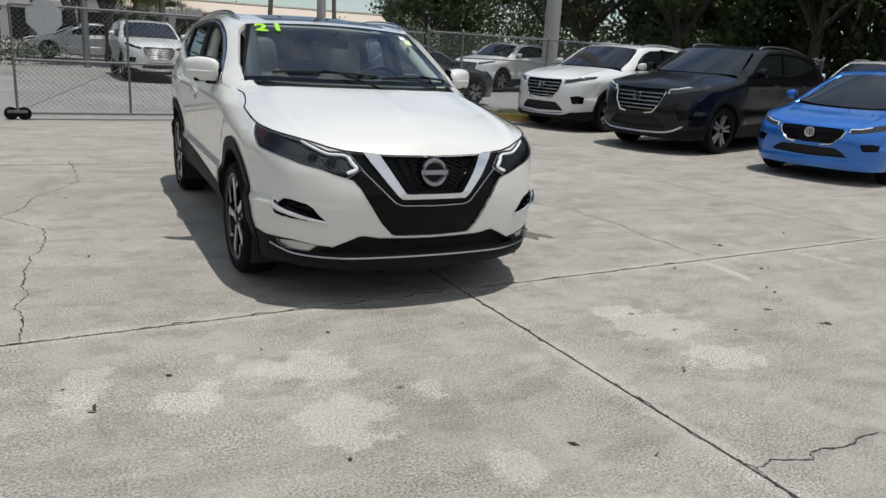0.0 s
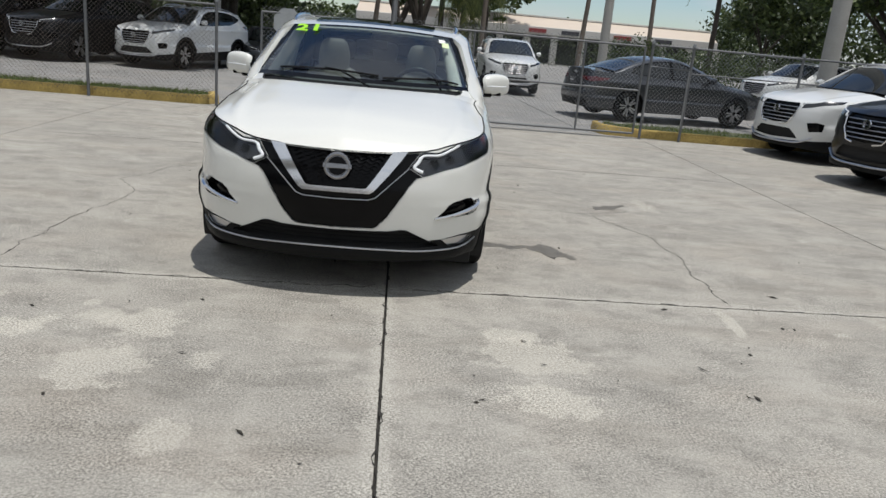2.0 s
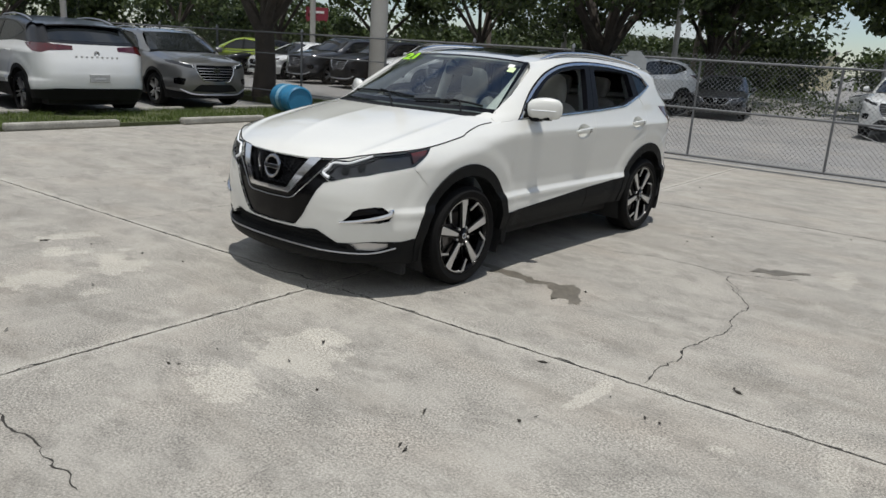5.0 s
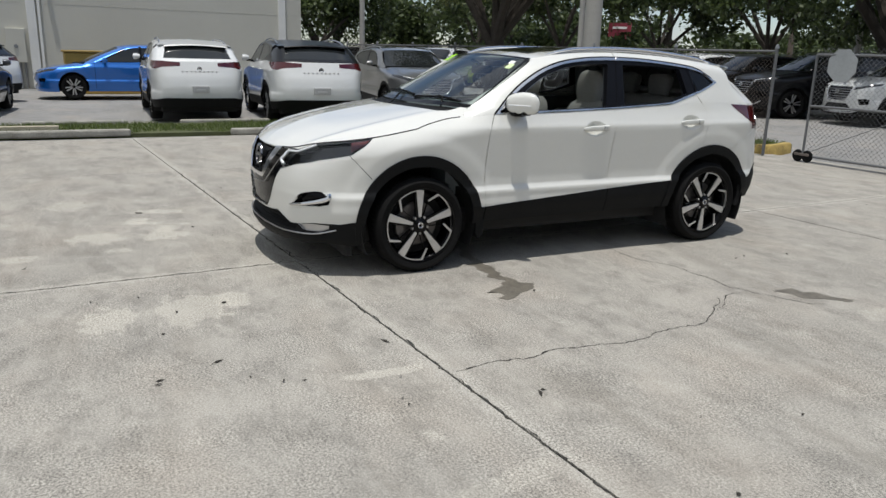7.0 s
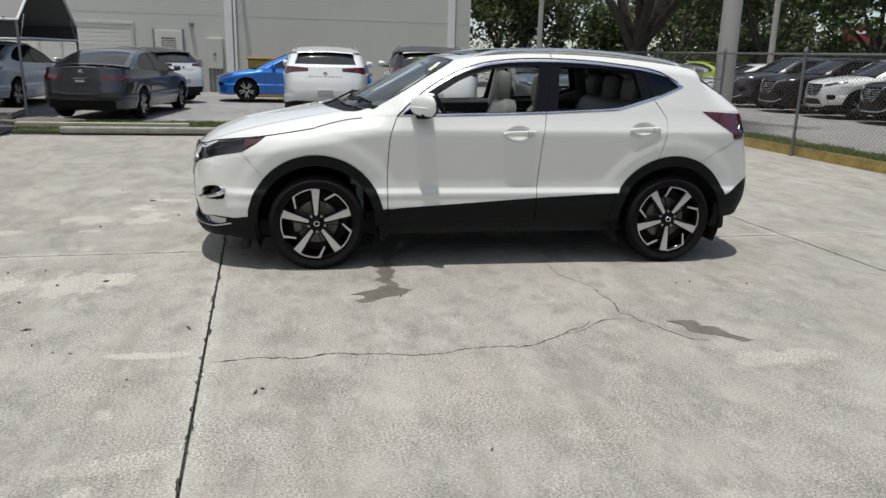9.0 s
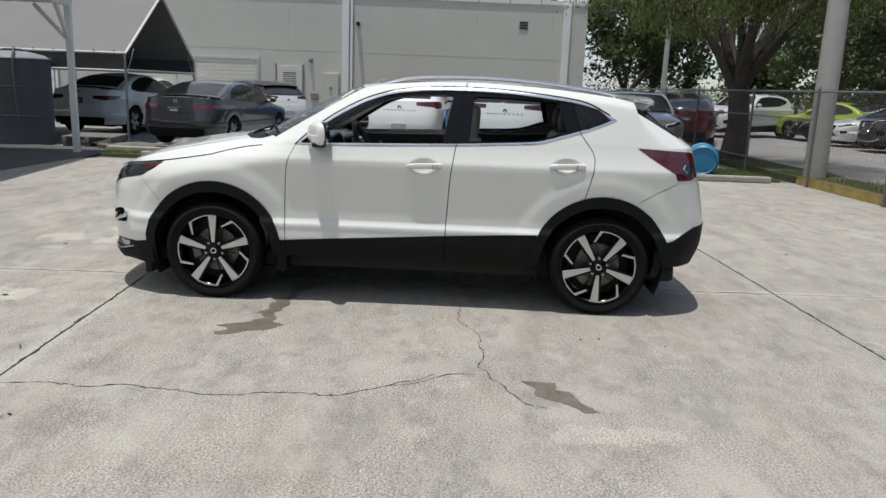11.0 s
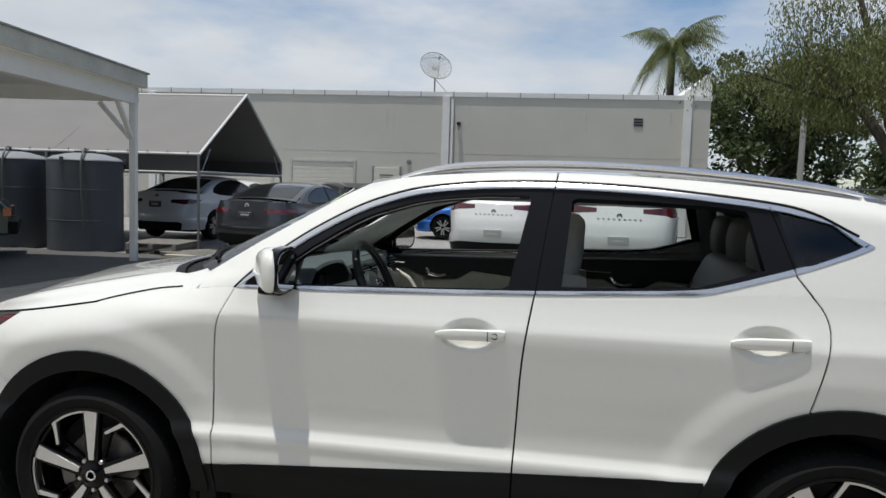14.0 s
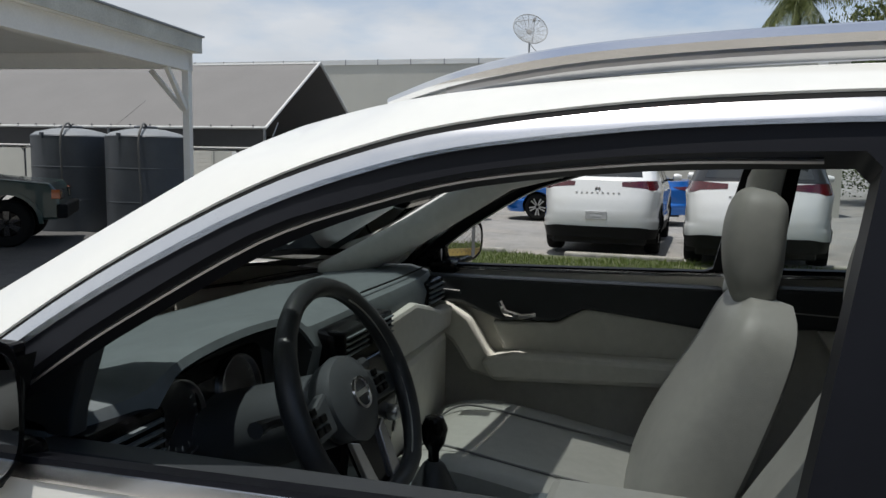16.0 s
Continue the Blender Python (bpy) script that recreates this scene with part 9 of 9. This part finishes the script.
for sd in (1, -1):
    for poly in ([(.78, 1.14), (1.12, 1.60), (1.55, 1.62), (1.55, 1.14)], [(1.62, 1.14), (1.62, 1.62), (2.15, 1.62), (2.28, 1.55), (2.32, 1.14)]):
        part("side_glass", prism_bm(poly, .86 * sd, .884 * sd, "yz"), CARGLASS, tr)
    part("turn_signal", box_bm((.70 * sd if sd > 0 else -.89, -.74, .74), (.89 if sd > 0 else -.70, -.62, .88), None, .01), AMBER, tr, "amber turn signal")
    part("headlamp", box_bm((.42 * sd if sd > 0 else -.72, -.755, .72), (.72 if sd > 0 else -.42, -.70, .88), None, .02), DARKLAMP, tr)
    part("door_handle", box_bm((.87 * sd if sd > 0 else -.90, 1.35, 1.0), (.90 if sd > 0 else -.87, 1.5, 1.03), None, .005), GLOSS, tr)
    for cy in (0, 3.05):
        arch = bmesh.new()
        ringa = [(cy + .44 * math.cos(radians(a)), .36 + .44 * math.sin(radians(a))) for a in range(0, 181, 12)]
        ringb = [(cy + .50 * math.cos(radians(a)), .36 + .50 * math.sin(radians(a))) for a in range(180, -1, -12)]
        bm_prism(arch, ringa + ringb, .86 * sd, .905 * sd, "yz")
        part("arch_flare", arch, GREEN_CAR, tr)
        ob = part("wheel", lathe_bm([(0, -.05), (.18, -.05), (.20, -.01), (.21, -.01)], 24, "x", pose(0, 0, 0)), GLOSS, tr, "black wheel", True)
        ob.matrix_local = pose(.88 * sd, cy, .36) @ (Matrix.Identity(4) if sd > 0 else pose(0, 0, 0, 0, 0, 180))
        part("tyre", lathe_bm([(.20, -.24), (.33, -.25), (.36, -.21), (.36, -.04), (.33, .0), (.24, .005), (.20, -.01)], 28), RUBBER, ob, "black tyre", True)
        for k in range(6):
            part("spoke", prism_bm([(-.03, .03), (.03, .03), (.045, .19), (-.045, .19)], -.05, -.015, "yz", pose(0, 0, 0, 60 * k, 0, 0)), DARKLAMP, ob)
part("front_bumper", box_bm((-.90, -.84, .44), (.90, -.68, .66), None, .03), PLASTIC, tr, "black front bumper")
part("windscreen", prism_bm([(.60, 1.115), (1.04, 1.665), (1.02, 1.68), (.575, 1.12)], -.76, .76, "yz"), CARGLASS, tr)

# blue barrel on the grass
BLUE_D = mat("blue_plastic_drum", (.02, .16, .30), .45, 0, .12, 3, .05, 30)
br = part("blue_barrel", lathe_bm([(0, -.46), (.24, -.46), (.285, -.43), (.29, -.2), (.30, -.18), (.29, -.16), (.29, .16), (.30, .18), (.29, .2), (.285, .43), (.25, .46), (.23, .44), (0, .44)], 36, "x"), BLUE_D, None, "", True)
br.matrix_world = pose(-8.75, 6.25, .33, 0, 0, -15)
tagged(br, "blue plastic barrel lying on the grass", "barrel")
band = lathe_bm([(.2915, -.14), (.2920, -.13), (.2920, .0), (.2915, .01)], 36, "x")
part("pale_band", band, mat("faded_blue_band", (.22, .40, .52), .5, 0, .1, 5), br)

# ---------------------------------------------------------------- far buildings
PEACH = mat("peach_stucco", (.56, .48, .40), .9, 0, .06, .6)
MALLW = mat("white_stucco", (.62, .60, .57), .9, 0, .06, .6)
SHADE_IN = mat("arcade_shade", (.05, .05, .05), .9, 0, .2, 1)
mall = part("strip_mall", box_bm((-6, 66, -.03), (24, 76, 2.9)), SHADE_IN, None)
tagged(mall, "low peach shopping arcade with white columns far off", "building")
part("fascia_band", box_bm((-6.5, 61, 2.35), (24.5, 76, 3.0), None, .05), MALLW, mall, "white stucco band")
part("roof", prism_bm([(61.2, 3.0), (63.5, 3.85), (75, 3.85), (75.5, 3.0)], -6.5, 24.5, "yz"), PEACH, mall, "peach roof band")
part("roof_cap", box_bm((-6.6, 63.3, 3.85), (24.6, 75.2, 3.97)), WHITE, mall)
for k in range(14):
    x = -6.2 + 2.35 * k
    part("column", box_bm((x, 61.2, -.03), (x + .55, 61.8, 2.37), None, .03), MALLW, mall, "white column")
for k, x in enumerate((2.5, 8.2, 11.0, 15.5, 19)):
    part("shop_sign", box_bm((x, 60.9, 2.5), (x + 1.5, 61, 2.82)), mat("sign_red" if k % 2 else "sign_dark", (.30, .05, .05) if k % 2 else (.06, .06, .07), .6), mall)
for x, y, w, h, c, nm in ((-17.6, 68, 2.8, 3.3, (.62, .57, .38), "pale yellow building far behind the trees"),):
    b = part("far_building", box_bm((x, y, -.03), (x + w, y + 8, h)), mat("far_stucco", c, .9, 0, .06, .6), None)
    tagged(b, nm, "building")
    for k in range(int(w // 4)):
        part("window", box_bm((x + .6 + 2 * k, y - .02, h - 1.9), (x + 1.7 + 2 * k, y + .03, h - .7)), CARGLASS, b)
    part("roof", box_bm((x - .2, y - .2, h), (x + w + .2, y + 8.2, h + .25)), MALLW, b)
sg = part("roadside_sign", box_bm((-1.25, -.15, 2.0), (1.25, .15, 5.2)), mat("faded_red_sign", (.22, .025, .04), .6, 0, .08, 2), None)
sg.matrix_world = pose(-64.6, 54.6, 0, 0, 0, 45)
tagged(sg, "red roadside sign board on a post", "sign")
part("post", tube_bm([(0, 0, -.03), (0, 0, 2.0)], .16, 8), WHITE, sg)
part("sign_line", box_bm((-.8, -.18, 4.55), (.8, -.14, 4.8)), WHITE, sg)
